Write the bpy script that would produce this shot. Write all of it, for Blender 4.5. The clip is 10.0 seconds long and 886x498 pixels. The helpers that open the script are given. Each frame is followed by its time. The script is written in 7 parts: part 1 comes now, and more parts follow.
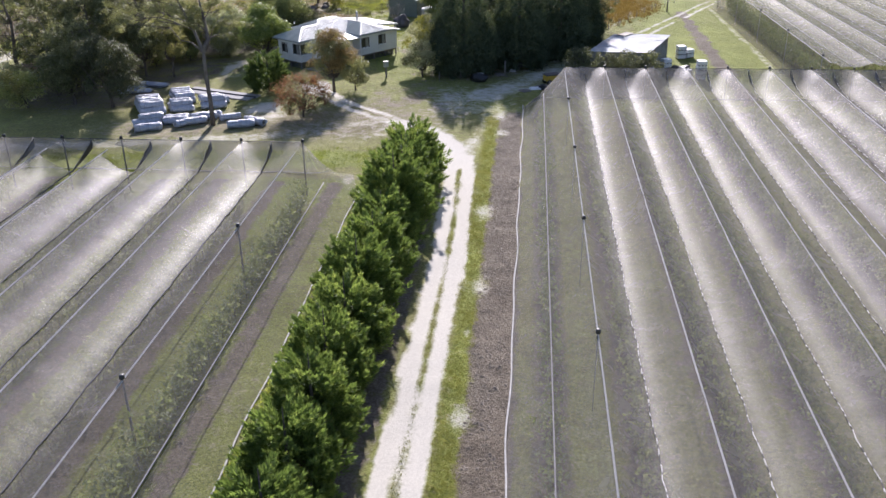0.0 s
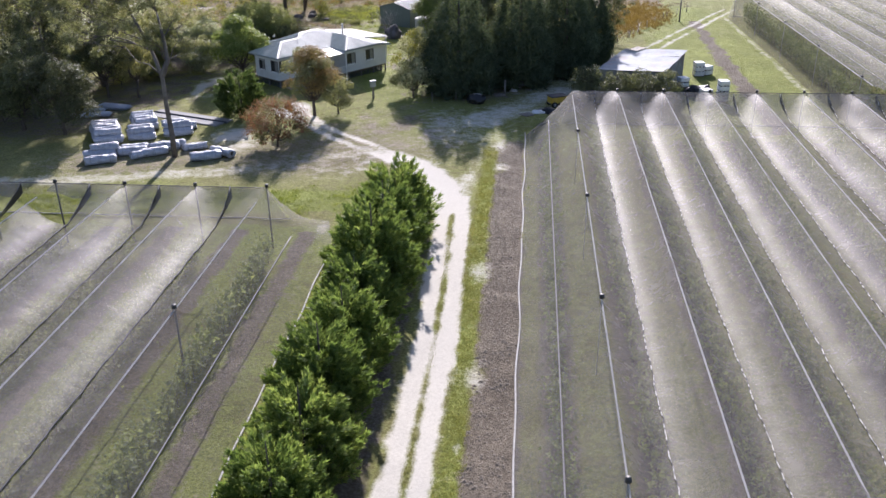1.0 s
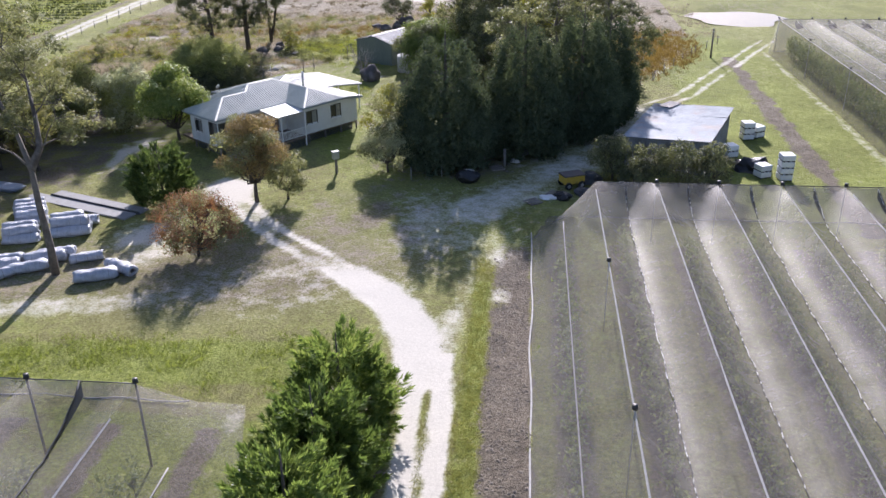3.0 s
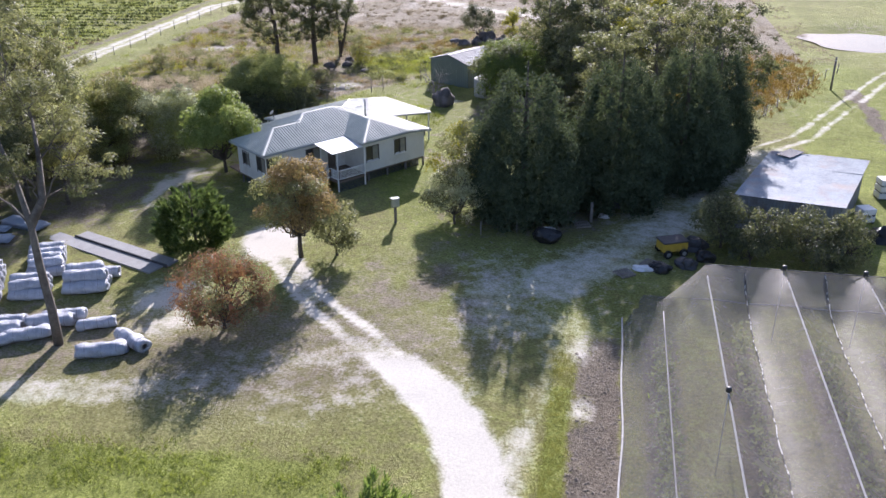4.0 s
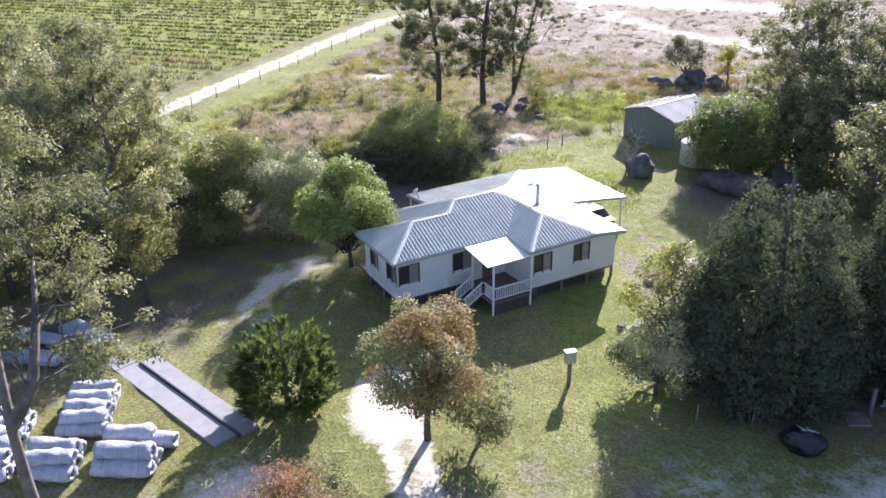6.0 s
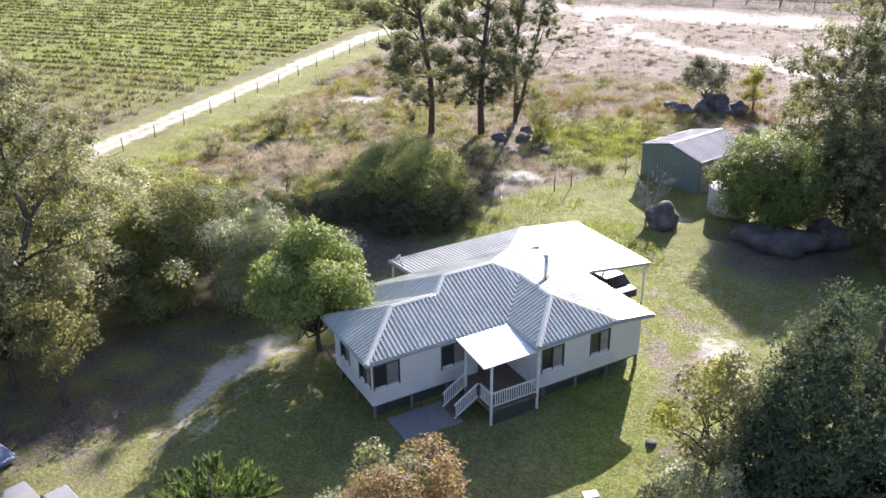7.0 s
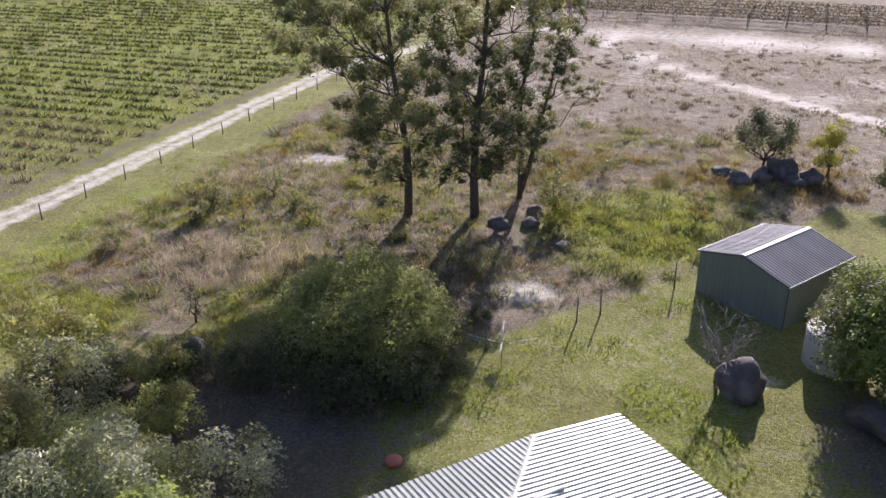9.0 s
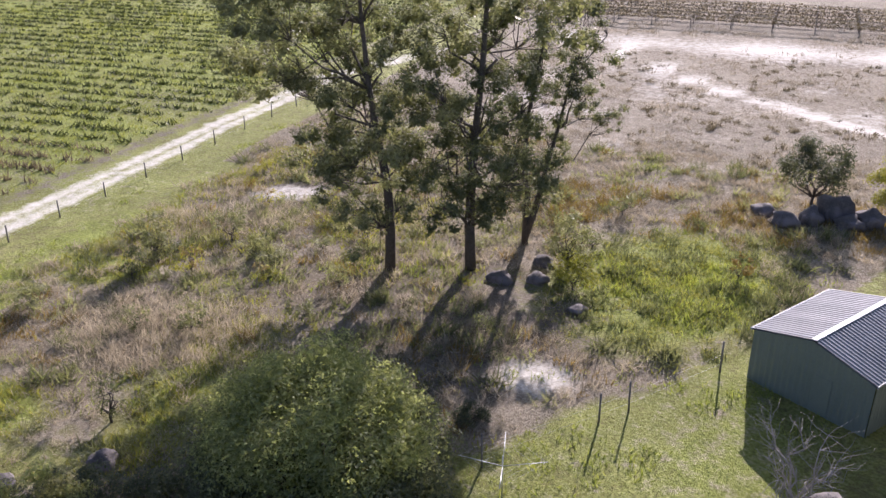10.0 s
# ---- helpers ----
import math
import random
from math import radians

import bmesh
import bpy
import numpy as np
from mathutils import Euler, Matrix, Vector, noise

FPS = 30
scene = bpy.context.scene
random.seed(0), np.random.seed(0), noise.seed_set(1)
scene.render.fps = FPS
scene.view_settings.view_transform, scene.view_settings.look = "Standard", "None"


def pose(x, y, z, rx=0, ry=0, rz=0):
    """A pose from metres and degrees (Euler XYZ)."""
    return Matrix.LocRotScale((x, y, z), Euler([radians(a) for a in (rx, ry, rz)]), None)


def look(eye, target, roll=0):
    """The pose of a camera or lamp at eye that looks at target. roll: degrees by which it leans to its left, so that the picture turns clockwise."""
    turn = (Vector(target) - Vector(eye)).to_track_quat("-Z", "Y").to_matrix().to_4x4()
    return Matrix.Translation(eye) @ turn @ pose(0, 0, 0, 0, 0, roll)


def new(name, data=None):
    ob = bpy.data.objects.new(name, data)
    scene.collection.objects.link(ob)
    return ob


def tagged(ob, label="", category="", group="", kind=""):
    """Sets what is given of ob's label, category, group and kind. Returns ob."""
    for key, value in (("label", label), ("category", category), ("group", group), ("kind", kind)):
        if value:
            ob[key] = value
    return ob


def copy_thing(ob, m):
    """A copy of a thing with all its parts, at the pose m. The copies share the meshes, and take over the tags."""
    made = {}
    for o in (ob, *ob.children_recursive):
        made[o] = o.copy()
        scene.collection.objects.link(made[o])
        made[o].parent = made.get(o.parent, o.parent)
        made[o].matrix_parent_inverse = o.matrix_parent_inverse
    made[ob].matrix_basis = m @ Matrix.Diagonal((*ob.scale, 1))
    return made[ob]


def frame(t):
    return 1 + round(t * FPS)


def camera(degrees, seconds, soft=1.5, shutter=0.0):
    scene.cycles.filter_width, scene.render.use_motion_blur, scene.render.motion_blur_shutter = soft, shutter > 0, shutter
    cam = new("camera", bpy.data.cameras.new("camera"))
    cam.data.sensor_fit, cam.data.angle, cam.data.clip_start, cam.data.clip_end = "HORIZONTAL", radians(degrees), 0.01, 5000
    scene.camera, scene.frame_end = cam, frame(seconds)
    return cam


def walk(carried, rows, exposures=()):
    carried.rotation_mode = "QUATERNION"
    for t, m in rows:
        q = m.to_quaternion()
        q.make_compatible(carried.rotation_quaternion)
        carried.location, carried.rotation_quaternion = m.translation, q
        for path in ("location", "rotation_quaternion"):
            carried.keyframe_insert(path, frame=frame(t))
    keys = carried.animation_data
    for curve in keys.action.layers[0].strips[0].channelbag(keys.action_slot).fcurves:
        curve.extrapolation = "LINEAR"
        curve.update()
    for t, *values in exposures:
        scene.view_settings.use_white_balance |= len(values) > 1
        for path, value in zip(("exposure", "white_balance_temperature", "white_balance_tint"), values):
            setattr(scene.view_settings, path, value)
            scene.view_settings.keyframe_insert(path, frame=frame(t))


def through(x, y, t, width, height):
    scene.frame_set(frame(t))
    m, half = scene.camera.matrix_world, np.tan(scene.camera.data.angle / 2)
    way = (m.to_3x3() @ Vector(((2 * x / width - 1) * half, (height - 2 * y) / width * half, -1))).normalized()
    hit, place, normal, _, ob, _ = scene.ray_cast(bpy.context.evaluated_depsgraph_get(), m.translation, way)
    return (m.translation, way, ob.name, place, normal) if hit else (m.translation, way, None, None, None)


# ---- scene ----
cam = camera(54.5, 10.0)
PATH = [
    (0, (-0.044, 0.059, 28.447), (-0.22, 1.86, 27.594), -0.8),
    (0.5, (-0.211, 6.123, 27.86), (-0.387, 7.923, 27.005), -0.9),
    (1, (-0.343, 12.317, 28.021), (-0.519, 14.117, 27.167), -0.8),
    (1.5, (-0.354, 18.567, 28.143), (-0.53, 20.367, 27.29), -0.8),
    (2, (-0.462, 24.894, 28.176), (-0.639, 26.694, 27.324), -0.8),
    (2.5, (-0.66, 31.281, 28.154), (-0.837, 33.082, 27.302), -0.7),
    (2.7, (-0.767, 33.819, 28.169), (-0.941, 35.621, 27.318), -0.8),
    (3.4, (-1.36, 42.72, 28.2), (-1.545, 44.521, 27.35), -0.6),
    (3.8, (-1.725, 47.807, 28.201), (-1.971, 49.601, 27.353), -0.4),
    (4, (-2.212, 50.1, 28.245), (-2.556, 51.878, 27.396), -0.4),
    (4.1, (-2.395, 51.374, 28.245), (-2.827, 53.133, 27.395), -0.5),
    (4.2, (-2.532, 52.641, 28.246), (-3.067, 54.371, 27.396), -0.8),
    (4.3, (-2.758, 53.896, 28.237), (-3.377, 55.597, 27.386), -0.8),
    (4.5, (-3.272, 56.197, 28.189), (-3.967, 57.869, 27.339), -0.9),
    (5, (-5.057, 61.596, 28.264), (-5.759, 63.265, 27.414), -0.8),
    (5.5, (-6.895, 67.051, 28.37), (-7.599, 68.719, 27.519), -0.9),
    (5.7, (-7.744, 69.297, 28.315), (-8.446, 70.966, 27.464), -1.0),
    (6.8, (-12.082, 81.685, 27.868), (-12.781, 83.356, 27.021), -0.5),
    (7, (-12.918, 84.067, 27.856), (-13.619, 85.738, 27.009), -0.7),
    (7.5, (-14.925, 89.877, 27.588), (-15.626, 91.548, 26.742), -0.7),
    (8, (-16.943, 95.796, 27.24), (-17.644, 97.469, 26.397), -0.7),
    (8.5, (-19.002, 101.619, 27.056), (-19.702, 103.292, 26.212), -0.6),
    (9, (-20.971, 107.453, 26.874), (-21.671, 109.125, 26.03), -0.5),
    (9.5, (-22.978, 113.342, 26.588), (-23.679, 115.014, 25.744), -0.4),
    (10, (-24.949, 119.166, 25.421), (-25.653, 120.838, 24.578), -0.4),
]
walk(cam, [(t, look(eye, target, roll)) for t, eye, target, roll in PATH], exposures=[(0.0, 0.86, 6000, 23), (2.5, 0.94, 5950, 23), (4.2, 1.12, 5850, 25), (5.5, 1.55, 5750, 27), (7.3, 1.5, 6100, 27), (8.0, 1.1, 6150, 28), (9.0, 0.76, 6150, 29), (10.0, 1.03, 6100, 29)])

# ---- light: low clear sun ahead of the camera, blue sky ----
SUN_EL, SUN_AZ = 24.8, -3.8          # degrees above the horizon; from +y towards +x
world = bpy.data.worlds.new("sky")
scene.world = world
world.use_nodes = True
wn = world.node_tree.nodes
sky = wn.new("ShaderNodeTexSky")
sky.sky_type, sky.sun_disc = "NISHITA", False
sky.sun_elevation, sky.sun_rotation = radians(SUN_EL), radians(SUN_AZ)
wn["Background"].inputs["Strength"].default_value = 0.09
world.node_tree.links.new(sky.outputs[0], wn["Background"].inputs[0])
sun = new("sun", bpy.data.lights.new("sun", "SUN"))
sun.data.energy, sun.data.angle, sun.data.color = 5.0, radians(0.55), (1.0, 0.95, 0.87)
sun.matrix_world = look((0, 0, 60), (-60 * math.sin(radians(SUN_AZ)) / math.tan(radians(SUN_EL)),
                                     -60 * math.cos(radians(SUN_AZ)) / math.tan(radians(SUN_EL)), 0))


# ---- materials ----
def nodes_of(name):
    m = bpy.data.materials.new(name)
    m.use_nodes = True
    return m, m.node_tree.nodes, m.node_tree.links, m.node_tree.nodes["Principled BSDF"]


def noise_node(n, l, scale, detail=4.0, rough=0.6, coord="Object", vec=None):
    t = n.new("ShaderNodeTexNoise")
    t.inputs["Scale"].default_value, t.inputs["Detail"].default_value = scale, detail
    t.inputs["Roughness"].default_value = rough
    if vec is None:
        c = n.new("ShaderNodeTexCoord")
        vec = c.outputs[coord]
    l.new(vec, t.inputs["Vector"])
    return t


def ramp(n, l, fac, stops):
    r = n.new("ShaderNodeValToRGB")
    while len(r.color_ramp.elements) < len(stops):
        r.color_ramp.elements.new(0.5)
    for e, (p, c) in zip(r.color_ramp.elements, stops):
        e.position, e.color = p, (*c, 1)
    l.new(fac, r.inputs[0])
    return r


def mixed(n, l, fac, a, b, mode="MIX"):
    m = n.new("ShaderNodeMix")
    m.data_type, m.blend_type = "RGBA", mode
    for sock, v in ((m.inputs[0], fac), (m.inputs[6], a), (m.inputs[7], b)):
        if isinstance(v, (int, float)):
            sock.default_value = v
        elif isinstance(v, tuple):
            sock.default_value = (*v, 1)
        else:
            l.new(v, sock)
    return m.outputs[2]


def maths(n, l, op, a, b=0.0, c=None):
    m = n.new("ShaderNodeMath")
    m.operation = op
    for sock, v in zip(m.inputs, (a, b) if c is None else (a, b, c)):
        if isinstance(v, (int, float)):
            sock.default_value = v
        else:
            l.new(v, sock)
    return m.outputs[0]


def bumped(n, l, p, height, strength, dist):
    b = n.new("ShaderNodeBump")
    b.inputs["Strength"].default_value, b.inputs["Distance"].default_value = strength, dist
    l.new(height, b.inputs["Height"])
    l.new(b.outputs[0], p.inputs["Normal"])


def surface(name, dark, light, scale=3.0, rough=0.75, metal=0.0, bump=0.3, dist=0.02, stain=None, fine=9.0):
    """A weathered surface: grain, blotches and relief from two noises; stain: a third colour in patches."""
    m, n, l, p = nodes_of(name)
    big, small = noise_node(n, l, scale), noise_node(n, l, scale * fine, 6.0, 0.7)
    both = maths(n, l, "MULTIPLY_ADD", small.outputs[0], 0.5, maths(n, l, "MULTIPLY", big.outputs[0], 0.5))
    col = ramp(n, l, both, [(0.32, dark), (0.68, light)]).outputs[0]
    if stain:
        patch = noise_node(n, l, scale * 0.45, 5.0, 0.65)
        f = ramp(n, l, patch.outputs[0], [(0.5, (0, 0, 0)), (0.68, (1, 1, 1))]).outputs[0]
        col = mixed(n, l, f, col, stain)
    rnd = n.new("ShaderNodeObjectInfo")
    v = maths(n, l, "MULTIPLY_ADD", rnd.outputs["Random"], 0.16, 0.92)
    hsv = n.new("ShaderNodeHueSaturation")
    l.new(v, hsv.inputs["Value"])
    l.new(col, hsv.inputs["Color"])
    l.new(hsv.outputs[0], p.inputs["Base Color"])
    p.inputs["Roughness"].default_value, p.inputs["Metallic"].default_value = rough, metal
    bumped(n, l, p, both, bump, dist)
    return m


def foliage(name, dark, mid, light, through=0.35, rough=0.55, gloss=0.15, warm=0.6):
    """Leaves: each leaf takes its own tone, and the sun shines through."""
    m, n, l, p = nodes_of(name)
    g = n.new("ShaderNodeNewGeometry")
    info = n.new("ShaderNodeObjectInfo")
    big = noise_node(n, l, 0.9, 3.0)
    t = maths(n, l, "MULTIPLY_ADD", g.outputs["Random Per Island"], 0.3, maths(n, l, "MULTIPLY_ADD", big.outputs[0], 0.8, -0.06))
    t = maths(n, l, "ADD", t, maths(n, l, "MULTIPLY_ADD", info.outputs["Random"], 0.16, -0.08))
    col = ramp(n, l, t, [(0.12, dark), (0.5, mid), (0.85, light)]).outputs[0]
    l.new(col, p.inputs["Base Color"])
    p.inputs["Roughness"].default_value = rough
    p.inputs["Specular IOR Level"].default_value = gloss
    tr = n.new("ShaderNodeBsdfTranslucent")
    l.new(mixed(n, l, 1.0, col, (1.0, 1.0, warm), "MULTIPLY"), tr.inputs[0])
    mix = n.new("ShaderNodeMixShader")
    mix.inputs[0].default_value = through
    l.new(p.outputs[0], mix.inputs[1])
    l.new(tr.outputs[0], mix.inputs[2])
    l.new(mix.outputs[0], n["Material Output"].inputs[0])
    return m


def netting(name, cover, colour, rough=0.42):
    """Fine woven net: part of the light passes straight on, the threads scatter and gloss the rest."""
    m, n, l, p = nodes_of(name)
    c = n.new("ShaderNodeTexCoord")
    crosswise = n.new("ShaderNodeMapping")
    crosswise.inputs["Scale"].default_value = (0.5, 1.0, 1.0)
    l.new(c.outputs["Object"], crosswise.inputs[0])
    big, small = noise_node(n, l, 0.3, 4.0), noise_node(n, l, 1.5, 4.0, 0.6, vec=crosswise.outputs[0])
    t = maths(n, l, "MULTIPLY_ADD", small.outputs[0], 0.5, maths(n, l, "MULTIPLY", big.outputs[0], 0.5))
    col = ramp(n, l, t, [(0.3, tuple(c * 0.75 for c in colour)), (0.7, colour)]).outputs[0]
    l.new(col, p.inputs["Base Color"])
    p.inputs["Roughness"].default_value = rough
    p.inputs["Specular IOR Level"].default_value = 0.42
    bumped(n, l, p, small.outputs[0], 0.16, 0.12)
    tr = n.new("ShaderNodeBsdfTranslucent")
    l.new(col, tr.inputs[0])
    body = n.new("ShaderNodeMixShader")
    body.inputs[0].default_value = 0.3
    l.new(p.outputs[0], body.inputs[1])
    l.new(tr.outputs[0], body.inputs[2])
    clear = n.new("ShaderNodeBsdfTransparent")
    mix = n.new("ShaderNodeMixShader")
    l.new(maths(n, l, "MULTIPLY_ADD", maths(n, l, "SUBTRACT", t, 0.5), 0.55, cover), mix.inputs[0])
    l.new(clear.outputs[0], mix.inputs[1])
    l.new(body.outputs[0], mix.inputs[2])
    l.new(mix.outputs[0], n["Material Output"].inputs[0])
    return m


M = {}
M["net"] = netting("bird_netting", 0.48, (0.31, 0.285, 0.262), 0.58)
M["net_thin"] = netting("thin_bird_netting", 0.44, (0.32, 0.292, 0.272), 0.5)
M["net_flank"] = netting("flank_netting", 0.29, (0.32, 0.3, 0.28), 0.55)
M["net_flank_dense"] = netting("dense_flank_netting", 0.46, (0.3, 0.288, 0.26), 0.6)
M["net_wall"] = netting("net_wall", 0.34, (0.27, 0.255, 0.24), 0.6)
M["tape"] = surface("ridge_tape", (0.27, 0.262, 0.255), (0.46, 0.448, 0.435), 1.5, 0.85)
M["tape_grey"] = surface("grey_ridge_tape", (0.16, 0.155, 0.15), (0.3, 0.29, 0.285), 1.5, 0.85)
M["rope_dark"] = surface("dark_rope", (0.03, 0.03, 0.03), (0.1, 0.1, 0.1), 4, 0.8)
M["rope_pale"] = surface("pale_rope", (0.3, 0.29, 0.27), (0.6, 0.58, 0.55), 4, 0.85)
def flecked(name, a, b, step):
    """A twisted rope whose two strands show in turn along its run."""
    m, n, l, p = nodes_of(name)
    f = noise_node(n, l, step, 1.0, 0.3)
    l.new(ramp(n, l, f.outputs[0], [(0.44, a), (0.56, b)]).outputs[0], p.inputs["Base Color"])
    p.inputs["Roughness"].default_value = 0.85
    return m


M["rope_mixed"] = flecked("twisted_rope", (0.06, 0.058, 0.055), (0.62, 0.6, 0.56), 2.6)
M["post"] = surface("grey_timber_post", (0.10, 0.09, 0.08), (0.26, 0.24, 0.22), 6, 0.85)
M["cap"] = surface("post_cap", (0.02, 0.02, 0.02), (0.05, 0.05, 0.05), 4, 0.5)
M["bark"] = surface("bark", (0.045, 0.036, 0.03), (0.14, 0.115, 0.095), 4, 0.9, bump=0.8, dist=0.05)
M["gum_bark"] = surface("gum_bark", (0.06, 0.05, 0.042), (0.22, 0.19, 0.165), 2.2, 0.8, bump=0.5, dist=0.03, stain=(0.07, 0.055, 0.045))
M["twig"] = surface("bare_twig", (0.16, 0.14, 0.13), (0.36, 0.33, 0.31), 4, 0.85)
M["conifer"] = foliage("conifer_spray", (0.07, 0.112, 0.036), (0.18, 0.255, 0.08), (0.42, 0.475, 0.165), 0.55)
M["cypress"] = foliage("dark_cypress", (0.042, 0.058, 0.039), (0.084, 0.11, 0.069), (0.152, 0.184, 0.112), 0.34, 0.7, 0.05)
M["gum_leaf"] = foliage("gum_leaf", (0.12, 0.13, 0.075), (0.26, 0.267, 0.145), (0.47, 0.46, 0.28), 0.55, 0.5, 0.25)
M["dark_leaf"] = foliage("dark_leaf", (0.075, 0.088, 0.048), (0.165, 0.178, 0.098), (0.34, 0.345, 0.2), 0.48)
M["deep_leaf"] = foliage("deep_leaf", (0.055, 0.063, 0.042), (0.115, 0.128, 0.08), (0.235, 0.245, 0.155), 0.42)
M["olive_leaf"] = foliage("olive_leaf", (0.13, 0.14, 0.068), (0.29, 0.28, 0.125), (0.52, 0.475, 0.22), 0.55)
M["lit_leaf"] = foliage("sunlit_leaf", (0.17, 0.195, 0.09), (0.39, 0.42, 0.195), (0.68, 0.67, 0.37), 0.68, 0.5, 0.25)
M["green_leaf"] = foliage("bright_leaf", (0.1, 0.145, 0.045), (0.23, 0.29, 0.092), (0.45, 0.5, 0.2), 0.52, 0.5, 0.2)
M["silver_leaf"] = foliage("silver_leaf", (0.26, 0.28, 0.185), (0.52, 0.54, 0.42), (0.82, 0.82, 0.75), 0.66, 0.4, 0.4)
M["yellow_leaf"] = foliage("yellow_leaf", (0.145, 0.160, 0.029), (0.348, 0.334, 0.058), (0.550, 0.522, 0.116), 0.4)
M["brown_leaf"] = foliage("brown_leaf", (0.12, 0.1, 0.055), (0.27, 0.2, 0.11), (0.46, 0.34, 0.17), 0.5)
M["red_leaf"] = foliage("red_leaf", (0.17, 0.1, 0.065), (0.34, 0.19, 0.12), (0.54, 0.2, 0.14), 0.5)
M["orchard_leaf"] = foliage("orchard_leaf", (0.13, 0.17, 0.075), (0.27, 0.32, 0.15), (0.52, 0.54, 0.33), 0.5)
M["dry_grass"] = foliage("dry_grass", (0.17, 0.14, 0.1), (0.37, 0.312, 0.23), (0.59, 0.515, 0.4), 0.45, 0.7, 0.1, 0.9)
M["green_grass"] = foliage("green_grass", (0.13, 0.14, 0.042), (0.27, 0.275, 0.09), (0.44, 0.42, 0.17), 0.5, 0.7)
M["rust_grass"] = foliage("rust_grass", (0.11, 0.075, 0.03), (0.25, 0.17, 0.06), (0.4, 0.3, 0.12), 0.4, 0.7)
M["crop"] = foliage("crop_leaf", (0.035, 0.045, 0.02), (0.075, 0.09, 0.036), (0.17, 0.19, 0.075), 0.45)
M["dead_crop"] = foliage("dead_crop", (0.07, 0.055, 0.05), (0.16, 0.13, 0.105), (0.34, 0.29, 0.22), 0.45, 0.7)
M["field_grass"] = foliage("field_grass", (0.13, 0.16, 0.035), (0.27, 0.3, 0.075), (0.42, 0.42, 0.14), 0.5, 0.7)
M["pale_grass"] = foliage("pale_grass", (0.25, 0.205, 0.15), (0.45, 0.385, 0.29), (0.64, 0.56, 0.44), 0.5, 0.7, 0.1, 0.9)
M["weed_leaf"] = foliage("weed_leaf", (0.11, 0.145, 0.035), (0.27, 0.32, 0.075), (0.52, 0.53, 0.15), 0.55, 0.7)
M["yellow_weed"] = foliage("yellow_weed", (0.16, 0.17, 0.04), (0.34, 0.33, 0.085), (0.55, 0.5, 0.17), 0.5, 0.7)
M["garden_conifer"] = foliage("garden_conifer", (0.05, 0.085, 0.035), (0.115, 0.165, 0.06), (0.24, 0.29, 0.11), 0.5)
M["roof"] = surface("pale_steel_roof", (0.35, 0.375, 0.33), (0.5, 0.52, 0.455), 0.6, 0.4, 0.0, 0.05, 0.01, stain=(0.33, 0.345, 0.3))
M["roof_white"] = surface("white_steel_roof", (0.68, 0.68, 0.66), (0.8, 0.8, 0.78), 0.6, 0.4, 0.0, 0.05, 0.01)
M["cladding"] = surface("white_weatherboard", (0.66, 0.66, 0.64), (0.78, 0.78, 0.76), 0.8, 0.6, stain=(0.6, 0.59, 0.56))
M["trim"] = surface("white_trim", (0.7, 0.7, 0.68), (0.82, 0.82, 0.8), 2, 0.5)
M["gutter"] = surface("grey_gutter", (0.3, 0.33, 0.33), (0.4, 0.43, 0.43), 2, 0.45)
M["deck"] = surface("deck_timber", (0.12, 0.09, 0.07), (0.24, 0.19, 0.15), 3, 0.8)
M["under"] = surface("underfloor_slats", (0.05, 0.06, 0.05), (0.12, 0.13, 0.11), 2, 0.85)
M["concrete"] = surface("concrete", (0.2, 0.2, 0.2), (0.34, 0.34, 0.33), 1.2, 0.85, stain=(0.26, 0.25, 0.24))
M["green_steel"] = surface("green_steel_wall", (0.14, 0.175, 0.155), (0.18, 0.215, 0.19), 0.8, 0.5, bump=0.05)
M["old_iron"] = surface("old_iron_roof", (0.17, 0.205, 0.235), (0.4, 0.445, 0.48), 0.6, 0.65, 0.0, stain=(0.33, 0.28, 0.25))
M["old_wall"] = surface("old_grey_wall", (0.16, 0.17, 0.18), (0.3, 0.31, 0.32), 1.0, 0.75, stain=(0.14, 0.1, 0.08))
M["tank"] = surface("cream_tank", (0.4, 0.39, 0.37), (0.54, 0.525, 0.5), 1.0, 0.6, stain=(0.36, 0.34, 0.31))
M["rock"] = surface("granite", (0.05, 0.044, 0.042), (0.19, 0.165, 0.155), 1.2, 0.9, bump=0.9, dist=0.08, stain=(0.2, 0.17, 0.17))
M["roll"] = surface("rolled_net", (0.26, 0.28, 0.33), (0.6, 0.62, 0.68), 2.2, 0.4, bump=1.0, dist=0.1)
M["band"] = surface("roll_band", (0.2, 0.2, 0.22), (0.3, 0.3, 0.33), 3, 0.5)
M["black_sheet"] = surface("black_plastic", (0.008, 0.008, 0.009), (0.02, 0.02, 0.022), 2, 0.3, bump=0.8, dist=0.06)
M["white_plastic"] = surface("white_plastic", (0.7, 0.7, 0.7), (0.82, 0.82, 0.82), 2, 0.45)
M["dark_metal"] = surface("dark_metal", (0.03, 0.03, 0.035), (0.08, 0.08, 0.085), 3, 0.5)
M["galv"] = surface("galvanised", (0.4, 0.41, 0.42), (0.58, 0.59, 0.6), 3, 0.4, 0.6)
M["yellow_paint"] = surface("yellow_paint", (0.42, 0.28, 0.03), (0.55, 0.38, 0.05), 3, 0.6, stain=(0.2, 0.12, 0.05))
M["old_timber"] = surface("weathered_timber", (0.14, 0.12, 0.1), (0.34, 0.3, 0.26), 3, 0.85)
M["blue_sheet"] = surface("blue_grey_sheet", (0.32, 0.36, 0.42), (0.5, 0.54, 0.6), 1.2, 0.45, 0.2)
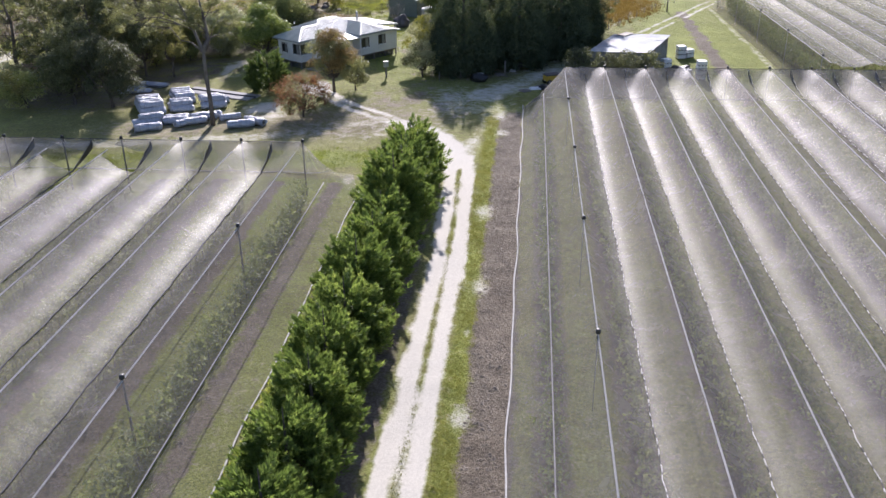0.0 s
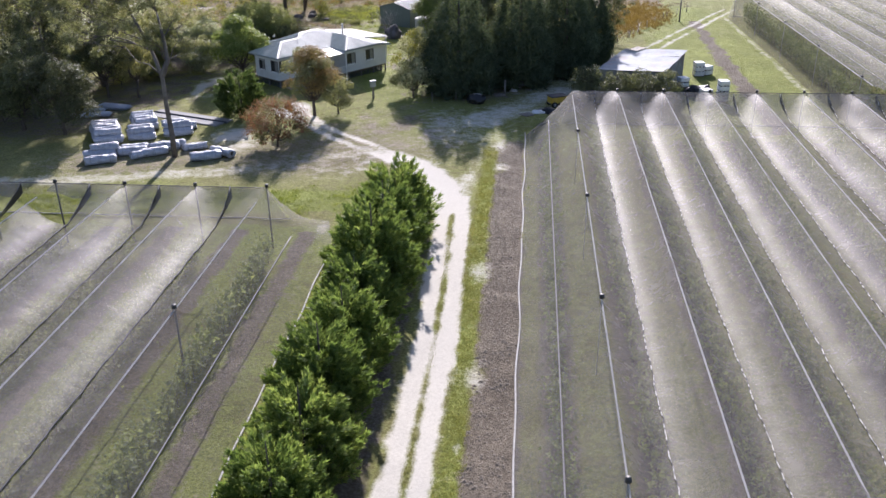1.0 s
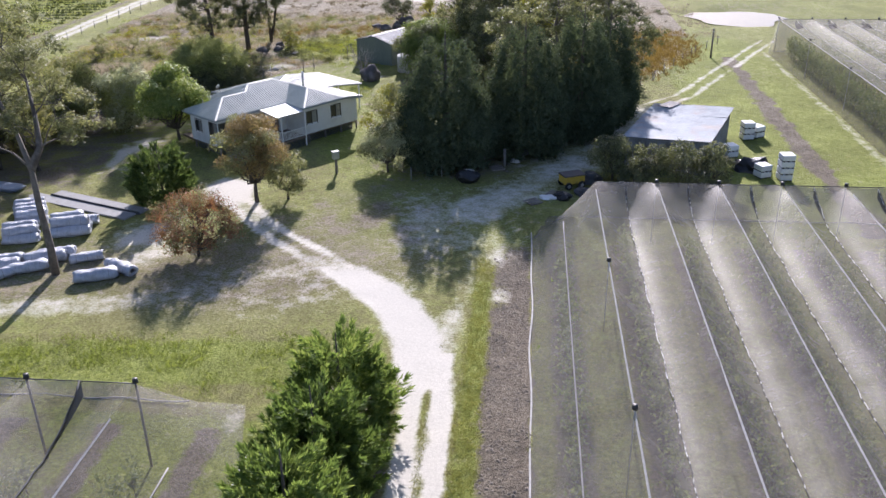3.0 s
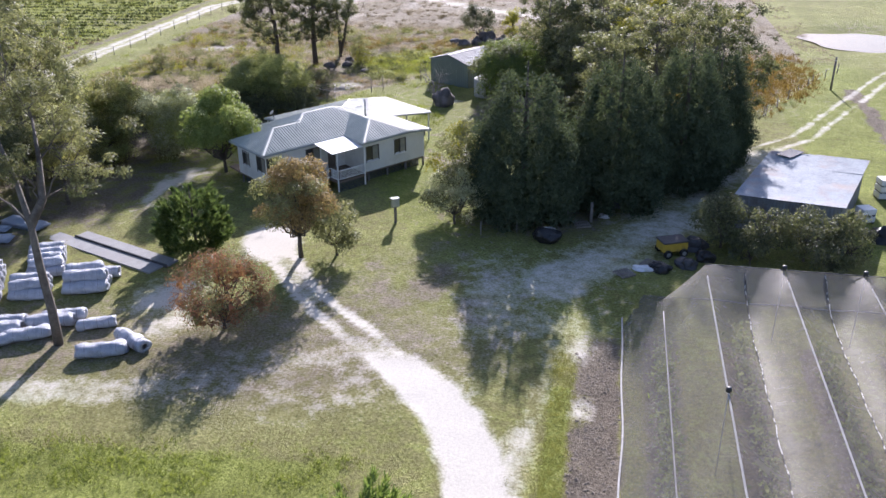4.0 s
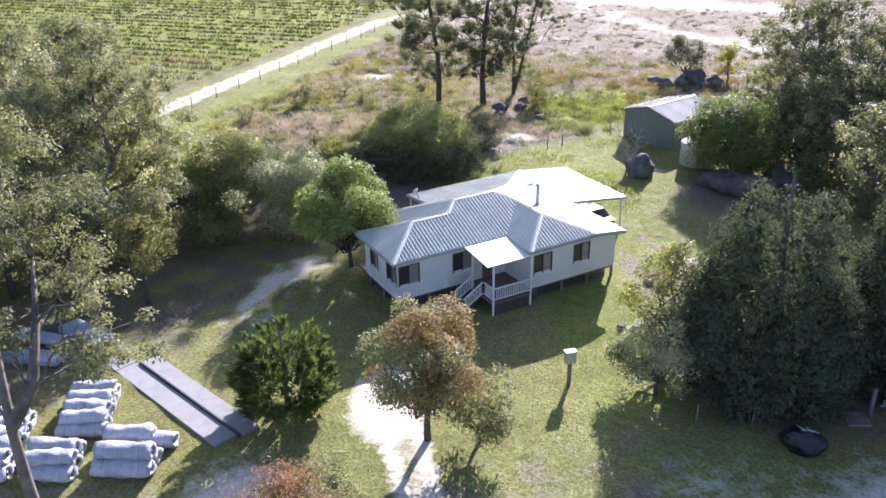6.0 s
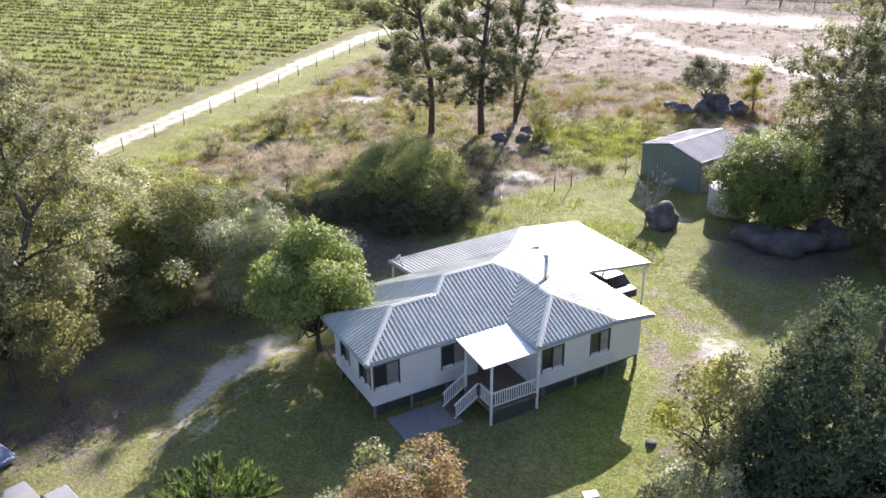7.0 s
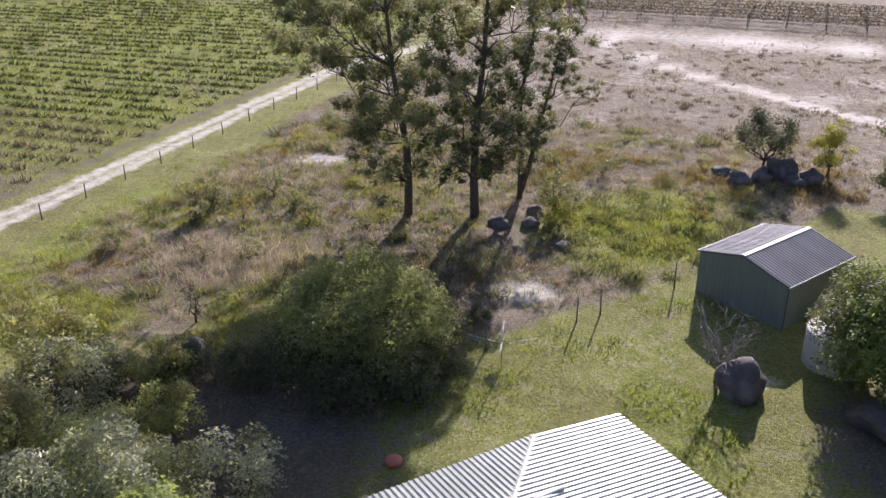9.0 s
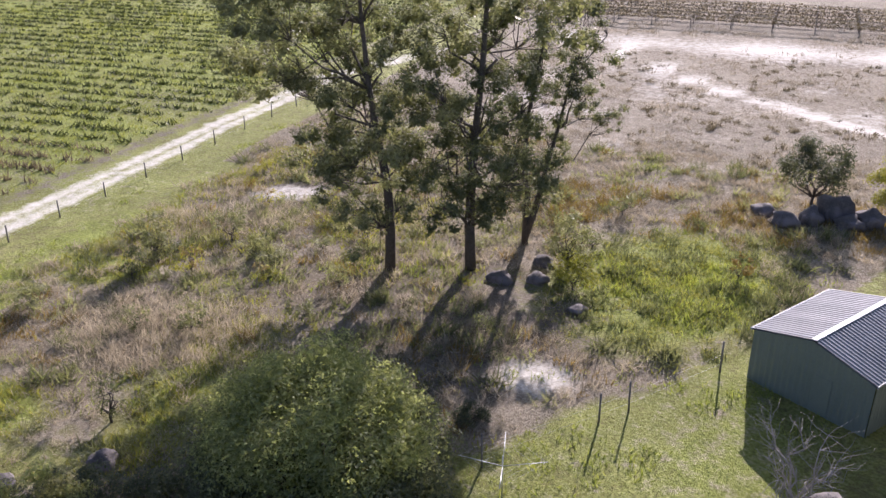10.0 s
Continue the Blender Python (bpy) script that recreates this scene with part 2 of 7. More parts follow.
M["red_paint"] = surface("faded_red", (0.42, 0.12, 0.08), (0.56, 0.2, 0.14), 3, 0.6)
M["bronze"] = surface("bronze_window_frame", (0.05, 0.045, 0.04), (0.09, 0.08, 0.07), 3, 0.5)
M["curtain"] = surface("pale_curtain_behind_glass", (0.2, 0.2, 0.19), (0.34, 0.33, 0.31), 3, 0.25, bump=0.1)
M["galv_trim"] = surface("grey_steel_flashing", (0.3, 0.31, 0.31), (0.42, 0.43, 0.43), 2, 0.6)
M["car_paint"] = surface("dark_car_paint", (0.02, 0.025, 0.05), (0.03, 0.035, 0.07), 1, 0.25)
M["tyre"] = surface("tyre_rubber", (0.012, 0.012, 0.012), (0.03, 0.03, 0.03), 6, 0.8)
glass, gn, gl, gp = nodes_of("window_glass")
gp.inputs["Base Color"].default_value = (0.045, 0.045, 0.045, 1)
gp.inputs["Roughness"].default_value = 0.06
M["glass"] = glass
water, gn, gl, gp = nodes_of("pond_water")
gp.inputs["Base Color"].default_value = (0.16, 0.13, 0.1, 1)
gp.inputs["Roughness"].default_value = 0.16
gp.inputs["Specular IOR Level"].default_value = 0.25
bumped(gn, gl, gp, noise_node(gn, gl, 3.0).outputs[0], 0.08, 0.05)
M["water"] = water
# ---- mesh tools ----
def mesh_of(name, verts, faces, material, smooth=False):
    me = bpy.data.meshes.new(name)
    me.from_pydata([tuple(v) for v in verts], [], [tuple(f) for f in faces])
    me.materials.append(material)
    if smooth:
        me.shade_smooth()
    me.update()
    return me


def part(name, bm, material, parent=None, label="", smooth=False):
    """Links a bmesh (or a ready mesh) as one mesh object under a thing or a part."""
    if isinstance(bm, bpy.types.Mesh):
        me = bm
    else:
        me = bpy.data.meshes.new(name)
        bm.to_mesh(me)
        bm.free()
        me.materials.append(material)
        if smooth:
            me.shade_smooth()
    ob = new(name, me)
    ob.parent = parent
    if label:
        ob["label"] = label
    return ob


def thing(name, m, label, category, group="", kind=""):
    ob = new(name)
    ob.empty_display_size = 0.2
    ob.matrix_basis = m
    return tagged(ob, label, category, group, kind)


def add_box(bm, x0, x1, y0, y1, z0, z1, bevel=0.0, m=None):
    vs = [bm.verts.new((x, y, z)) for z in (z0, z1) for x, y in ((x0, y0), (x1, y0), (x1, y1), (x0, y1))]
    fs = [bm.faces.new([vs[i] for i in f]) for f in ((3, 2, 1, 0), (4, 5, 6, 7), (0, 1, 5, 4), (1, 2, 6, 5), (2, 3, 7, 6), (3, 0, 4, 7))]
    if bevel:
        es = list({e for f in fs for e in f.edges})
        got = bmesh.ops.bevel(bm, geom=es, offset=bevel, segments=1, affect="EDGES", clamp_overlap=True)
        vs = list({v for f in got["faces"] for v in f.verts} | {v for v in vs if v.is_valid})
    if m is not None:
        bmesh.ops.transform(bm, matrix=m, verts=vs)
    return bm


def box(x0, x1, y0, y1, z0, z1, bevel=0.0, m=None):
    return add_box(bmesh.new(), x0, x1, y0, y1, z0, z1, bevel, m)


def tube_data(points, radii, sides=7, cap=True):
    """Vertices and faces of a tapered tube along a line of points."""
    pts = [Vector(p) for p in points]
    verts, faces = [], []
    for i, p in enumerate(pts):
        d = (pts[min(i + 1, len(pts) - 1)] - pts[max(i - 1, 0)]).normalized()
        a = d.cross(Vector((0.13, 0.92, 0.37))).normalized()
        b = d.cross(a)
        for k in range(sides):
            w = 2 * math.pi * k / sides
            verts.append(p + (a * math.cos(w) + b * math.sin(w)) * radii[i])
    for i in range(len(pts) - 1):
        for k in range(sides):
            k2 = (k + 1) % sides
            faces.append((i * sides + k, (i + 1) * sides + k, (i + 1) * sides + k2, i * sides + k2))
    if cap:
        faces.append(tuple(range(sides)))
        faces.append(tuple((len(pts) - 1) * sides + k for k in reversed(range(sides))))
    return verts, faces


def tubes(name, lines, material, sides=7, smooth=True):
    verts, faces = [], []
    for points, radii in lines:
        v, f = tube_data(points, radii, sides)
        faces += [tuple(i + len(verts) for i in q) for q in f]
        verts += v
    return mesh_of(name, verts, faces, material, smooth)


def leaves_mesh(name, places, ways, sides, lengths, widths, material):
    """Many leaves or blades, each a pointed triangle: places, directions and side vectors as arrays."""
    n = len(places)
    ways = ways / np.maximum(np.linalg.norm(ways, axis=1, keepdims=True), 1e-6)
    sides = sides - ways * np.sum(sides * ways, axis=1, keepdims=True)
    sides = sides / np.maximum(np.linalg.norm(sides, axis=1, keepdims=True), 1e-6)
    L, W = np.asarray(lengths).reshape(-1, 1), np.asarray(widths).reshape(-1, 1)
    v = np.empty((n, 3, 3))
    v[:, 0] = places - sides * W * 0.5
    v[:, 1] = places + sides * W * 0.5
    v[:, 2] = places + ways * L
    me = bpy.data.meshes.new(name)
    me.vertices.add(n * 3)
    me.vertices.foreach_set("co", v.ravel())
    me.loops.add(n * 3)
    me.loops.foreach_set("vertex_index", np.arange(n * 3, dtype=np.int32))
    me.polygons.add(n)
    me.polygons.foreach_set("loop_start", np.arange(n, dtype=np.int32) * 3)
    me.materials.append(material)
    me.update(calc_edges=True)
    return me


def ball(rng, n):
    v = rng.normal(size=(n, 3))
    return v / np.linalg.norm(v, axis=1, keepdims=True)


def vnoise(x, y, scale, seed):
    """Smooth value noise from 0 to 1 on arrays."""
    g = np.random.default_rng(seed).random((256, 256))
    u, v = x / scale, y / scale
    i, j = np.floor(u).astype(int), np.floor(v).astype(int)
    a, b = u - i, v - j
    a, b = a * a * (3 - 2 * a), b * b * (3 - 2 * b)
    p = lambda s, t: g[(i + s) % 256, (j + t) % 256]
    return (p(0, 0) * (1 - a) + p(1, 0) * a) * (1 - b) + (p(0, 1) * (1 - a) + p(1, 1) * a) * b


def line_dist(x, y, pts):
    """Distance of arrays of places from a broken line."""
    d = np.full(np.shape(x), 1e9)
    for (ax, ay), (bx, by) in zip(pts[:-1], pts[1:]):
        ux, uy = bx - ax, by - ay
        t = np.clip(((x - ax) * ux + (y - ay) * uy) / (ux * ux + uy * uy), 0, 1)
        d = np.minimum(d, np.hypot(x - ax - t * ux, y - ay - t * uy))
    return d


def band(d, half, soft):
    """1 inside half, falling to 0 over soft."""
    return np.clip((half + soft - d) / (2 * soft), 0, 1)


def oval(x, y, cx, cy, rx, ry, turn=0.0, soft=0.3):
    c, s = math.cos(radians(turn)), math.sin(radians(turn))
    u, v = (x - cx) * c + (y - cy) * s, -(x - cx) * s + (y - cy) * c
    r = np.hypot(u / rx, v / ry)
    return np.clip((1 + soft - r) / (2 * soft), 0, 1)


# ---- ground: one sheet, with sand, soil, lush and dry ground by place ----
TRACK_L = [(-6.7, 0), (-6.6, 32), (-6.3, 40), (-6.15, 59), (-6.7, 75), (-7.2, 82)]
TRACK_R = [(-5.0, 0), (-4.95, 32), (-4.95, 40), (-4.6, 59), (-5.0, 75), (-5.4, 82)]
DRIVE = [(-6.4, 80), (-7.6, 85), (-9.4, 88.5), (-12.5, 92), (-16.5, 95.6), (-20.0, 98.8), (-23.2, 102.6), (-26.0, 106.5)]
SPUR = [(-5.6, 80), (-5.2, 87), (-4.6, 92), (-4.2, 98), (-4.5, 103)]
LANE = [(-5.5, 105.5), (-2.5, 109), (0.5, 112.5), (4, 118), (9, 129), (13, 137)]
FAR_L = [(11.5, 137), (18.0, 144), (30.3, 167), (36, 177)]
FAR_R = [(13.2, 136), (19.6, 143), (31.8, 166), (37.5, 176)]
SIDE = [(-60, 82), (-47, 83.6), (-38, 84.8), (-33, 86.3), (-28, 87.2), (-22, 90), (-17, 93.5)]
FIELD_ROAD = [(-78.2, 90), (-78.4, 160), (-79, 212), (-70, 236), (-58, 247), (-40, 250)]
SAND_TRACK = [(-58, 247), (-50.5, 239), (-34, 222), (-16, 209.5), (2, 200)]
POND = (36.5, 197.0, 9.0, 8.0)


def zones(x, y):
    """Weights of bare sand, dark soil, lush grass and dry grass."""
    n1, n2, n3 = vnoise(x, y, 1.3, 1), vnoise(x, y, 4.5, 2), vnoise(x, y, 13.0, 3)
    wob = (n1 - 0.5) * 0.5
    ruts = np.maximum(band(line_dist(x, y, TRACK_L) + wob * 0.5, 0.62, 0.16), band(line_dist(x, y, TRACK_R) + wob * 0.5, 0.6, 0.16))
    ruts *= np.clip((88 - y) / 4, 0, 1)
    sand = ruts
    along = np.clip((y - 82) / 25, 0, 1)
    dd = line_dist(x, y, DRIVE) + wob * 0.9
    rut = np.clip((y - 92) / 5, 0, 1)
    sand = np.maximum(sand, band(dd, 1.7 - 0.5 * along, 0.5) * (1 - rut))
    sand = np.maximum(sand, rut * np.maximum(0.9 * band(np.abs(dd - 0.78), 0.42, 0.22), 0.5 * band(dd, 1.2, 0.5) * (n2 > 0.55)))
    sand = np.maximum(sand, (0.66 - 0.3 * np.clip((y - 86) / 4, 0, 1)) * band(line_dist(x, y, SPUR) + wob * 2, 0.9, 0.8))
    sand = np.maximum(sand, oval(x, y, -27.2, 108.2, 2.3, 3.6, 20))
    sand = np.maximum(sand, 0.62 * band(line_dist(x, y, LANE) + wob * 4 + (n2 - 0.5) * 4, 3.2, 2.6))
    sand = np.maximum(sand, 0.5 * oval(x, y, -7.5, 100, 7, 11, 0, 0.6) * (0.2 + n2))
    sand = np.maximum(sand, 0.66 * np.maximum(band(line_dist(x, y, FAR_L) + wob, 0.36, 0.3), band(line_dist(x, y, FAR_R) + wob, 0.36, 0.3)))
    sand = np.maximum(sand, (0.54 - 0.2 * np.clip((x + 33) / 12, 0, 1)) * band(line_dist(x, y, SIDE) + wob * 1.5, 1.5, 0.9))
    sand = np.maximum(sand, 0.66 * band(line_dist(x, y, FIELD_ROAD) + wob * 1.6, 1.7, 0.6) * (1 - 0.45 * band(line_dist(x, y, FIELD_ROAD), 0.25, 0.3)))
    sand = np.maximum(sand, 0.72 * band(line_dist(x, y, SAND_TRACK) + wob * 2.5, 1.6, 1.0))
    sand = np.maximum(sand, 0.85 * oval(x, y, -30, 246, 27, 6.5, -3, 0.3) * (0.5 + 0.7 * n2))
    sand = np.maximum(sand, 0.4 * oval(x, y, -28, 214, 34, 26, 0, 0.25) * (0.1 + 1.2 * n2))
    sand = np.maximum(sand, 0.8 * band(line_dist(x, y, [(-40.6, 113.5), (-41.2, 117), (-41.2, 121), (-40.6, 122.5)]) + wob * 4, 1.1, 1.0))
    sand = np.maximum(sand, 0.66 * oval(x, y, -30.5, 97.5, 2.6, 4.5, 20, 0.5) * (0.5 + n1))
    sand = np.maximum(sand, 0.42 * oval(x, y, -18, 91, 9, 5, 20, 0.5) * (0.1 + 1.2 * n1))
    for cx, cy, r in ((-3.0, 38.5, 0.9), (-2.8, 54.2, 1.1), (-3.1, 67.8, 1.2), (-3.2, 47.6, 0.4), (-2.2, 90, 1.0), (-2.7, 96.5, 1.3), (-16.2, 74.9, 0.8), (-13.8, 76.8, 0.7)):
        sand = np.maximum(sand, 0.62 * oval(x, y, cx, cy, r * 0.75, r * 1.5, 0, 0.8))
    for cx, cy, rx, ry in ((-62, 175, 4, 2), (-35.5, 156.5, 2.6, 2.0), (-20.5, 151, 1.2, 1.0), (-14.5, 131, 1.5, 3)):
        sand = np.maximum(sand, 0.6 * oval(x, y, cx, cy, rx, ry, 20, 0.5))
    soil = band(np.abs(x + 1.45) + wob * 0.7, 1.4, 0.3) * np.clip((100 - y) / 3, 0, 1) * (1 - sand)
    # litter soil under the hedge, its dark colour also deepening the hedge's shade strip
    soil = np.maximum(soil, 0.75 * band(np.abs(x + 9.7) + wob, 2.4, 0.4) * (y < 78.5))
    orchard = np.maximum(((x > 0.3) & (y < 99)).astype(float), ((x < -15.2) & (y < 74)).astype(float))
    row_r = np.abs(((x - 2.3 - 0.006 * (y - 100)) / 4.6 + 0.5) % 1 - 0.5) * 4.6
    row_l = np.abs(((x + 17.2) / 5.5 + 0.5) % 1 - 0.5) * 5.5
    soil = np.maximum(soil, np.where(x > 0, 0.7, 0.8) * orchard * band(np.where(x > 0, row_r, row_l) + wob * 0.5, np.where(x > 0, 1.15, 0.8), 0.4))
    field = np.clip((-82.2 - x + (n2 - 0.5) * 1.5) / 1.5, 0, 1) * np.clip((y - 100) / 10, 0, 1)
    soil = np.maximum(soil, field * (0.2 + 0.5 * np.clip((168 - y) / 14, 0, 1)))
    soil = np.maximum(soil, 0.56 * band(np.abs(x + 82.3) + wob * 2, 1.1, 0.9) * (y > 100) * (1 - sand))
    soil = np.maximum(soil, 0.9 * band(np.abs(x - 27 - 0.02 * (y - 110)) + wob * 2, 1.1, 0.6) * ((y > 101) & (y < 165)))
    sand = np.maximum(sand, 0.45 * band(np.abs(x - 34.0) + wob, 0.5, 0.4) * ((y > 101) & (y < 168)))
    soil = np.maximum(soil, 0.62 * oval(x, y, -45, 164, 9, 6, 15, 0.4))
    soil = np.maximum(soil, 0.9 * oval(x, y, -62.5, 178.5, 4.6, 6.5, 20, 0.3))
    soil = np.maximum(soil, 0.5 * oval(x, y, -57, 164, 10, 5, 15, 0.5) * (0.4 + n1))
    soil = np.maximum(soil, 0.62 * oval(x, y, -49, 117, 13, 13, 20, 0.4) * (1 - sand) * (0.5 + 0.8 * n1))
    # soil behind the house, darkening the ground where bush and gum shadows fall
    soil = np.maximum(soil, 0.85 * oval(x, y, -46, 135.5, 10, 9, 25, 0.35) * (1 - sand))
    soil = np.maximum(soil, 0.75 * oval(x, y, -12, 147.5, 6, 6, 0, 0.4) * (1 - sand))
    soil = np.maximum(soil, 0.7 * oval(x, y, -40, 160, 8, 9, 25, 0.4) * (0.5 + 0.8 * n1))
    soil = np.maximum(soil, 0.62 * oval(x, y, -55, 103, 12, 9, 0, 0.4) * (1 - sand))
    soil = np.maximum(soil, 0.6 * oval(x, y, -4, 119, 12, 6, 30, 0.4) * (1 - sand))
    lush = 0.6 * (0.5 + n3 * 0.7)
    lush = np.maximum(lush, 1.0 * band(np.abs(y - 79.3 - 0.1 * (x + 30)) + wob, 2.6, 1.0) * (x < -14))
    lush = np.maximum(lush, 1.0 * band(np.abs(x + 3.5) + wob * 0.5, 0.6, 0.3) * (y < 92))
    lush = np.maximum(lush, 0.95 * oval(x, y, -30.5, 170, 6.5, 9, -25, 0.35))
    lush = np.maximum(lush, 0.92 * oval(x, y, -24.5, 150, 4.0, 13, 8, 0.5))
    lush = np.maximum(lush, 0.9 * oval(x, y, -15, 132, 4.5, 13, 10, 0.5))
    lush = np.maximum(lush, 0.95 * ((x > 28) & (x < 34.2) & (y > 101) & (y < 165)))
    lush = np.maximum(lush, 0.75 * ((x > 18) & (x <= 28) & (y > 101) & (y < 165)))
    lush = np.maximum(lush, 0.8 * oval(x, y, 24, 172, 12, 12, 0, 0.4))
    lush = np.maximum(lush, 0.8 * oval(x, y, -67, 146, 6, 9, 0, 0.5))
    lush = np.maximum(lush, (0.35 + 0.5 * n2) * band(np.abs(x + 71.5) + wob * 3, 2.4, 1.4) * (y > 140) * (y < 215))
    lush = np.maximum(lush, field * (0.5 + 0.4 * n2 - 0.5 * np.clip((172 - y) / 14, 0, 1)))
    lush = np.maximum(lush, 0.95 * oval(x, y, -17, 126, 6, 17, 12, 0.4))
    lush = np.maximum(lush, 0.72 * ((x < -13) & (x > -66) & (y < 75)) * (0.5 + n2))
    lush = np.clip(lush, 0, 1)
    dry = 0.35 * n3 + 0.1
    edge = np.where(x < -45, 138.0, 138 + (x + 45) * 1.22)
    scrub = np.clip((y - edge + (n2 - 0.5) * 5) / 3, 0, 1) * (x > -69 + (n2 - 0.5) * 5) * (x < -25 + np.clip(y - 163, 0, 99) * 0.5) * (y < 300)
    dry = np.maximum(dry, scrub * (0.55 + 0.5 * n2) * (1 - 0.9 * oval(x, y, -30.5, 170, 6.5, 9, -25, 0.35)))
    dry = np.maximum(dry, 0.8 * (y > 180) * (x > -72) * (x < 25))
    dry = np.maximum(dry, 0.75 * oval(x, y, 15, 165, 7, 16, -25, 0.4))
    dry = np.maximum(dry, 0.58 * oval(x, y, -20, 93, 15, 8, 15, 0.5))
    dry = np.maximum(dry, 0.75 * oval(x, y, -16, 128, 3.4, 16, 12, 0.5) * np.clip(n1 * 2 - 0.6, 0, 1))
    dry = np.maximum(dry, 0.6 * oval(x, y, -38, 91, 12, 7, 15, 0.5))
    dry = np.maximum(dry, 0.6 * oval(x, y, -14, 100, 10, 12, 0, 0.5) * (0.4 + 0.9 * n1))
    patch = scrub * np.clip(vnoise(x, y, 5.5, 61) * 4 - 1.7, 0, 1) * (y < 160) * np.clip((-48 - x) / 5, 0, 1) * 0.8
    lush = np.maximum(lush, 0.9 * patch)
    dry = np.clip(dry - 0.75 * patch, 0, 1)
    return sand, soil, lush, dry


def axis(lo, hi, step, far):
    inner = np.arange(lo, hi + step * 0.5, step)
    out, d, left, right = step, 0.0, [], []
    while d < far:
        out *= 1.35
        d += out
        left.append(lo - d)
        right.append(hi + d)
    return np.array(left[::-1] + list(inner) + right)


gx, gy = axis(-86, 40, 0.46, 1500), axis(20, 212, 0.46, 1500)
GX, GY = np.meshgrid(gx, gy, indexing="ij")
sand, soil, lush, dry = zones(GX, GY)


def ground_z(x, y):
    """Height of the ground: gentle unevenness, worn ruts, tilled soil, the pond's hollow."""
    s, o, _, d = zones(x, y)
    near = (np.abs(x) < 300) & (y < 400)
    z = (vnoise(x, y, 9.0, 11) - 0.5) * 0.22 + (vnoise(x, y, 1.1, 12) - 0.5) * (0.07 + 0.10 * o + 0.12 * d) * (1 - 0.7 * s)
    z = z - 0.05 * s
    r = np.hypot((x - POND[0]) / (POND[2] + 2), (y - POND[1]) / (POND[3] + 2))
    return z * near - 1.0 * np.clip(1.15 - r, 0, 0.6)


GZ = ground_z(GX, GY)
nx, ny = GX.shape
me = bpy.data.meshes.new("ground")
me.vertices.add(nx * ny)
me.vertices.foreach_set("co", np.stack([GX, GY, GZ], axis=-1).ravel())
ii, jj = np.meshgrid(np.arange(nx - 1), np.arange(ny - 1), indexing="ij")
a = (ii * ny + jj).ravel()
quads = np.stack([a, a + ny, a + ny + 1, a + 1], axis=-1).astype(np.int32)
me.loops.add(quads.size)
me.loops.foreach_set("vertex_index", quads.ravel())
me.polygons.add(len(quads))
me.polygons.foreach_set("loop_start", np.arange(len(quads), dtype=np.int32) * 4)
for key, w in (("sand", sand), ("soil", soil), ("lush", lush), ("dry", dry)):
    me.attributes.new(key, "FLOAT", "POINT").data.foreach_set("value", w.ravel().astype(np.float32))
me.update(calc_edges=True)
me.shade_smooth()
gm, n, l, p = nodes_of("farm_ground")
pos = n.new("ShaderNodeTexCoord").outputs["Object"]
fine = noise_node(n, l, 5.5, 6.0, 0.72, vec=pos).outputs[0]
mid = noise_node(n, l, 1.1, 5.0, 0.65, vec=pos).outputs[0]
wide = noise_node(n, l, 0.16, 4.0, 0.6, vec=pos).outputs[0]
grit = noise_node(n, l, 22.0, 3.0, 0.7, vec=pos).outputs[0]


def weight(key, spread=1.3, lo=0.34, hi=0.68):
    at = n.new("ShaderNodeAttribute")
    at.attribute_name = key
    t = maths(n, l, "ADD", at.outputs["Fac"], maths(n, l, "MULTIPLY", maths(n, l, "SUBTRACT", mid, 0.5), spread))
    t = maths(n, l, "ADD", t, maths(n, l, "MULTIPLY", maths(n, l, "SUBTRACT", fine, 0.5), spread * 0.55))
    r = n.new("ShaderNodeMapRange")
    r.inputs[1].default_value, r.inputs[2].default_value = lo, hi
    l.new(t, r.inputs[0])
    return r.outputs[0]


grass = ramp(n, l, fine, [(0.3, (0.145, 0.145, 0.05)), (0.5, (0.31, 0.3, 0.11)), (0.72, (0.5, 0.465, 0.22))]).outputs[0]
green = ramp(n, l, fine, [(0.3, (0.12, 0.145, 0.035)), (0.52, (0.3, 0.345, 0.075)), (0.75, (0.52, 0.535, 0.16))]).outputs[0]
straw = ramp(n, l, fine, [(0.28, (0.145, 0.118, 0.083)), (0.5, (0.33, 0.282, 0.2)), (0.72, (0.52, 0.462, 0.348))]).outputs[0]
earth = ramp(n, l, fine, [(0.3, (0.1, 0.082, 0.06)), (0.5, (0.22, 0.185, 0.138)), (0.75, (0.39, 0.34, 0.265))]).outputs[0]
gravel = ramp(n, l, maths(n, l, "MULTIPLY_ADD", grit, 0.5, maths(n, l, "MULTIPLY", fine, 0.5)), [(0.3, (0.46, 0.43, 0.36)), (0.55, (0.6, 0.565, 0.485)), (0.75, (0.7, 0.665, 0.58))]).outputs[0]
col = mixed(n, l, weight("lush"), grass, green)
col = mixed(n, l, weight("dry"), col, straw)
col = mixed(n, l, weight("soil", 1.4), col, earth)
col = mixed(n, l, 0.8, col, ramp(n, l, wide, [(0.32, (0.66, 0.64, 0.62)), (0.66, (1.0, 1.0, 1.0))]).outputs[0], "MULTIPLY")
col = mixed(n, l, 0.7, col, ramp(n, l, mid, [(0.34, (0.66, 0.66, 0.66)), (0.62, (1.0, 1.0, 1.0))]).outputs[0], "MULTIPLY")
col = mixed(n, l, weight("sand", 0.95, 0.28, 0.76), col, gravel)
l.new(col, p.inputs["Base Color"])
p.inputs["Roughness"].default_value = 0.95
p.inputs["Specular IOR Level"].default_value = 0.2
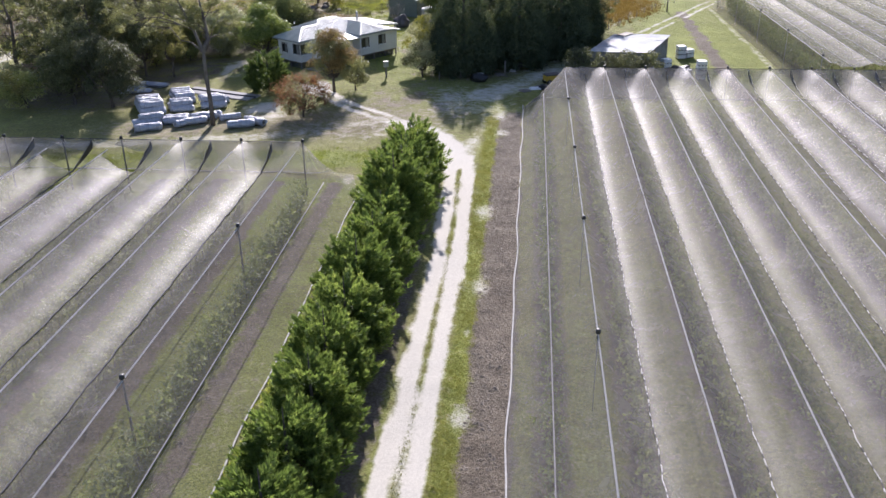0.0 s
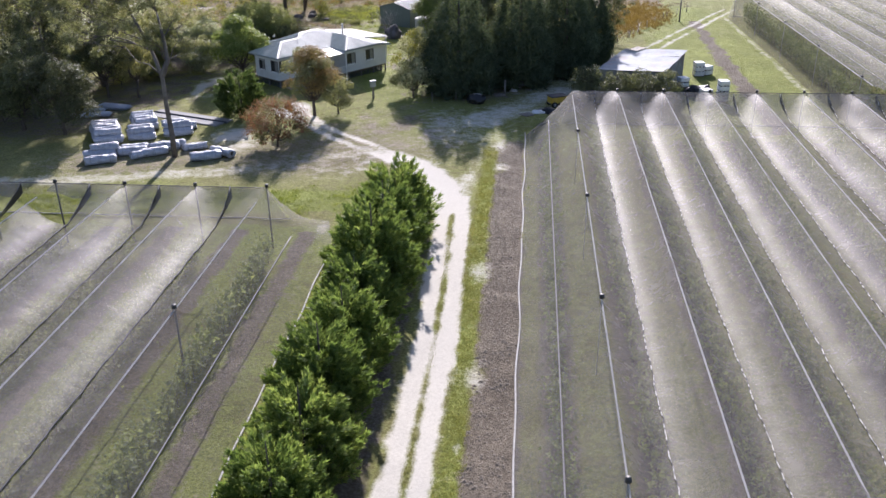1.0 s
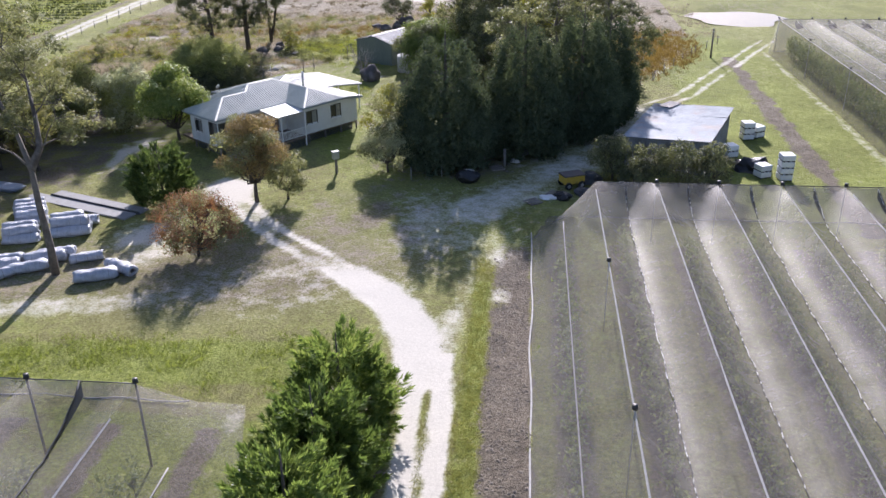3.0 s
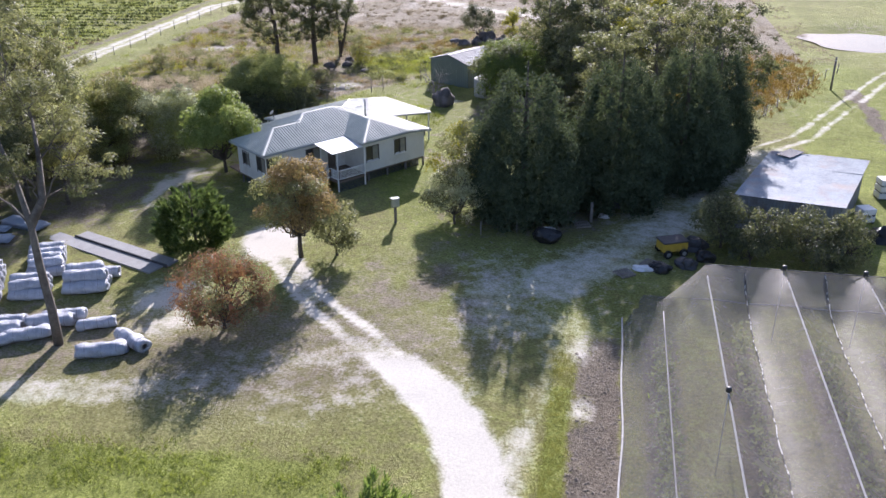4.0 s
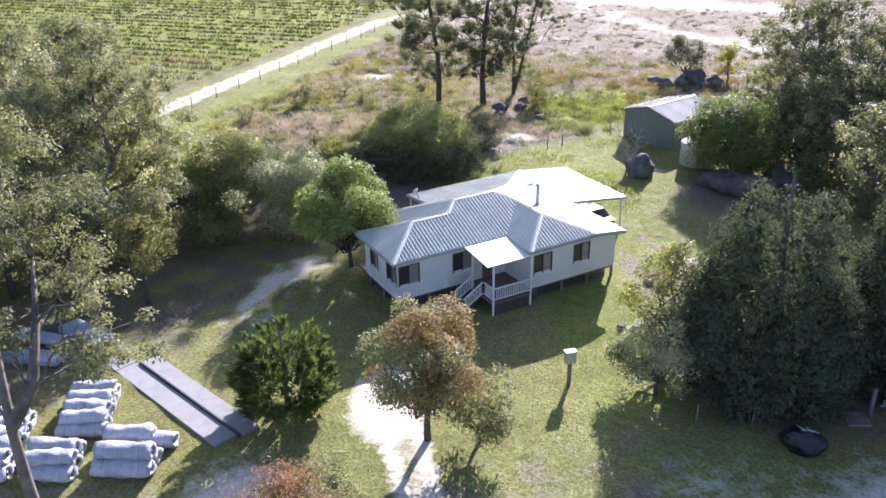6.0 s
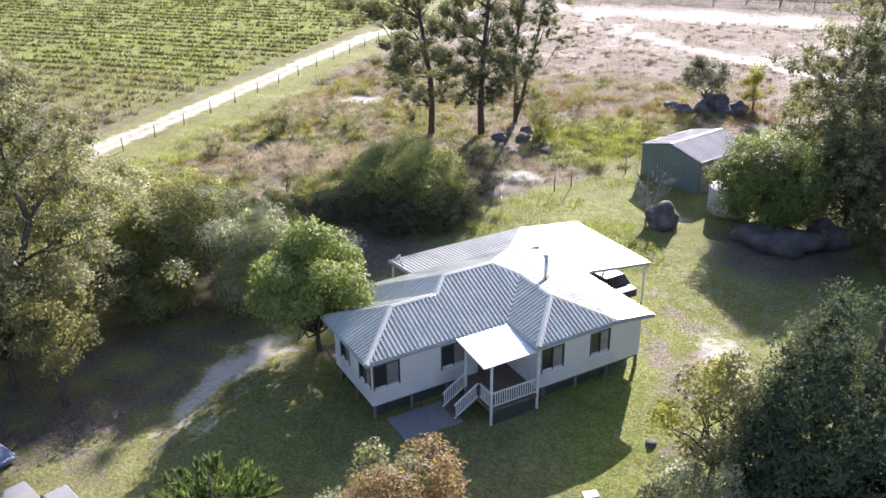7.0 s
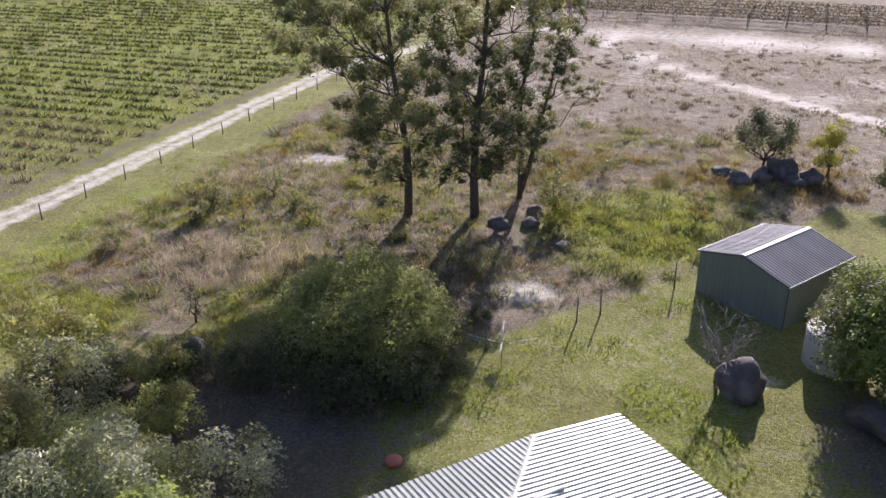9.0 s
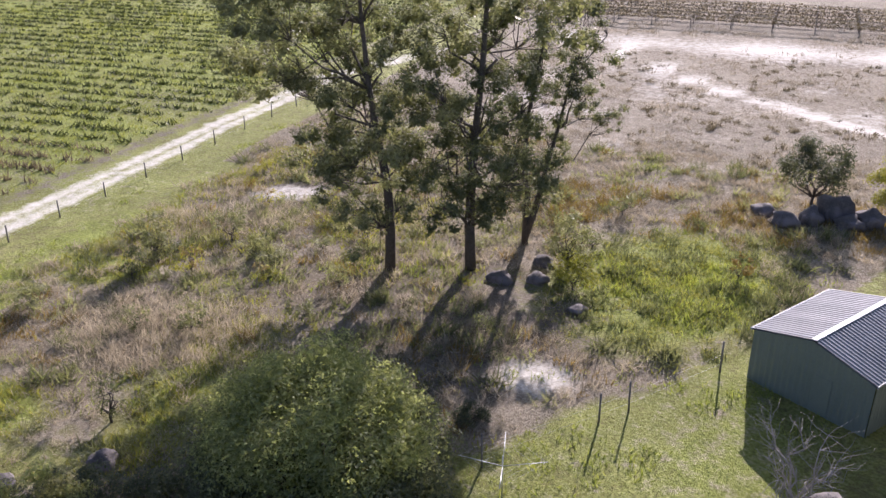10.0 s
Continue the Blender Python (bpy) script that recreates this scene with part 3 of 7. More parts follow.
bumped(n, l, p, maths(n, l, "ADD", fine, maths(n, l, "MULTIPLY", grit, 0.15)), 0.9, 0.2)
relief = [q for q in n if q.bl_idname == "ShaderNodeBump"][-1]
l.new(maths(n, l, "MULTIPLY_ADD", weight("sand", 0.3, 0.2, 0.7), -0.7, 0.9), relief.inputs["Strength"])
me.materials.append(gm)
tagged(new("ground", me), "grass, sand and bare soil of the farm", "ground", kind="structure")


def z_at(x, y):
    return float(ground_z(np.array([float(x)]), np.array([float(y)]))[0])


bm = bmesh.new()
bmesh.ops.create_circle(bm, cap_ends=True, segments=48, radius=1.0)
for v in bm.verts:
    a = math.atan2(v.co.y, v.co.x)
    v.co *= 0.92 + 0.12 * math.sin(3 * a) + 0.07 * math.sin(5 * a + 1)
bmesh.ops.transform(bm, matrix=Matrix.Translation((POND[0], POND[1], -0.28)) @ Matrix.Diagonal((POND[2], POND[3], 1, 1)), verts=bm.verts)
tagged(part("water", bm, M["water"]), "still brown pond reflecting the pale sky", "pond", kind="structure")
# ---- netted orchards ----
def net_house(x0, step, count, y0, y1, side, ridge=4.9, valley=3.35, lean=0.0, post_step=15.3, post_at=None, wall=False, holes=(), label="", end_out=4.6):
    """Bird net over orchard rows. Ridges run along y at x0 + side*k*step; the outer flank slopes to the ground."""
    top = thing("net_canopy", pose(0, 0, 0), label, "bird netting", "netted orchard blocks")
    xs = lambda x, y: x + lean * (y - 100)
    ys = list(np.linspace(y0, y1 - 4.2, max(4, int((y1 - y0) / 5)))) + [y1 - 2.8, y1 - 1.4, y1]

    def strip(xa, xb, drop_b, k, up):
        """One slope from a ridge (xa) to a valley (xb); near the end the valley climbs to the end cable."""
        verts, faces, cross = [], [], 9
        for j, y in enumerate(ys):
            rise = 1.0 if y < y1 - 4.3 else max(0.0, (y1 - y) / 4.2) ** 0.7
            low = ridge - (ridge - drop_b) * rise + 0.05 * math.sin(y * 0.9 + k)
            sag = 0.10 * math.sin(y * 2 * math.pi / 15.3 + k * 2.1)
            for c in range(cross):
                u = c / (cross - 1)
                shape = (1 - (1 - u) ** 1.75)
                z = ridge + (low - ridge) * shape + sag * math.sin(math.pi * u) * 0.6 + 0.05 * math.sin(y * 1.7 + u * 9 + k * 3)
                verts.append((xs(xa + (xb - xa) * u, y), y, z))
        for j in range(len(ys) - 1):
            for c in range(cross - 1):
                if any(h[0] == k and h[1] == up and h[2] <= ys[j] < h[3] for h in holes):
                    continue
                q = (j * cross + c, j * cross + c + 1, (j + 1) * cross + c + 1, (j + 1) * cross + c)
                faces.append(q if up > 0 else q[::-1])
        part("net_panel", mesh_of("net_panel", verts, faces, M["net"] if side > 0 else M["net_thin"], True), None, top)

    for k in range(count):
        xr = x0 + side * step * k
        if k + 1 < count:
            strip(xr, xr + side * step / 2, valley, k, side)
            strip(xr + side * step, xr + side * step / 2, valley, k, -side)
            wob = [(xs(xr + side * step / 2, y) + 0.035 * math.sin(y * 1.4 + k) + 0.03 * math.sin(y * 3.7), y,
                    ridge - (ridge - valley) * (1.0 if y < y1 - 4.3 else max(0.0, (y1 - y) / 4.2) ** 0.7) + 0.06) for y in np.arange(y0, y1 + 0.1, 0.7)]
            part("valley_rope", tubes("valley_rope", [(wob, [0.032 if side > 0 else 0.055] * len(wob))], M["rope_mixed"] if side > 0 else M["rope_dark"], 5), None, top)
        tape = [(xs(xr, y), y, ridge + 0.03) for y in np.arange(y0, y1 + 0.1, 3.0)]
        bm = bmesh.new()
        rows = [[bm.verts.new((x + dx, y, z + (0.02 if dx == 0 else -0.06))) for dx in (-0.05, 0, 0.05)] for x, y, z in tape]
        for r0, r1 in zip(rows[:-1], rows[1:]):
            for c in (0, 1):
                bm.faces.new((r0[c], r0[c + 1], r1[c + 1], r1[c]))
        part("ridge_tape", bm, M["tape"], top)
        y = post_at if post_at is not None and k == 0 else y1
        while y > y0:
            if k and abs(y - y1) > 0.1:
                break
            post = part("post", tubes("post", [([(xs(xr, y), y, -0.2), (xs(xr, y), y, ridge + 0.12)], [0.07, 0.06] if side < 0 else [0.03, 0.03])], M["post"] if side < 0 else M["rope_pale"], 8), None, top)
            if k == 0 or abs(y - y1) < 0.1:
                part("cap", tubes("cap", [([(xs(xr, y), y, ridge + 0.08), (xs(xr, y), y, ridge + 0.3)], [0.15, 0.13])], M["cap"], 8), None, post)
            y -= post_step

    # outer flank down to the ground, with its mid wire and ground rope
    xr, foot = x0, x0 - side * (0.9 if wall else 4.6)
    verts, faces, cross = [], [], 7
    for y in ys + [y1 + (0.0 if wall else end_out)]:
        out = y > y1
        for c in range(cross):
            u = c / (cross - 1)
            xx = xr + (foot - xr) * u
            z = (ridge * (1 - u) - 0.25 * math.sin(math.pi * u)) if not out else 0.05
            if out:
                xx = xr + (foot - xr) * (u * 0.7)
            verts.append((xs(xx, y), y, max(z, 0.03) + 0.04 * math.sin(y * 1.3 + c)))
    for j in range(len(ys)):
        for c in range(cross - 1):
            q = (j * cross + c, j * cross + c + 1, (j + 1) * cross + c + 1, (j + 1) * cross + c)
            faces.append(q if side < 0 else q[::-1])
    part("net_flank", mesh_of("net_flank", verts, faces, M["net_wall"] if wall else M["net_flank_dense"] if side > 0 else M["net_flank"], True), None, top)
    if not wall:
        mid = [(xs((xr + foot) / 2, y), y, ridge / 2 - 0.2) for y in np.arange(y0, y1 - 1, 2.0)]
        part("mid_wire_tape", tubes("mid_wire_tape", [(mid, [0.045] * len(mid))], M["tape_grey"], 5), None, top)
        edge = [(xs(foot, y) + 0.1 * math.sin(y * 0.55) * math.sin(y * 0.13), y, 0.09) for y in np.arange(y0, y1 + 1.5, 1.1)]
        part("ground_rope", tubes("ground_rope", [(edge, [0.06] * len(edge))], M["rope_pale"], 6), None, top)
    # end curtain from the end cable out to the ground
    verts, faces, cols = [], [], 4 * count
    for r in range(6):
        u = r / 5
        for c in range(cols + 1):
            xx = x0 + side * step * (count - 1) * c / cols
            verts.append((xs(xx, y1), y1 + end_out * u, ridge * (1 - u) + 0.03 - 0.35 * math.sin(math.pi * u)))
    for r in range(5):
        for c in range(cols):
            q = (r * (cols + 1) + c, r * (cols + 1) + c + 1, (r + 1) * (cols + 1) + c + 1, (r + 1) * (cols + 1) + c)
            faces.append(q)
    part("end_curtain", mesh_of("end_curtain", verts, faces, M["net_wall"], True), None, top)
    cable = [(xs(x0 + side * step * (count - 1) * c / cols, y1), y1, ridge + 0.02) for c in range(cols + 1)]
    part("end_cable", tubes("end_cable", [(cable, [0.03] * len(cable))], M["dark_metal"], 5), None, top)
    rope = [(x, y1 + end_out + 0.12 * math.sin(x * 1.3), 0.08) for x in np.linspace(x0, x0 + side * step * (count - 1), 6 * count)]
    part("end_rope", tubes("end_rope", [(rope, [0.05] * len(rope))], M["rope_pale"], 5), None, top)
    # folded pleats of net where each valley climbs to the cable, their shade put in as near-black
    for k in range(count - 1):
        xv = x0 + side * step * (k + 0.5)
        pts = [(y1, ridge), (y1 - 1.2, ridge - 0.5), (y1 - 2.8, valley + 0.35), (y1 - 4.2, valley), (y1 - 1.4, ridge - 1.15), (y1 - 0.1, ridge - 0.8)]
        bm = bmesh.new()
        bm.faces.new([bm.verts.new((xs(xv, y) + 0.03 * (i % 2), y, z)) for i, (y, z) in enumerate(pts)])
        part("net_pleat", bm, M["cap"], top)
    return top


net_house(4.6, 4.6, 14, -16, 99.6, 1, lean=0.006, post_at=85.7, label="grey bird netting in ridges over orchard rows beside the track")
net_house(-19.2, 5.5, 9, -16, 70.8, -1, post_at=70.8, post_step=18.5, holes=((3, -1, 58, 70), (3, 1, 63, 69), (2, 1, 66, 69)), label="torn grey bird netting in ridges over orchard rows beside the hedge", end_out=5.4)
net_house(35.4, 4.6, 14, 103, 167.5, 1, valley=4.5, wall=True, post_at=167.5, label="grey bird netting with an upright net wall along a grass lane", end_out=1.0)


# ---- orchard rows under the nets ----
def orchard_row(x, y0, y1, seed, lean=0.0, bushy=62, tall=1.0):
    """A row of low fruit bushes on thin stems: one hedge-like strip of leaves."""
    rng = np.random.default_rng(seed)
    count = int((y1 - y0) * bushy)
    cy = np.arange(y0, y1, 1.3)
    size = rng.uniform(0.35, 1.0, len(cy))
    pick = rng.choice(len(cy), count, p=size / size.sum())
    c = np.stack([np.full(count, float(x)), cy[pick], np.full(count, 1.1 * tall)], -1)
    c += rng.normal(size=(count, 3)) * np.stack([0.5 * size[pick], 0.5 * size[pick], 0.55 * tall * size[pick]], -1)
    c[:, 2] = np.clip(c[:, 2], 0.15, 2.4 * tall)
    c[:, 0] += lean * (c[:, 1] - 100)
    ob = thing("orchard_row", pose(0, 0, 0), "row of low leafy fruit bushes under bird netting", "fruit bushes", "orchard rows")
    part("foliage", leaves_mesh("foliage", c, ball(rng, count), ball(rng, count), rng.uniform(0.2, 0.38, count), rng.uniform(0.12, 0.22, count), M["orchard_leaf"]), None, ob)
    stems = [([(x + lean * (y - 100), y, -0.05), (x + lean * (y - 100) + rng.normal() * 0.1, y + rng.normal() * 0.1, 1.2)], [0.035, 0.015]) for y in cy]
    part("stem", tubes("stem", stems, M["bark"], 4), None, ob)


for k in range(9):
    orchard_row(2.3 + 4.6 * k, 24 if k < 5 else 40, 97, 50 + k, 0.006, 95 if k > 2 else 70, 1.15 if k else 0.7)
for k in range(7):
    orchard_row(-18.8 - 5.4 * k, 20, 68.5, 80 + k, 0.0, 110 if k < 4 else 70, 1.25)
for k in range(6):
    orchard_row(36.8 + 4.6 * k, 104, 166, 110 + k, 0.0, 190 if k < 1 else 50, 1.7)
# ---- house ----
PITCH = 0.414
house = thing("house", pose(-30.98, 116.78, 0, 0, 0, 52), "low white weatherboard farmhouse on stumps with a pale ribbed steel roof", "house")


def roof_face(outline, plane, ribs, material, parent, label="", pitch=0.26, height=0.06, cover=0.78):
    """A roof face over a plan outline, laid in ribbed sheets side by side; plane(x, y) gives its height, ribs ('x' or 'y') the way the ribs run."""
    c = 0 if ribs == "y" else 1
    lo, hi = min(p[c] for p in outline), max(p[c] for p in outline)
    corners = {round(p[c], 4) for p in outline}

    def cut(s):
        s = min(max(s, lo + 1e-4), hi - 1e-4)
        got = []
        for (p, q) in zip(outline, outline[1:] + outline[:1]):
            if (p[c] - s) * (q[c] - s) <= 0 and p[c] != q[c]:
                got.append(p[1 - c] + (s - p[c]) / (q[c] - p[c]) * (q[1 - c] - p[1 - c]))
        return (min(got), max(got)) if got else (0, 0)

    start = lo
    while start < hi - 0.01:
        end = min(start + cover, hi)
        stops = {round(start, 4), round(end, 4)} | {s for s in corners if start < s < end}
        k = math.floor(start / pitch)
        while k * pitch <= end:
            for d in (-0.075, -0.035, 0.035, 0.075):
                s = k * pitch + 0.12 + d
                if start < s < end:
                    stops.add(round(s, 4))
            k += 1
        bm, prev = bmesh.new(), None
        for s in sorted(stops):
            off = abs((s - 0.12) / pitch - round((s - 0.12) / pitch)) * pitch
            up = height if height and off < 0.045 else 0.0
            row = []
            for e in cut(s):
                x, y = (s, e) if c == 0 else (e, s)
                row.append((x, y, plane(x, y) + up))
            row = [bm.verts.new(r) for r in row] + [bm.verts.new((r[0], r[1], r[2] - 0.05 - up)) for r in row]
            if prev:
                bm.faces.new((prev[0], row[0], row[1], prev[1]))
                bm.faces.new((prev[2], prev[3], row[3], row[2]))
                bm.faces.new((prev[0], prev[2], row[2], row[0]))
                bm.faces.new((prev[1], row[1], row[3], prev[3]))
            prev = row
        bmesh.ops.recalc_face_normals(bm, faces=bm.faces)
        part("roof_sheet", bm, material, parent, label)
        start = end


ez = 4.0
faces = [
    ([(0, 0), (8.6, 0), (11.3, 2.7), (10, 4), (6.8, 4), (5.75, 2.95), (2.95, 2.95)], lambda x, y: ez + PITCH * y, "y", "roof"),
    ([(0, 0), (2.95, 2.95), (0, 5.9)], lambda x, y: ez + PITCH * x, "x", "roof"),
    ([(2.95, 2.95), (5.75, 2.95), (2.8, 5.9), (0, 5.9)], lambda x, y: ez + PITCH * (5.9 - y), "y", "roof"),
    ([(5.75, 2.95), (6.8, 4), (2.8, 8), (2.8, 5.9)], lambda x, y: ez + PITCH * (x - 2.8), "x", "roof"),
    ([(6.8, 4), (10, 4), (14, 8), (2.8, 8)], lambda x, y: ez + PITCH * (8 - y), "y", "roof"),
    ([(10, 4), (11.3, 2.7), (11.3, -0.3), (14, -3), (14, 8)], lambda x, y: ez + PITCH * (14 - x), "x", "roof"),
    ([(8.6, -3), (14, -3), (11.3, -0.3)], lambda x, y: ez + PITCH * (y + 3), "y", "roof"),
    ([(8.6, -3), (11.3, -0.3), (11.3, 2.7), (8.6, 0)], lambda x, y: ez + PITCH * (x - 8.6), "x", "roof"),
    ([(14, -3), (16.6, -3), (16.6, 3.3), (14, 3.3)], lambda x, y: ez - 0.125 * (x - 14), "x", "roof"),
    ([(14, 3.3), (22, 3.3), (22, 11.2), (17.2, 11.2), (14, 8)], lambda x, y: ez - 0.125 * (x - 14), "x", "roof"),
    ([(6.8, 8), (14, 8), (17.2, 11.2), (6.8, 11.2)], lambda x, y: ez - 0.125 * (y - 8), "y", "roof"),
]
for outline, plane, ribs, key in faces:
    roof_face(outline, plane, ribs, M[key], house)
P3 = lambda x, y, k: (x, y, ez + PITCH * k)
for a, b in ((P3(0, 0, 0), P3(2.95, 2.95, 2.95)), (P3(2.95, 2.95, 2.95), P3(5.75, 2.95, 2.95)), (P3(5.75, 2.95, 2.95), P3(6.8, 4, 4)), (P3(6.8, 4, 4), P3(10, 4, 4)),
             (P3(10, 4, 4), P3(11.3, 2.7, 2.7)), (P3(11.3, 2.7, 2.7), P3(11.3, -0.3, 2.7)), (P3(11.3, -0.3, 2.7), P3(8.6, -3, 0)), (P3(11.3, -0.3, 2.7), P3(14, -3, 0)),
             (P3(0, 5.9, 0), P3(2.95, 2.95, 2.95)), (P3(6.8, 4, 4), P3(2.8, 8, 0)), (P3(10, 4, 4), P3(14, 8, 0)), ((14, 8, 4.0), (17.2, 11.2, 3.6))):
    a, b = Vector(a), Vector(b)
    d = (b - a).normalized()
    s = d.cross(Vector((0, 0, 1))).normalized() * 0.17
    up = Vector((0, 0, 0.065))
    bm = bmesh.new()
    vs = [bm.verts.new(q) for q in (a - s, a + up, a + s, b + s, b + up, b - s)]
    bm.faces.new((vs[0], vs[1], vs[4], vs[5]))
    bm.faces.new((vs[1], vs[2], vs[3], vs[4]))
    part("ridge_cap", bm, M["roof"], house)
for a, b in (((11.3, 2.7), (8.6, 0)),):
    va, vb = Vector((*a, ez + PITCH * 2.7 + 0.03)), Vector((*b, ez + 0.03))
    s = (vb - va).cross(Vector((0, 0, 1))).normalized() * 0.16
    bm = bmesh.new()
    bm.faces.new([bm.verts.new(q) for q in (va - s, va + s, vb + s, vb - s)])
    part("valley_flashing", bm, M["gutter"], house)
for (x0, y0, z0), (x1, y1, z1) in (((0, 0, 4), (8.6, 0, 4)), ((0, 0, 4), (0, 5.9, 4)), ((0, 5.9, 4), (2.8, 5.9, 4)), ((8.6, 0, 4), (8.6, -3, 4)), ((8.6, -3, 4), (14, -3, 4)),
                                   ((14, -3, 4), (16.6, -3, 3.675)), ((16.6, -3, 3.675), (16.6, 3.3, 3.675)), ((16.6, 3.3, 3.675), (22, 3.3, 3.0)), ((22, 3.3, 3.0), (22, 11.2, 3.0)), ((22, 11.2, 3.0), (17.2, 11.2, 3.6)),
                                   ((17.2, 11.2, 3.6), (6.8, 11.2, 3.6)), ((6.8, 11.2, 3.6), (6.8, 8, 4)), ((6.8, 8, 4), (2.8, 8, 4)), ((2.8, 8, 4), (2.8, 5.9, 4))):
    a, b = Vector((x0, y0, z0 - 0.09)), Vector((x1, y1, z1 - 0.09))
    ang = math.atan2(b.y - a.y, b.x - a.x)
    ln = (b - a).length
    tilt = math.asin((b.z - a.z) / ln)
    m = Matrix.Translation(a) @ Matrix.Rotation(ang, 4, "Z") @ Matrix.Rotation(-tilt, 4, "Y")
    part("gutter", box(-0.05, ln + 0.05, -0.06, 0.06, -0.09, 0.07, 0.02, m), M["gutter"], house)

FLOOR, WALLTOP = 1.0, 3.95


def wall(a, b, top=WALLTOP, low=FLOOR, gaps=()):
    """A weatherboard wall from a to b (plan, outside on its right-hand side) with real openings (from, to, sill, head)."""
    a, b = Vector((*a, 0)), Vector((*b, 0))
    ln = (b - a).length
    m = Matrix.Translation(a) @ Matrix.Rotation(math.atan2(b.y - a.y, b.x - a.x), 4, "Z")
    bm = bmesh.new()
    xs_w = sorted({0.0, ln} | {g for q in gaps for g in q[:2]})
    levels, z = [low], low
    while z < top - 0.01:
        z = min(z + 0.2, top)
        levels.append(z)
    inside = lambda x, z: any(g0 < x < g1 and s - 0.001 <= z <= e for g0, g1, s, e in gaps)
    prev = None
    for z0, z1 in zip(levels[:-1], levels[1:]):
        pair = [[bm.verts.new(m @ Vector((x, y, z))) for x in xs_w] for y, z in ((-0.02, z0), (0.0, z1))]
        for c in range(len(xs_w) - 1):
            open_now = inside((xs_w[c] + xs_w[c + 1]) / 2, (z0 + z1) / 2)
            if not open_now:
                bm.faces.new((pair[0][c], pair[0][c + 1], pair[1][c + 1], pair[1][c]))
            if prev and not (open_now and inside((xs_w[c] + xs_w[c + 1]) / 2, z0 - 0.1)):
                bm.faces.new((prev[c], prev[c + 1], pair[0][c + 1], pair[0][c]))
        prev = pair[1]
    bmesh.ops.delete(bm, geom=[v for v in bm.verts if not v.link_faces], context="VERTS")
    bmesh.ops.recalc_face_normals(bm, faces=bm.faces)
    bmesh.ops.solidify(bm, geom=bm.faces[:], thickness=0.1)
    w = part("wall", bm, M["cladding"], house)
    for g0, g1, s, e in gaps:
        if s < FLOOR + 0.1:
            d = part("door", box(g0 + 0.05, g1 - 0.05, 0.03, 0.08, s, e - 0.05, 0.01, m), M["deck"], house, "dark front door")
            continue
        win = part("window", box(g0, g1, 0.05, 0.07, s, e, 0, m), M["glass"], house, "dark glass sliding window in a bronze frame")
        part("pane", box((g0 + g1) / 2 + 0.02, g1 - 0.03, 0.03, 0.048, s + 0.03, e - 0.03, 0, m), M["curtain"], win, "pane with a pale curtain drawn behind it")
        bm = bmesh.new()
        for q in ((g0 - 0.05, g0 + 0.02, s - 0.05, e + 0.05), (g1 - 0.02, g1 + 0.05, s - 0.05, e + 0.05), ((g0 + g1) / 2 - 0.02, (g0 + g1) / 2 + 0.02, s, e), (g0 + 0.02, g1 - 0.02, e - 0.02, e + 0.05)):
            add_box(bm, q[0], q[1], -0.045, 0.05, q[2], q[3], 0, m)
        part("frame", bm, M["bronze"], win)
        part("sill", box(g0 - 0.1, g1 + 0.1, -0.12, 0.05, s - 0.11, s - 0.04, 0.01, m), M["trim"], win)
    return w


wall((0.5, 0.5), (9.0, 0.5), gaps=[(0.12, 1.6, 2.0, 3.4), (4.2, 5.7, 1.95, 3.35), (6.5, 7.4, 1.02, 3.05)])
wall((9.0, 0.5), (9.0, -2.55))
wall((9.0, -2.55), (16.1, -2.55), top=3.7, gaps=[(0.2, 1.6, 1.95, 3.35), (3.5, 4.8, 2.0, 3.35)])
wall((16.1, -2.55), (16.1, 3.0), top=3.6, gaps=[(1.6, 2.7, 2.0, 3.2)])
wall((16.1, 3.0), (16.1, 7.6), top=3.7, gaps=[(2.0, 2.9, 1.02, 3.0)])
wall((16.1, 7.6), (3.3, 7.6), gaps=[(3.0, 4.2, 2.0, 3.2), (8.0, 9.2, 2.0, 3.2)])
wall((3.3, 7.6), (3.3, 5.4))
wall((3.3, 5.4), (0.5, 5.4))
wall((0.5, 5.4), (0.5, 0.5), gaps=[(0.9, 2.0, 2.0, 3.3), (3.4, 4.78, 2.0, 3.4)])
bm = bmesh.new()
add_box(bm, 0.55, 16.0, 0.6, 7.5, FLOOR - 0.16, FLOOR)
add_box(bm, 9.05, 16.0, -2.5, 0.6, FLOOR - 0.16, FLOOR - 0.002)
part("floor_frame", bm, M["deck"], house)
for x in np.arange(0.7, 16.2, 2.2):
    for y in (0.7, 3.0, 5.2, 7.4) if x < 9 else (-2.35, 0.4, 3.0, 5.2, 7.4):
        if x < 3 and y > 5.3:
            continue
        part("stump", tubes("stump", [([(x, y, -0.2), (x, y, FLOOR - 0.15)], [0.11, 0.11])], M["post"], 8), None, house)
# soffits under the eaves
part("soffit", box(0.05, 8.6, 0.05, 0.62, 3.86, 3.9), M["trim"], house)
part("soffit", box(0.05, 0.6, 0.63, 5.85, 3.86, 3.9), M["trim"], house)
part("soffit", box(8.65, 14.0, -2.95, -2.45, 3.86, 3.9), M["trim"], house)

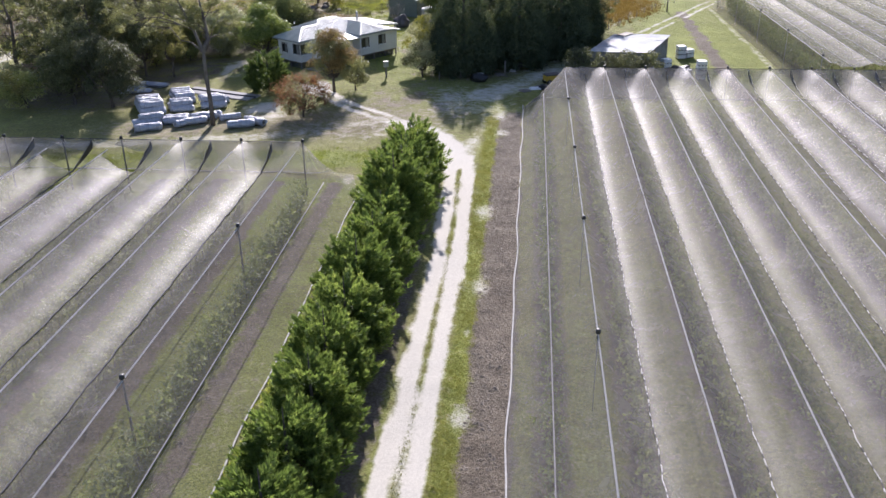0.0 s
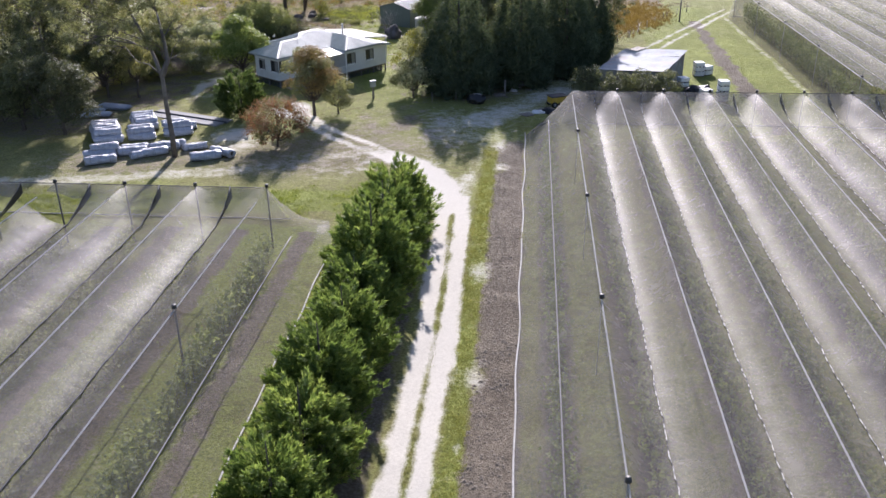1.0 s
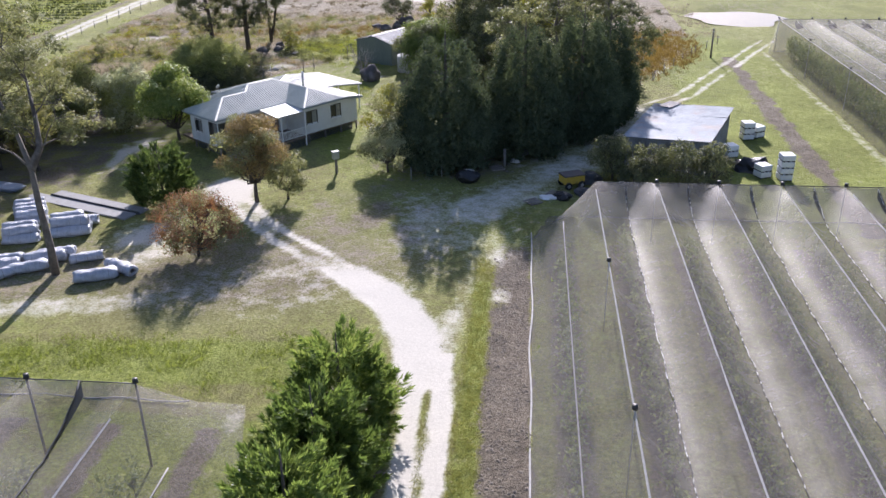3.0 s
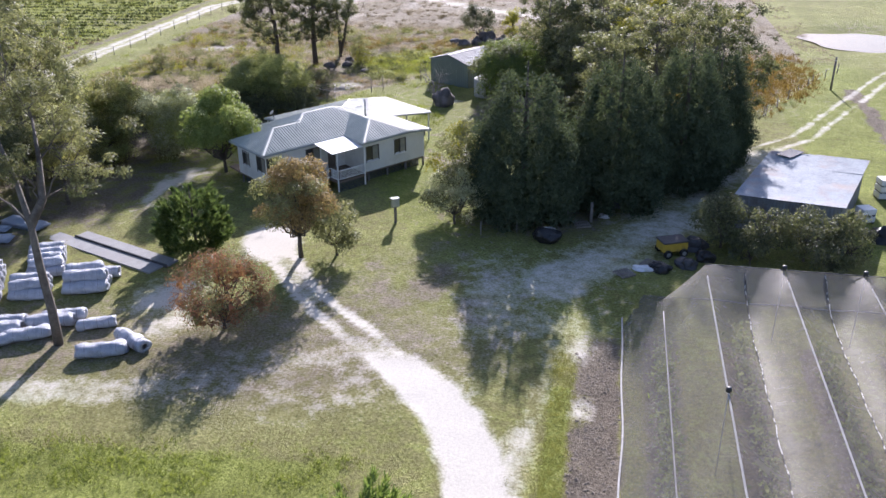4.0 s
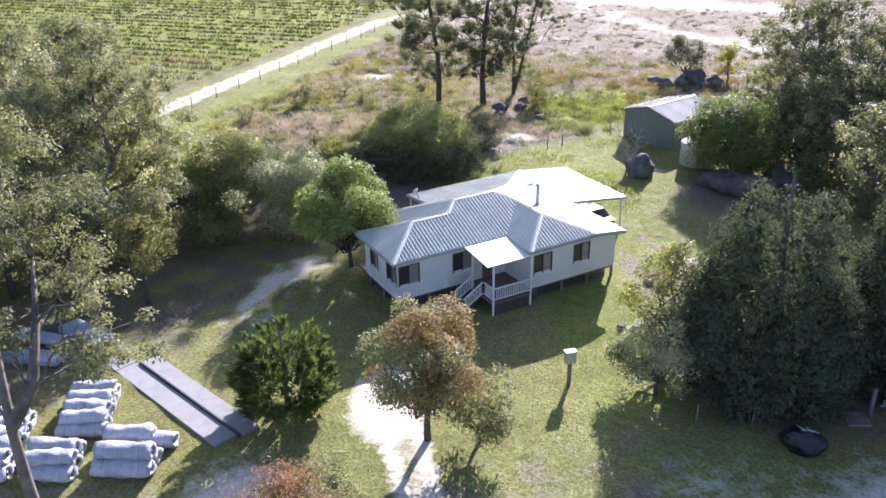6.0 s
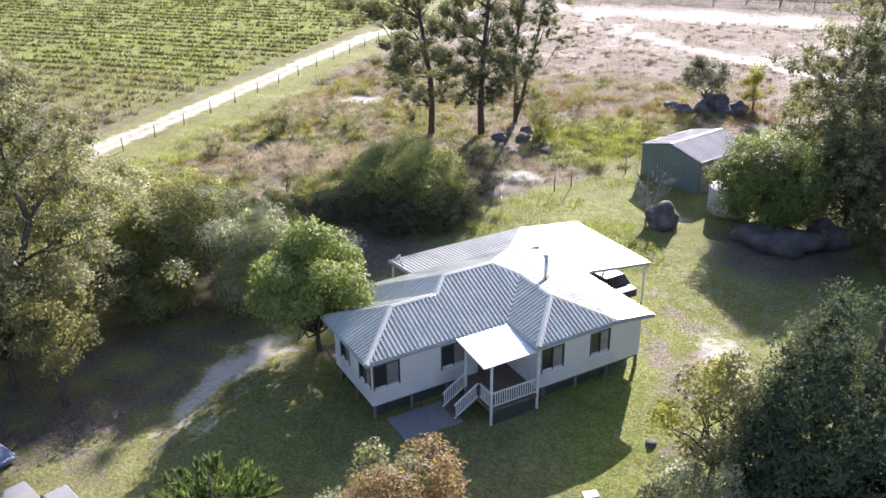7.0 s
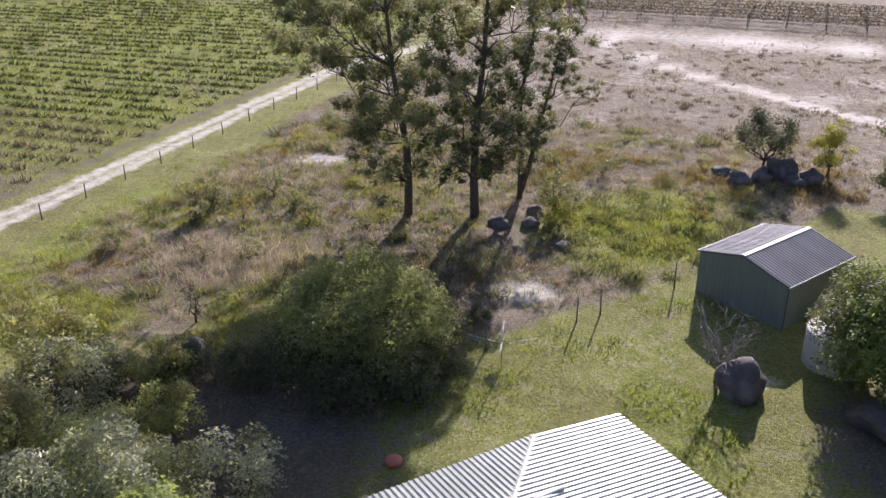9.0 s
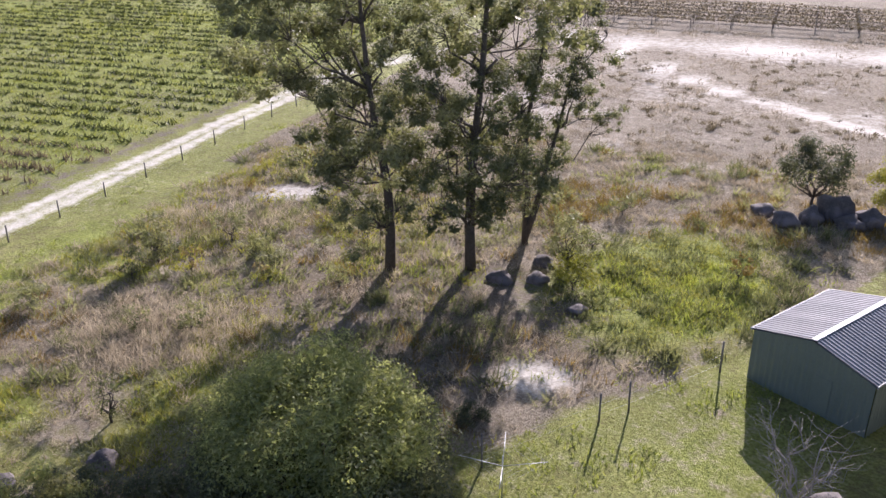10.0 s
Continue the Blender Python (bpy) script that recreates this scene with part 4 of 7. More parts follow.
# porch in the front corner: floor, roof, posts, railing and a short stair
roof_face([(5.25, -2.95), (8.6, -2.95), (8.6, 0.1), (5.25, 0.1)], lambda x, y: 3.98 + 0.1 * y, "y", M["roof_white"], house, "flat white porch roof", height=0.012)
deck = part("porch_floor", box(5.7, 8.98, -2.93, 0.46, FLOOR - 0.2, FLOOR - 0.11), M["deck"], house)
for k in range(20):
    part("board", box(5.7 + k * 0.165, 5.7 + k * 0.165 + 0.15, -2.95, 0.48, FLOOR - 0.1, FLOOR - 0.03), M["deck"], deck)
for x, y in ((5.75, -2.9), (8.7, -2.9), (5.75, -0.3)):
    part("porch_post", box(x - 0.06, x + 0.06, y - 0.06, y + 0.06, 0.0, 3.98 + 0.1 * y - 0.07, 0.01), M["trim"], house)


def railing(a, b):
    a, b = Vector(a), Vector(b)
    bm = bmesh.new()
    d = b - a
    flat = Vector((d.x, d.y, 0))
    nrm = Vector((-flat.y, flat.x, 0)).normalized() * 0.035
    for z, h in ((0.12, 0.06), (0.92, 0.08)):
        vs = []
        for e in (a, b):
            for s, k in ((-1, 0), (1, 0), (1, 1), (-1, 1)):
                vs.append(bm.verts.new(e + nrm * s + Vector((0, 0, z + h * k))))
        for f in ((0, 1, 5, 4), (1, 2, 6, 5), (2, 3, 7, 6), (3, 0, 4, 7), (3, 2, 1, 0), (4, 5, 6, 7)):
            bm.faces.new([vs[i] for i in f])
    rail = part("railing", bm, M["trim"], house)
    n_b = max(3, int(d.length / 0.14))
    shape = None
    for k in range(1, n_b):
        q = a + d * (k / n_b)
        if shape is None:
            shape = part("baluster", box(-0.022, 0.022, -0.022, 0.022, 0.14, 0.93), M["trim"], rail)
            shape.location = q
        else:
            o = new("baluster", shape.data)
            o.parent, o.location = rail, q


railing((5.85, -2.9, FLOOR), (8.62, -2.9, FLOOR))
railing((5.75, -2.8, FLOOR), (5.75, -1.75, FLOOR))
for y in (-1.7, -0.45):
    railing((5.65, y, FLOOR), (4.2, y, 0.1))
for k in range(5):
    part("step", box(5.4 - k * 0.29, 5.72 - k * 0.29, -1.65, -0.5, FLOOR - 0.2 - k * 0.17, FLOOR - 0.15 - k * 0.17, 0.01), M["deck"], house)
part("downpipe", tubes("downpipe", [([(8.95, -2.62, 3.85), (8.95, -2.62, 0.1)], [0.045, 0.045])], M["trim"], 8), None, house)
# carport posts, and slatted skirting along the side
for x, y in ((21.8, 3.5), (21.8, 7.2), (21.8, 11.0), (17.4, 11.0), (12.0, 11.0), (7.0, 11.0)):
    part("carport_post", box(x - 0.06, x + 0.06, y - 0.06, y + 0.06, -0.1, ez - 0.125 * max(x - 14, y - 8) - 0.09, 0.01), M["trim"], house)
bm = bmesh.new()
for k in range(7):
    add_box(bm, 0.9, 9.4, 0.92, 0.96, 0.02 + k * 0.135, 0.11 + k * 0.135)
    add_box(bm, 0.9, 0.94, 0.97, 5.2, 0.02 + k * 0.135, 0.11 + k * 0.135)
    add_box(bm, 9.42, 15.7, -2.14, -2.1, 0.02 + k * 0.135, 0.11 + k * 0.135)
    add_box(bm, 15.66, 15.7, -2.08, 7.3, 0.02 + k * 0.135, 0.11 + k * 0.135)
    add_box(bm, 5.8, 8.95, -2.86, -2.82, -0.05 + k * 0.125, 0.03 + k * 0.125)
part("skirting", bm, M["under"], house)
part("concrete_pad", box(1.2, 4.6, -1.9, 0.3, -0.2, 0.1, 0.02), M["concrete"], house, "pale concrete pad at the foot of the stair")
# flue, aerial, satellite dish
flue = part("flue", tubes("flue", [([(12.85, 2.35, 4.4), (12.85, 2.35, 6.0)], [0.11, 0.11])], M["galv"], 12), None, house, "tall galvanised flue pipe")
part("cowl", tubes("cowl", [([(12.85, 2.35, 6.03), (12.85, 2.35, 6.07), (12.85, 2.35, 6.2)], [0.17, 0.17, 0.05])], M["galv"], 12), None, flue)
part("aerial", tubes("aerial", [([(4.6, 1.6, 4.6), (4.6, 1.6, 6.0)], [0.02, 0.02]), ([(4.1, 1.6, 5.95), (5.2, 1.6, 5.95)], [0.012, 0.012])] +
     [([(4.2 + k * 0.2, 1.3, 5.95), (4.2 + k * 0.2, 1.9, 5.95)], [0.008, 0.008]) for k in range(5)], M["galv"], 5), None, house)
bm = bmesh.new()
bmesh.ops.create_uvsphere(bm, u_segments=16, v_segments=8, radius=0.4)
bmesh.ops.delete(bm, geom=[v for v in bm.verts if v.co.z > -0.2], context="VERTS")
bmesh.ops.solidify(bm, geom=bm.faces[:], thickness=0.02)
bmesh.ops.transform(bm, matrix=pose(6.5, 9.6, 4.75, 60, 0, 200), verts=bm.verts)
dish = part("satellite_dish", bm, M["galv"], house)
part("bracket", tubes("bracket", [([(6.95, 9.4, 3.8), (6.7, 9.5, 4.5)], [0.025, 0.025])], M["dark_metal"], 6), None, dish)
# ---- trees ----
def limb(rng, a, b, r0, r1, steps=4, wander=0.12):
    """A crooked branch from a to b."""
    a, b = np.array(a, float), np.array(b, float)
    ln = np.linalg.norm(b - a)
    pts = [a + (b - a) * t + (rng.normal(size=3) * ln * wander * math.sin(math.pi * t)) for t in np.linspace(0, 1, steps + 1)]
    return pts, list(np.linspace(r0, r1, steps + 1))


def crown_mesh(rng, centres, radii, per, leaf, material, droop=0.0, flat=0.75, shell=0.55, core=14):
    """Leaves in clumps, mostly on each clump's outside, with broad overlapping sprays inside that keep the light out."""
    P, W, S, L, Wd = [], [], [], [], []
    for c, r in zip(centres, radii):
        k = max(20, int(per * r * r * 2.3))
        d = ball(rng, k)
        d[:, 2] = np.where(d[:, 2] < -0.35, -d[:, 2], d[:, 2])
        n_out = d + np.array([0, 0, 0.35])
        d[:, 2] *= flat
        rad = r * (shell + (1.1 - shell) * rng.random((k, 1)) ** 0.6) * (1 + 0.18 * np.sin(d[:, :1] * 7 + c[0]) * np.sin(d[:, 2:] * 6 + c[1]))
        P.append(np.asarray(c) + d * rad)
        w = np.cross(n_out, ball(rng, k)) + d * 0.4 + rng.normal(size=(k, 3)) * 0.3
        w[:, 2] -= droop
        W.append(w)
        S.append(np.cross(n_out, w) + rng.normal(size=(k, 3)) * 0.45)
        s = leaf * 0.72 * rng.uniform(0.6, 1.35, k)
        L.append(s)
        Wd.append(s * rng.uniform(0.5, 0.75, k))
        if core:
            P.append(np.asarray(c) + ball(rng, core) * r * 0.45 * rng.random((core, 1)) * (1, 1, flat) - (0, 0, 0.12 * r))
            W.append(ball(rng, core))
            S.append(ball(rng, core))
            L.append(r * rng.uniform(0.3, 0.5, core))
            Wd.append(r * rng.uniform(0.35, 0.55, core))
    return leaves_mesh("crown", np.concatenate(P), np.concatenate(W), np.concatenate(S), np.concatenate(L), np.concatenate(Wd), material)


def gum_from(name, x, y, stems, sprays, key, label, seed, second=None, per=110, leaf=0.28, tr=0.3, bark="gum_bark", group="", core=5, tufted=8):
    """A gum of given build: stems as lines of points, and sprays (stem, place, radius) on limbs that leave the stem below them."""
    rng = np.random.default_rng(seed)
    t = thing(name, pose(x, y, z_at(x, y)), label, "tree", group)
    lines, sets = [], (([], []), ([], []))
    stems = [[np.array(q, float) for q in st] for st in stems]
    for st in stems:
        lines.append((st, list(np.linspace(tr * 1.35, tr * 0.3, len(st)))))
    for k, (i, q, r) in enumerate(sprays):
        q = np.array(q, float)
        below = [p for p in stems[i] if p[2] < q[2] - 0.18 * np.linalg.norm((p - q)[:2])] or stems[i][:2]
        ln = limb(rng, below[-1], q, tr * 0.3, tr * 0.06, 5, 0.08)
        lines.append(ln)
        cs, rs = sets[1 if second and k % 3 == 0 else 0]
        for _ in range(tufted):
            c = q + rng.normal(size=3) * r * np.array([0.7, 0.7, 0.55])
            cs.append(c)
            rs.append(r * rng.uniform(0.26, 0.62))
            lines.append(limb(rng, ln[0][3], c, tr * 0.1, tr * 0.03, 3, 0.1))
    part("trunk", tubes("trunk", lines, M[bark], 6), None, t)
    for (cs, rs), mk in zip(sets, (key, second)):
        if cs:
            part("crown", crown_mesh(rng, cs, rs, per, leaf, M[mk], 0.4, 0.85, 0.15, core), None, t)
    return t


def gum_tree(x, y, h, r, label, seed, key="gum_leaf", second=None, low=0.25, limbs=10, per=66, leaf=0.3, lean=(0, 0), bark="gum_bark", group="", trunk_r=None):
    """An open gum: a crooked trunk, long limbs, and leaf sprays in loose uneven clouds with gaps between them."""
    rng = np.random.default_rng(seed + 500)
    top = np.array([lean[0], lean[1], h * 0.84])
    stem = [np.array([0, 0, -0.3])] + [top * u + rng.normal(size=3) * (0.3, 0.3, 0) for u in (0.2, 0.4, 0.6, 0.8)] + [top]
    sprays = []
    for k in range(limbs + 6):
        u = low + (0.97 - low) * (k + rng.random()) / (limbs + 6)
        a = k * 2.4 + rng.normal() * 0.5
        reach = r * (0.3 + 0.75 * math.sin(math.pi * min(1.0, 0.25 + 0.72 * (u - low) / (1 - low)))) * rng.uniform(0.5, 1.1)
        sprays.append((0, (lean[0] * u + math.cos(a) * reach, lean[1] * u + math.sin(a) * reach, h * u), r * rng.uniform(0.3, 0.46)))
    return gum_from("gum_tree", x, y, [stem], sprays, key, label, seed, second, per, leaf, trunk_r or h * 0.017, bark, group, 9)


def broad_tree(name, x, y, h, r, leaf_key, label, seed, leaf=0.3, clumps=26, per=210, low=0.25, bark="bark", trunk_r=None, droop=0.1, group="", lean=(0, 0), flat=1.0, category="tree", dense=0.55, second=None, core=5):
    """A tree with a forked trunk and a crown of leafy clumps over its limbs."""
    rng = np.random.default_rng(seed)
    t = thing(name, pose(x, y, z_at(x, y)), label, category, group)
    tr = trunk_r or max(0.05, h * 0.022)
    cz, rz = h * (1 + low) / 2, h * (1 - low) / 2
    centres, radii = [], []
    for k in range(clumps):
        d = ball(rng, 1)[0]
        q = rng.random() ** 0.3 * 0.86
        f = 1.0 - 0.25 * max(0.0, d[2]) * q
        c = np.array([d[0] * r * q * f + lean[0], d[1] * r * q * f + lean[1], cz + d[2] * rz * q])
        centres.append(c)
        radii.append(r * rng.uniform(0.17, 0.34))
    fork = np.array([lean[0] * 0.4, lean[1] * 0.4, h * max(0.16, low * 0.9)])
    lines = [limb(rng, (0, 0, -0.25), fork, tr * 1.25, tr * 0.85, 3, 0.04)]
    for c in centres[: max(6, clumps // 2)]:
        lines.append(limb(rng, fork, c, tr * 0.5, tr * 0.1))
    part("trunk", tubes("trunk", lines, M[bark], 6), None, t)
    if second:
        cut = max(1, len(centres) // 3)
        part("crown", crown_mesh(rng, centres[cut:], radii[cut:], per, leaf, M[leaf_key], droop, flat, dense, core), None, t)
        part("crown", crown_mesh(rng, centres[:cut], radii[:cut], per, leaf, M[second], droop, flat, dense, core), None, t)
    else:
        part("crown", crown_mesh(rng, centres, radii, per, leaf, M[leaf_key], droop, flat, dense, core), None, t)
    return t


def plume_tree(name, h, r, key, label, seed, plumes=170, per=75, size=0.62, belly=0.2, tip=0.7, spray=0.3, category="conifer", group="", ragged=0.16):
    """A conifer whose outline is made of many upward-pointing plumes of small sprays, with dark gaps between."""
    rng = np.random.default_rng(seed)
    t = thing(name, pose(0, 0, 0), label, category, group)
    part("trunk", tubes("trunk", [([(0, 0, -0.2), (0, 0, h * 0.5), (0, 0, h * 0.93)], [h * 0.024, h * 0.015, 0.02])], M["bark"], 7), None, t)
    per, spray = int(per * 1.7), spray * 1.0
    P, W, S, L = [], [], [], []
    for k in range(plumes):
        u = 1 - math.sqrt(1 - 0.985 * (k + rng.random()) / plumes)
        prof = (0.8 + 0.2 * u / belly) if u < belly else max(0.0, (1 - u) / (1 - belly)) ** tip
        a = k * 2.39996 + rng.normal() * 0.25
        rad = r * prof * (1 - abs(rng.normal()) * ragged)
        s = size * rng.uniform(0.65, 1.35) * (0.6 + 0.4 * prof)
        base = np.array([math.cos(a) * rad * 0.86, math.sin(a) * rad * 0.86, 0.1 + u * (h - size * 0.9)])
        way = np.array([math.cos(a) * 0.75, math.sin(a) * 0.75, 0.8]) + rng.normal(size=3) * 0.16
        way /= np.linalg.norm(way)
        v = rng.random(per) ** 0.8
        d = ball(rng, per)
        d -= way * (d @ way)[:, None]
        d /= np.maximum(np.linalg.norm(d, axis=1, keepdims=True), 1e-6)
        wide = s * 0.42 * (1 - v) ** 0.7 * rng.uniform(0.6, 1.15, per)
        P.append(base + way * (v * s * 1.75)[:, None] + d * wide[:, None])
        w = way * 1.1 + d * 0.6 + rng.normal(size=(per, 3)) * 0.16
        W.append(w)
        S.append(np.cross(d, w) + rng.normal(size=(per, 3)) * 0.5)
        L.append(spray * rng.uniform(0.6, 1.35, per) * (0.7 + 0.3 * s / size))
    L = np.concatenate(L)
    part("crown", leaves_mesh("crown", np.concatenate(P), np.concatenate(W), np.concatenate(S), L, L * rng.uniform(0.24, 0.38, len(L)), M[key]), None, t)
    return t


def clump_cone(name, h, r, key, label, seed, clumps=150, per=60, leaf=0.34, belly=0.22, tip=0.75, group=""):
    """A broad old cypress: rounded leafy clumps heaped close on a solid cone, with an uneven outline."""
    rng = np.random.default_rng(seed)
    t = thing(name, pose(0, 0, 0), label, "cypress", group)
    part("trunk", tubes("trunk", [([(0, 0, -0.3), (0, 0, h * 0.5), (0, 0, h * 0.92)], [h * 0.028, h * 0.017, 0.03])], M["bark"], 8), None, t)
    width = lambda u: (0.85 + 0.15 * u / belly) if u < belly else max(0.03, (1 - u) / (1 - belly)) ** tip
    centres, radii = [], []
    for k in range(clumps):
        u = 1 - math.sqrt(1 - 0.98 * (k + rng.random()) / clumps)
        a = k * 2.39996 + rng.normal() * 0.3
        rad = r * width(u) * rng.uniform(0.7, 0.98)
        centres.append(np.array([math.cos(a) * rad, math.sin(a) * rad, 0.3 + u * (h - 0.9)]))
        radii.append(r * rng.uniform(0.14, 0.24) * (0.55 + 0.45 * width(u)))
    inner = 900
    u = 1 - np.sqrt(1 - 0.97 * rng.random(inner))
    a, q = rng.uniform(0, 6.28, inner), 0.8 * np.sqrt(rng.random(inner))
    rad = np.array([width(v) for v in u]) * r * q
    place = np.stack([np.cos(a) * rad, np.sin(a) * rad, 0.3 + u * (h - 1.4)], -1)
    part("crown", crown_mesh(rng, centres, radii, per, leaf, M[key], -0.3, 1.1, 0.55, 20), None, t)
    part("inner_crown", leaves_mesh("inner_crown", place, ball(rng, inner) + np.array([0, 0, 0.4]), ball(rng, inner), rng.uniform(0.8, 1.3, inner) * (1.1 - u), rng.uniform(0.7, 1.2, inner) * (1.1 - u), M[key]), None, t)
    return t


# hedge of conifers along the track
hedge_rng = random.Random(4)
kinds = []
for k in range(3):
    kinds.append(plume_tree("conifer", 6.6 + 0.3 * k, 2.85, "conifer", "dense bright green conifer in a hedge beside the gravel track", 20 + k, 270, 64, 0.9, belly=0.12, spray=0.32, group="hedge conifers"))
spots = [(-10.1, 74.3, 1.17, 1.04), (-10.2, 69.2, 0.95, 0.9), (-10.2, 64.2, 0.9, 0.9), (-10.5, 59.4, 0.82, 0.9), (-10.3, 54.6, 0.86, 0.88), (-10.6, 49.9, 0.86, 0.88), (-10.5, 45.2, 0.82, 0.86),
         (-10.7, 40.6, 0.86, 0.85), (-10.5, 36.2, 0.8, 0.82), (-10.7, 31.9, 0.84, 0.82), (-10.6, 27.6, 0.8, 0.82)]
for k, (x, y, sh, sr) in enumerate(spots):
    src = kinds[k % 3]
    src.scale = (1, 1, 1)
    m = pose(x, y, z_at(x, y), 0, 0, hedge_rng.uniform(0, 360)) @ Matrix.Diagonal((sr, sr, sh, 1))
    if k < 3:
        src.matrix_basis = m
    else:
        o = copy_thing(src, pose(0, 0, 0))
        o.matrix_basis = m

# low clipped growth between the hedge and the net's foot
rng = np.random.default_rng(23)
k = 15000
gy_low = rng.uniform(20, 70, k)
gx_low = -13.0 + rng.normal(size=k) * 0.62 + 0.25 * np.sin(gy_low * 0.9)
top_low = np.clip(1.0 - ((gx_low + 13.0) / 1.6) ** 2, 0.05, 1) * (0.55 + 0.35 * vnoise(gx_low, gy_low, 1.4, 33))
low = leaves_mesh("low_hedge", np.stack([gx_low, gy_low, top_low * rng.uniform(0.5, 1.0, k)], -1), ball(rng, k) + np.array([0, 0, 0.5]), ball(rng, k), rng.uniform(0.16, 0.32, k), rng.uniform(0.07, 0.14, k), M["weed_leaf"])
tagged(new("low_hedge", low), "low bright green growth at the foot of the hedge", "ground cover", kind="stuff")

# tall gum beside the rolled nets
tall = [(0, 0, -0.3), (0.05, 0.0, 2.5), (-0.05, -0.05, 5.5), (0.0, -0.1, 8.2), (-1.1, 0.9, 10.4), (-2.6, 2.0, 12.6), (-3.8, 2.6, 14.6)]
fork = [(0.0, -0.1, 8.2), (0.3, 1.0, 9.4), (-0.4, 2.4, 11.4), (-1.2, 3.6, 13.6)]
gum_from("gum_tree", -34.9, 91.3, [tall, fork], [
    (0, (-5.5, 3.2, 17.3), 2.1), (1, (-3.2, 4.4, 17.8), 2.0), (0, (-7.4, 2.2, 15.6), 2.1), (1, (-1.6, 4.6, 15.8), 1.9), (0, (-4.6, 1.2, 15.0), 2.0), (0, (-8.6, 4.2, 14.2), 1.8), (0, (-5.2, 5.8, 15.4), 2.0),
    (1, (0.6, 4.2, 13.4), 1.6), (0, (-2.9, 0.4, 13.2), 1.6), (0, (-7.2, 0.2, 13.0), 1.7), (1, (1.6, 2.6, 11.6), 1.5), (0, (-9.4, 1.6, 12.2), 1.6), (1, (-0.4, 0.6, 11.0), 1.2), (0, (-4.8, 2.8, 16.4), 1.8),
    (1, (1.0, 3.6, 12.2), 1.2), (0, (-6.3, 4.6, 13.0), 1.6), (1, (-2.3, 2.9, 14.6), 1.7), (0, (-8.0, 3.0, 10.8), 1.4), (1, (1.8, 3.0, 9.9), 1.1)],
    "gum_leaf", "tall gum tree with a bare pale trunk and high olive crown", 7, "dark_leaf", 210, 0.19, 0.24)

# garden trees round the house
broad_tree("shade_tree", -37.4, 122.6, 7.7, 3.9, "green_leaf", "round bright green shade tree beside the house", 31, 0.28, 44, 240, 0.1)
t = plume_tree("small_conifer", 5.6, 2.4, "garden_conifer", "small rounded conifer on the lawn", 33, 150, 55, 0.75, 0.25, 0.6, 0.36)
t.matrix_basis = pose(-32.4, 105.8, z_at(-32.4, 105.8))
broad_tree("browning_tree", -24.0, 106.0, 8.4, 3.5, "brown_leaf", "tree with browning leaves beside the sandy drive", 35, 0.2, 46, 330, 0.24, second="gum_leaf")
broad_tree("garden_shrub", -21.4, 106.6, 5.0, 2.3, "gum_leaf", "thin olive shrub beside the browning tree", 36, 0.2, 30, 260, 0.05)
broad_tree("red_shrub", -25.3, 95.0, 5.6, 3.8, "red_leaf", "bushy shrub with red autumn leaves", 37, 0.16, 50, 160, 0.02, dense=0.1, second="gum_leaf", category="shrub")
broad_tree("silver_tree", -44.4, 126.6, 7.0, 4.0, "silver_leaf", "silvery-leaved tree behind the house", 38, 0.22, 70, 220, 0.0, second="lit_leaf")
broad_tree("yard_tree", -50.4, 126.0, 7.4, 4.6, "lit_leaf", "leafy yellow-green tree at the yard's edge", 39, 0.22, 70, 240, 0.0, second="olive_leaf")
gum_tree(-64.0, 124.5, 13.5, 4.4, "tall gum tree at the yard's edge", 40, 'dark_leaf', second='silver_leaf', low=0.3, bark='gum_bark')
gum_tree(-54.2, 117.6, 16.0, 5.6, "tall gum tree at the yard's edge", 41, 'gum_leaf', low=0.12, limbs=22, per=130, leaf=0.26, second='dark_leaf', bark='gum_bark')
gum_tree(-61.0, 117.0, 14.5, 5.0, "tall gum tree at the yard's edge", 48, 'dark_leaf', low=0.2, second='gum_leaf', bark='gum_bark')
gum_tree(-68.5, 111, 15.0, 5.0, "tall gum tree at the yard's edge", 42, 'dark_leaf', low=0.25, bark='gum_bark')
gum_tree(-70, 128, 15.0, 5.0, "tall gum tree at the yard's edge", 43, 'dark_leaf', low=0.25, bark='gum_bark')
broad_tree("dark_tree", -49.5, 97.5, 8.6, 4.4, "deep_leaf", "dark leafy tree beside the rolled nets", 44, 0.26, 36, 230, 0.06)
broad_tree("dark_tree", -55, 99, 9.0, 3.8, "dark_leaf", "dark leafy tree behind the rolled nets", 45, 0.28, 36, 190, 0.1)
broad_tree("dark_tree", -51.5, 112.6, 7.5, 3.2, "dark_leaf", "leafy tree over bare ground in the yard", 46, 0.26, 34, 170, 0.3)
broad_tree("dark_tree", -47.5, 112.5, 7.0, 2.6, "olive_leaf", "small gum over bare ground in the yard", 47, 0.24, 24, 190, 0.35)

for k, (x, y, h, r) in enumerate(((-55.8, 103.0, 9.5, 3.2), (-60.8, 105.0, 10.5, 3.4), (-57.2, 110.0, 11.0, 3.4))):
    gum_tree(x, y, h, r, "thin gum tree among the clutter at the yard's edge", 180 + k, "dark_leaf", low=0.15, second="gum_leaf", bark="gum_bark", group="yard gums")

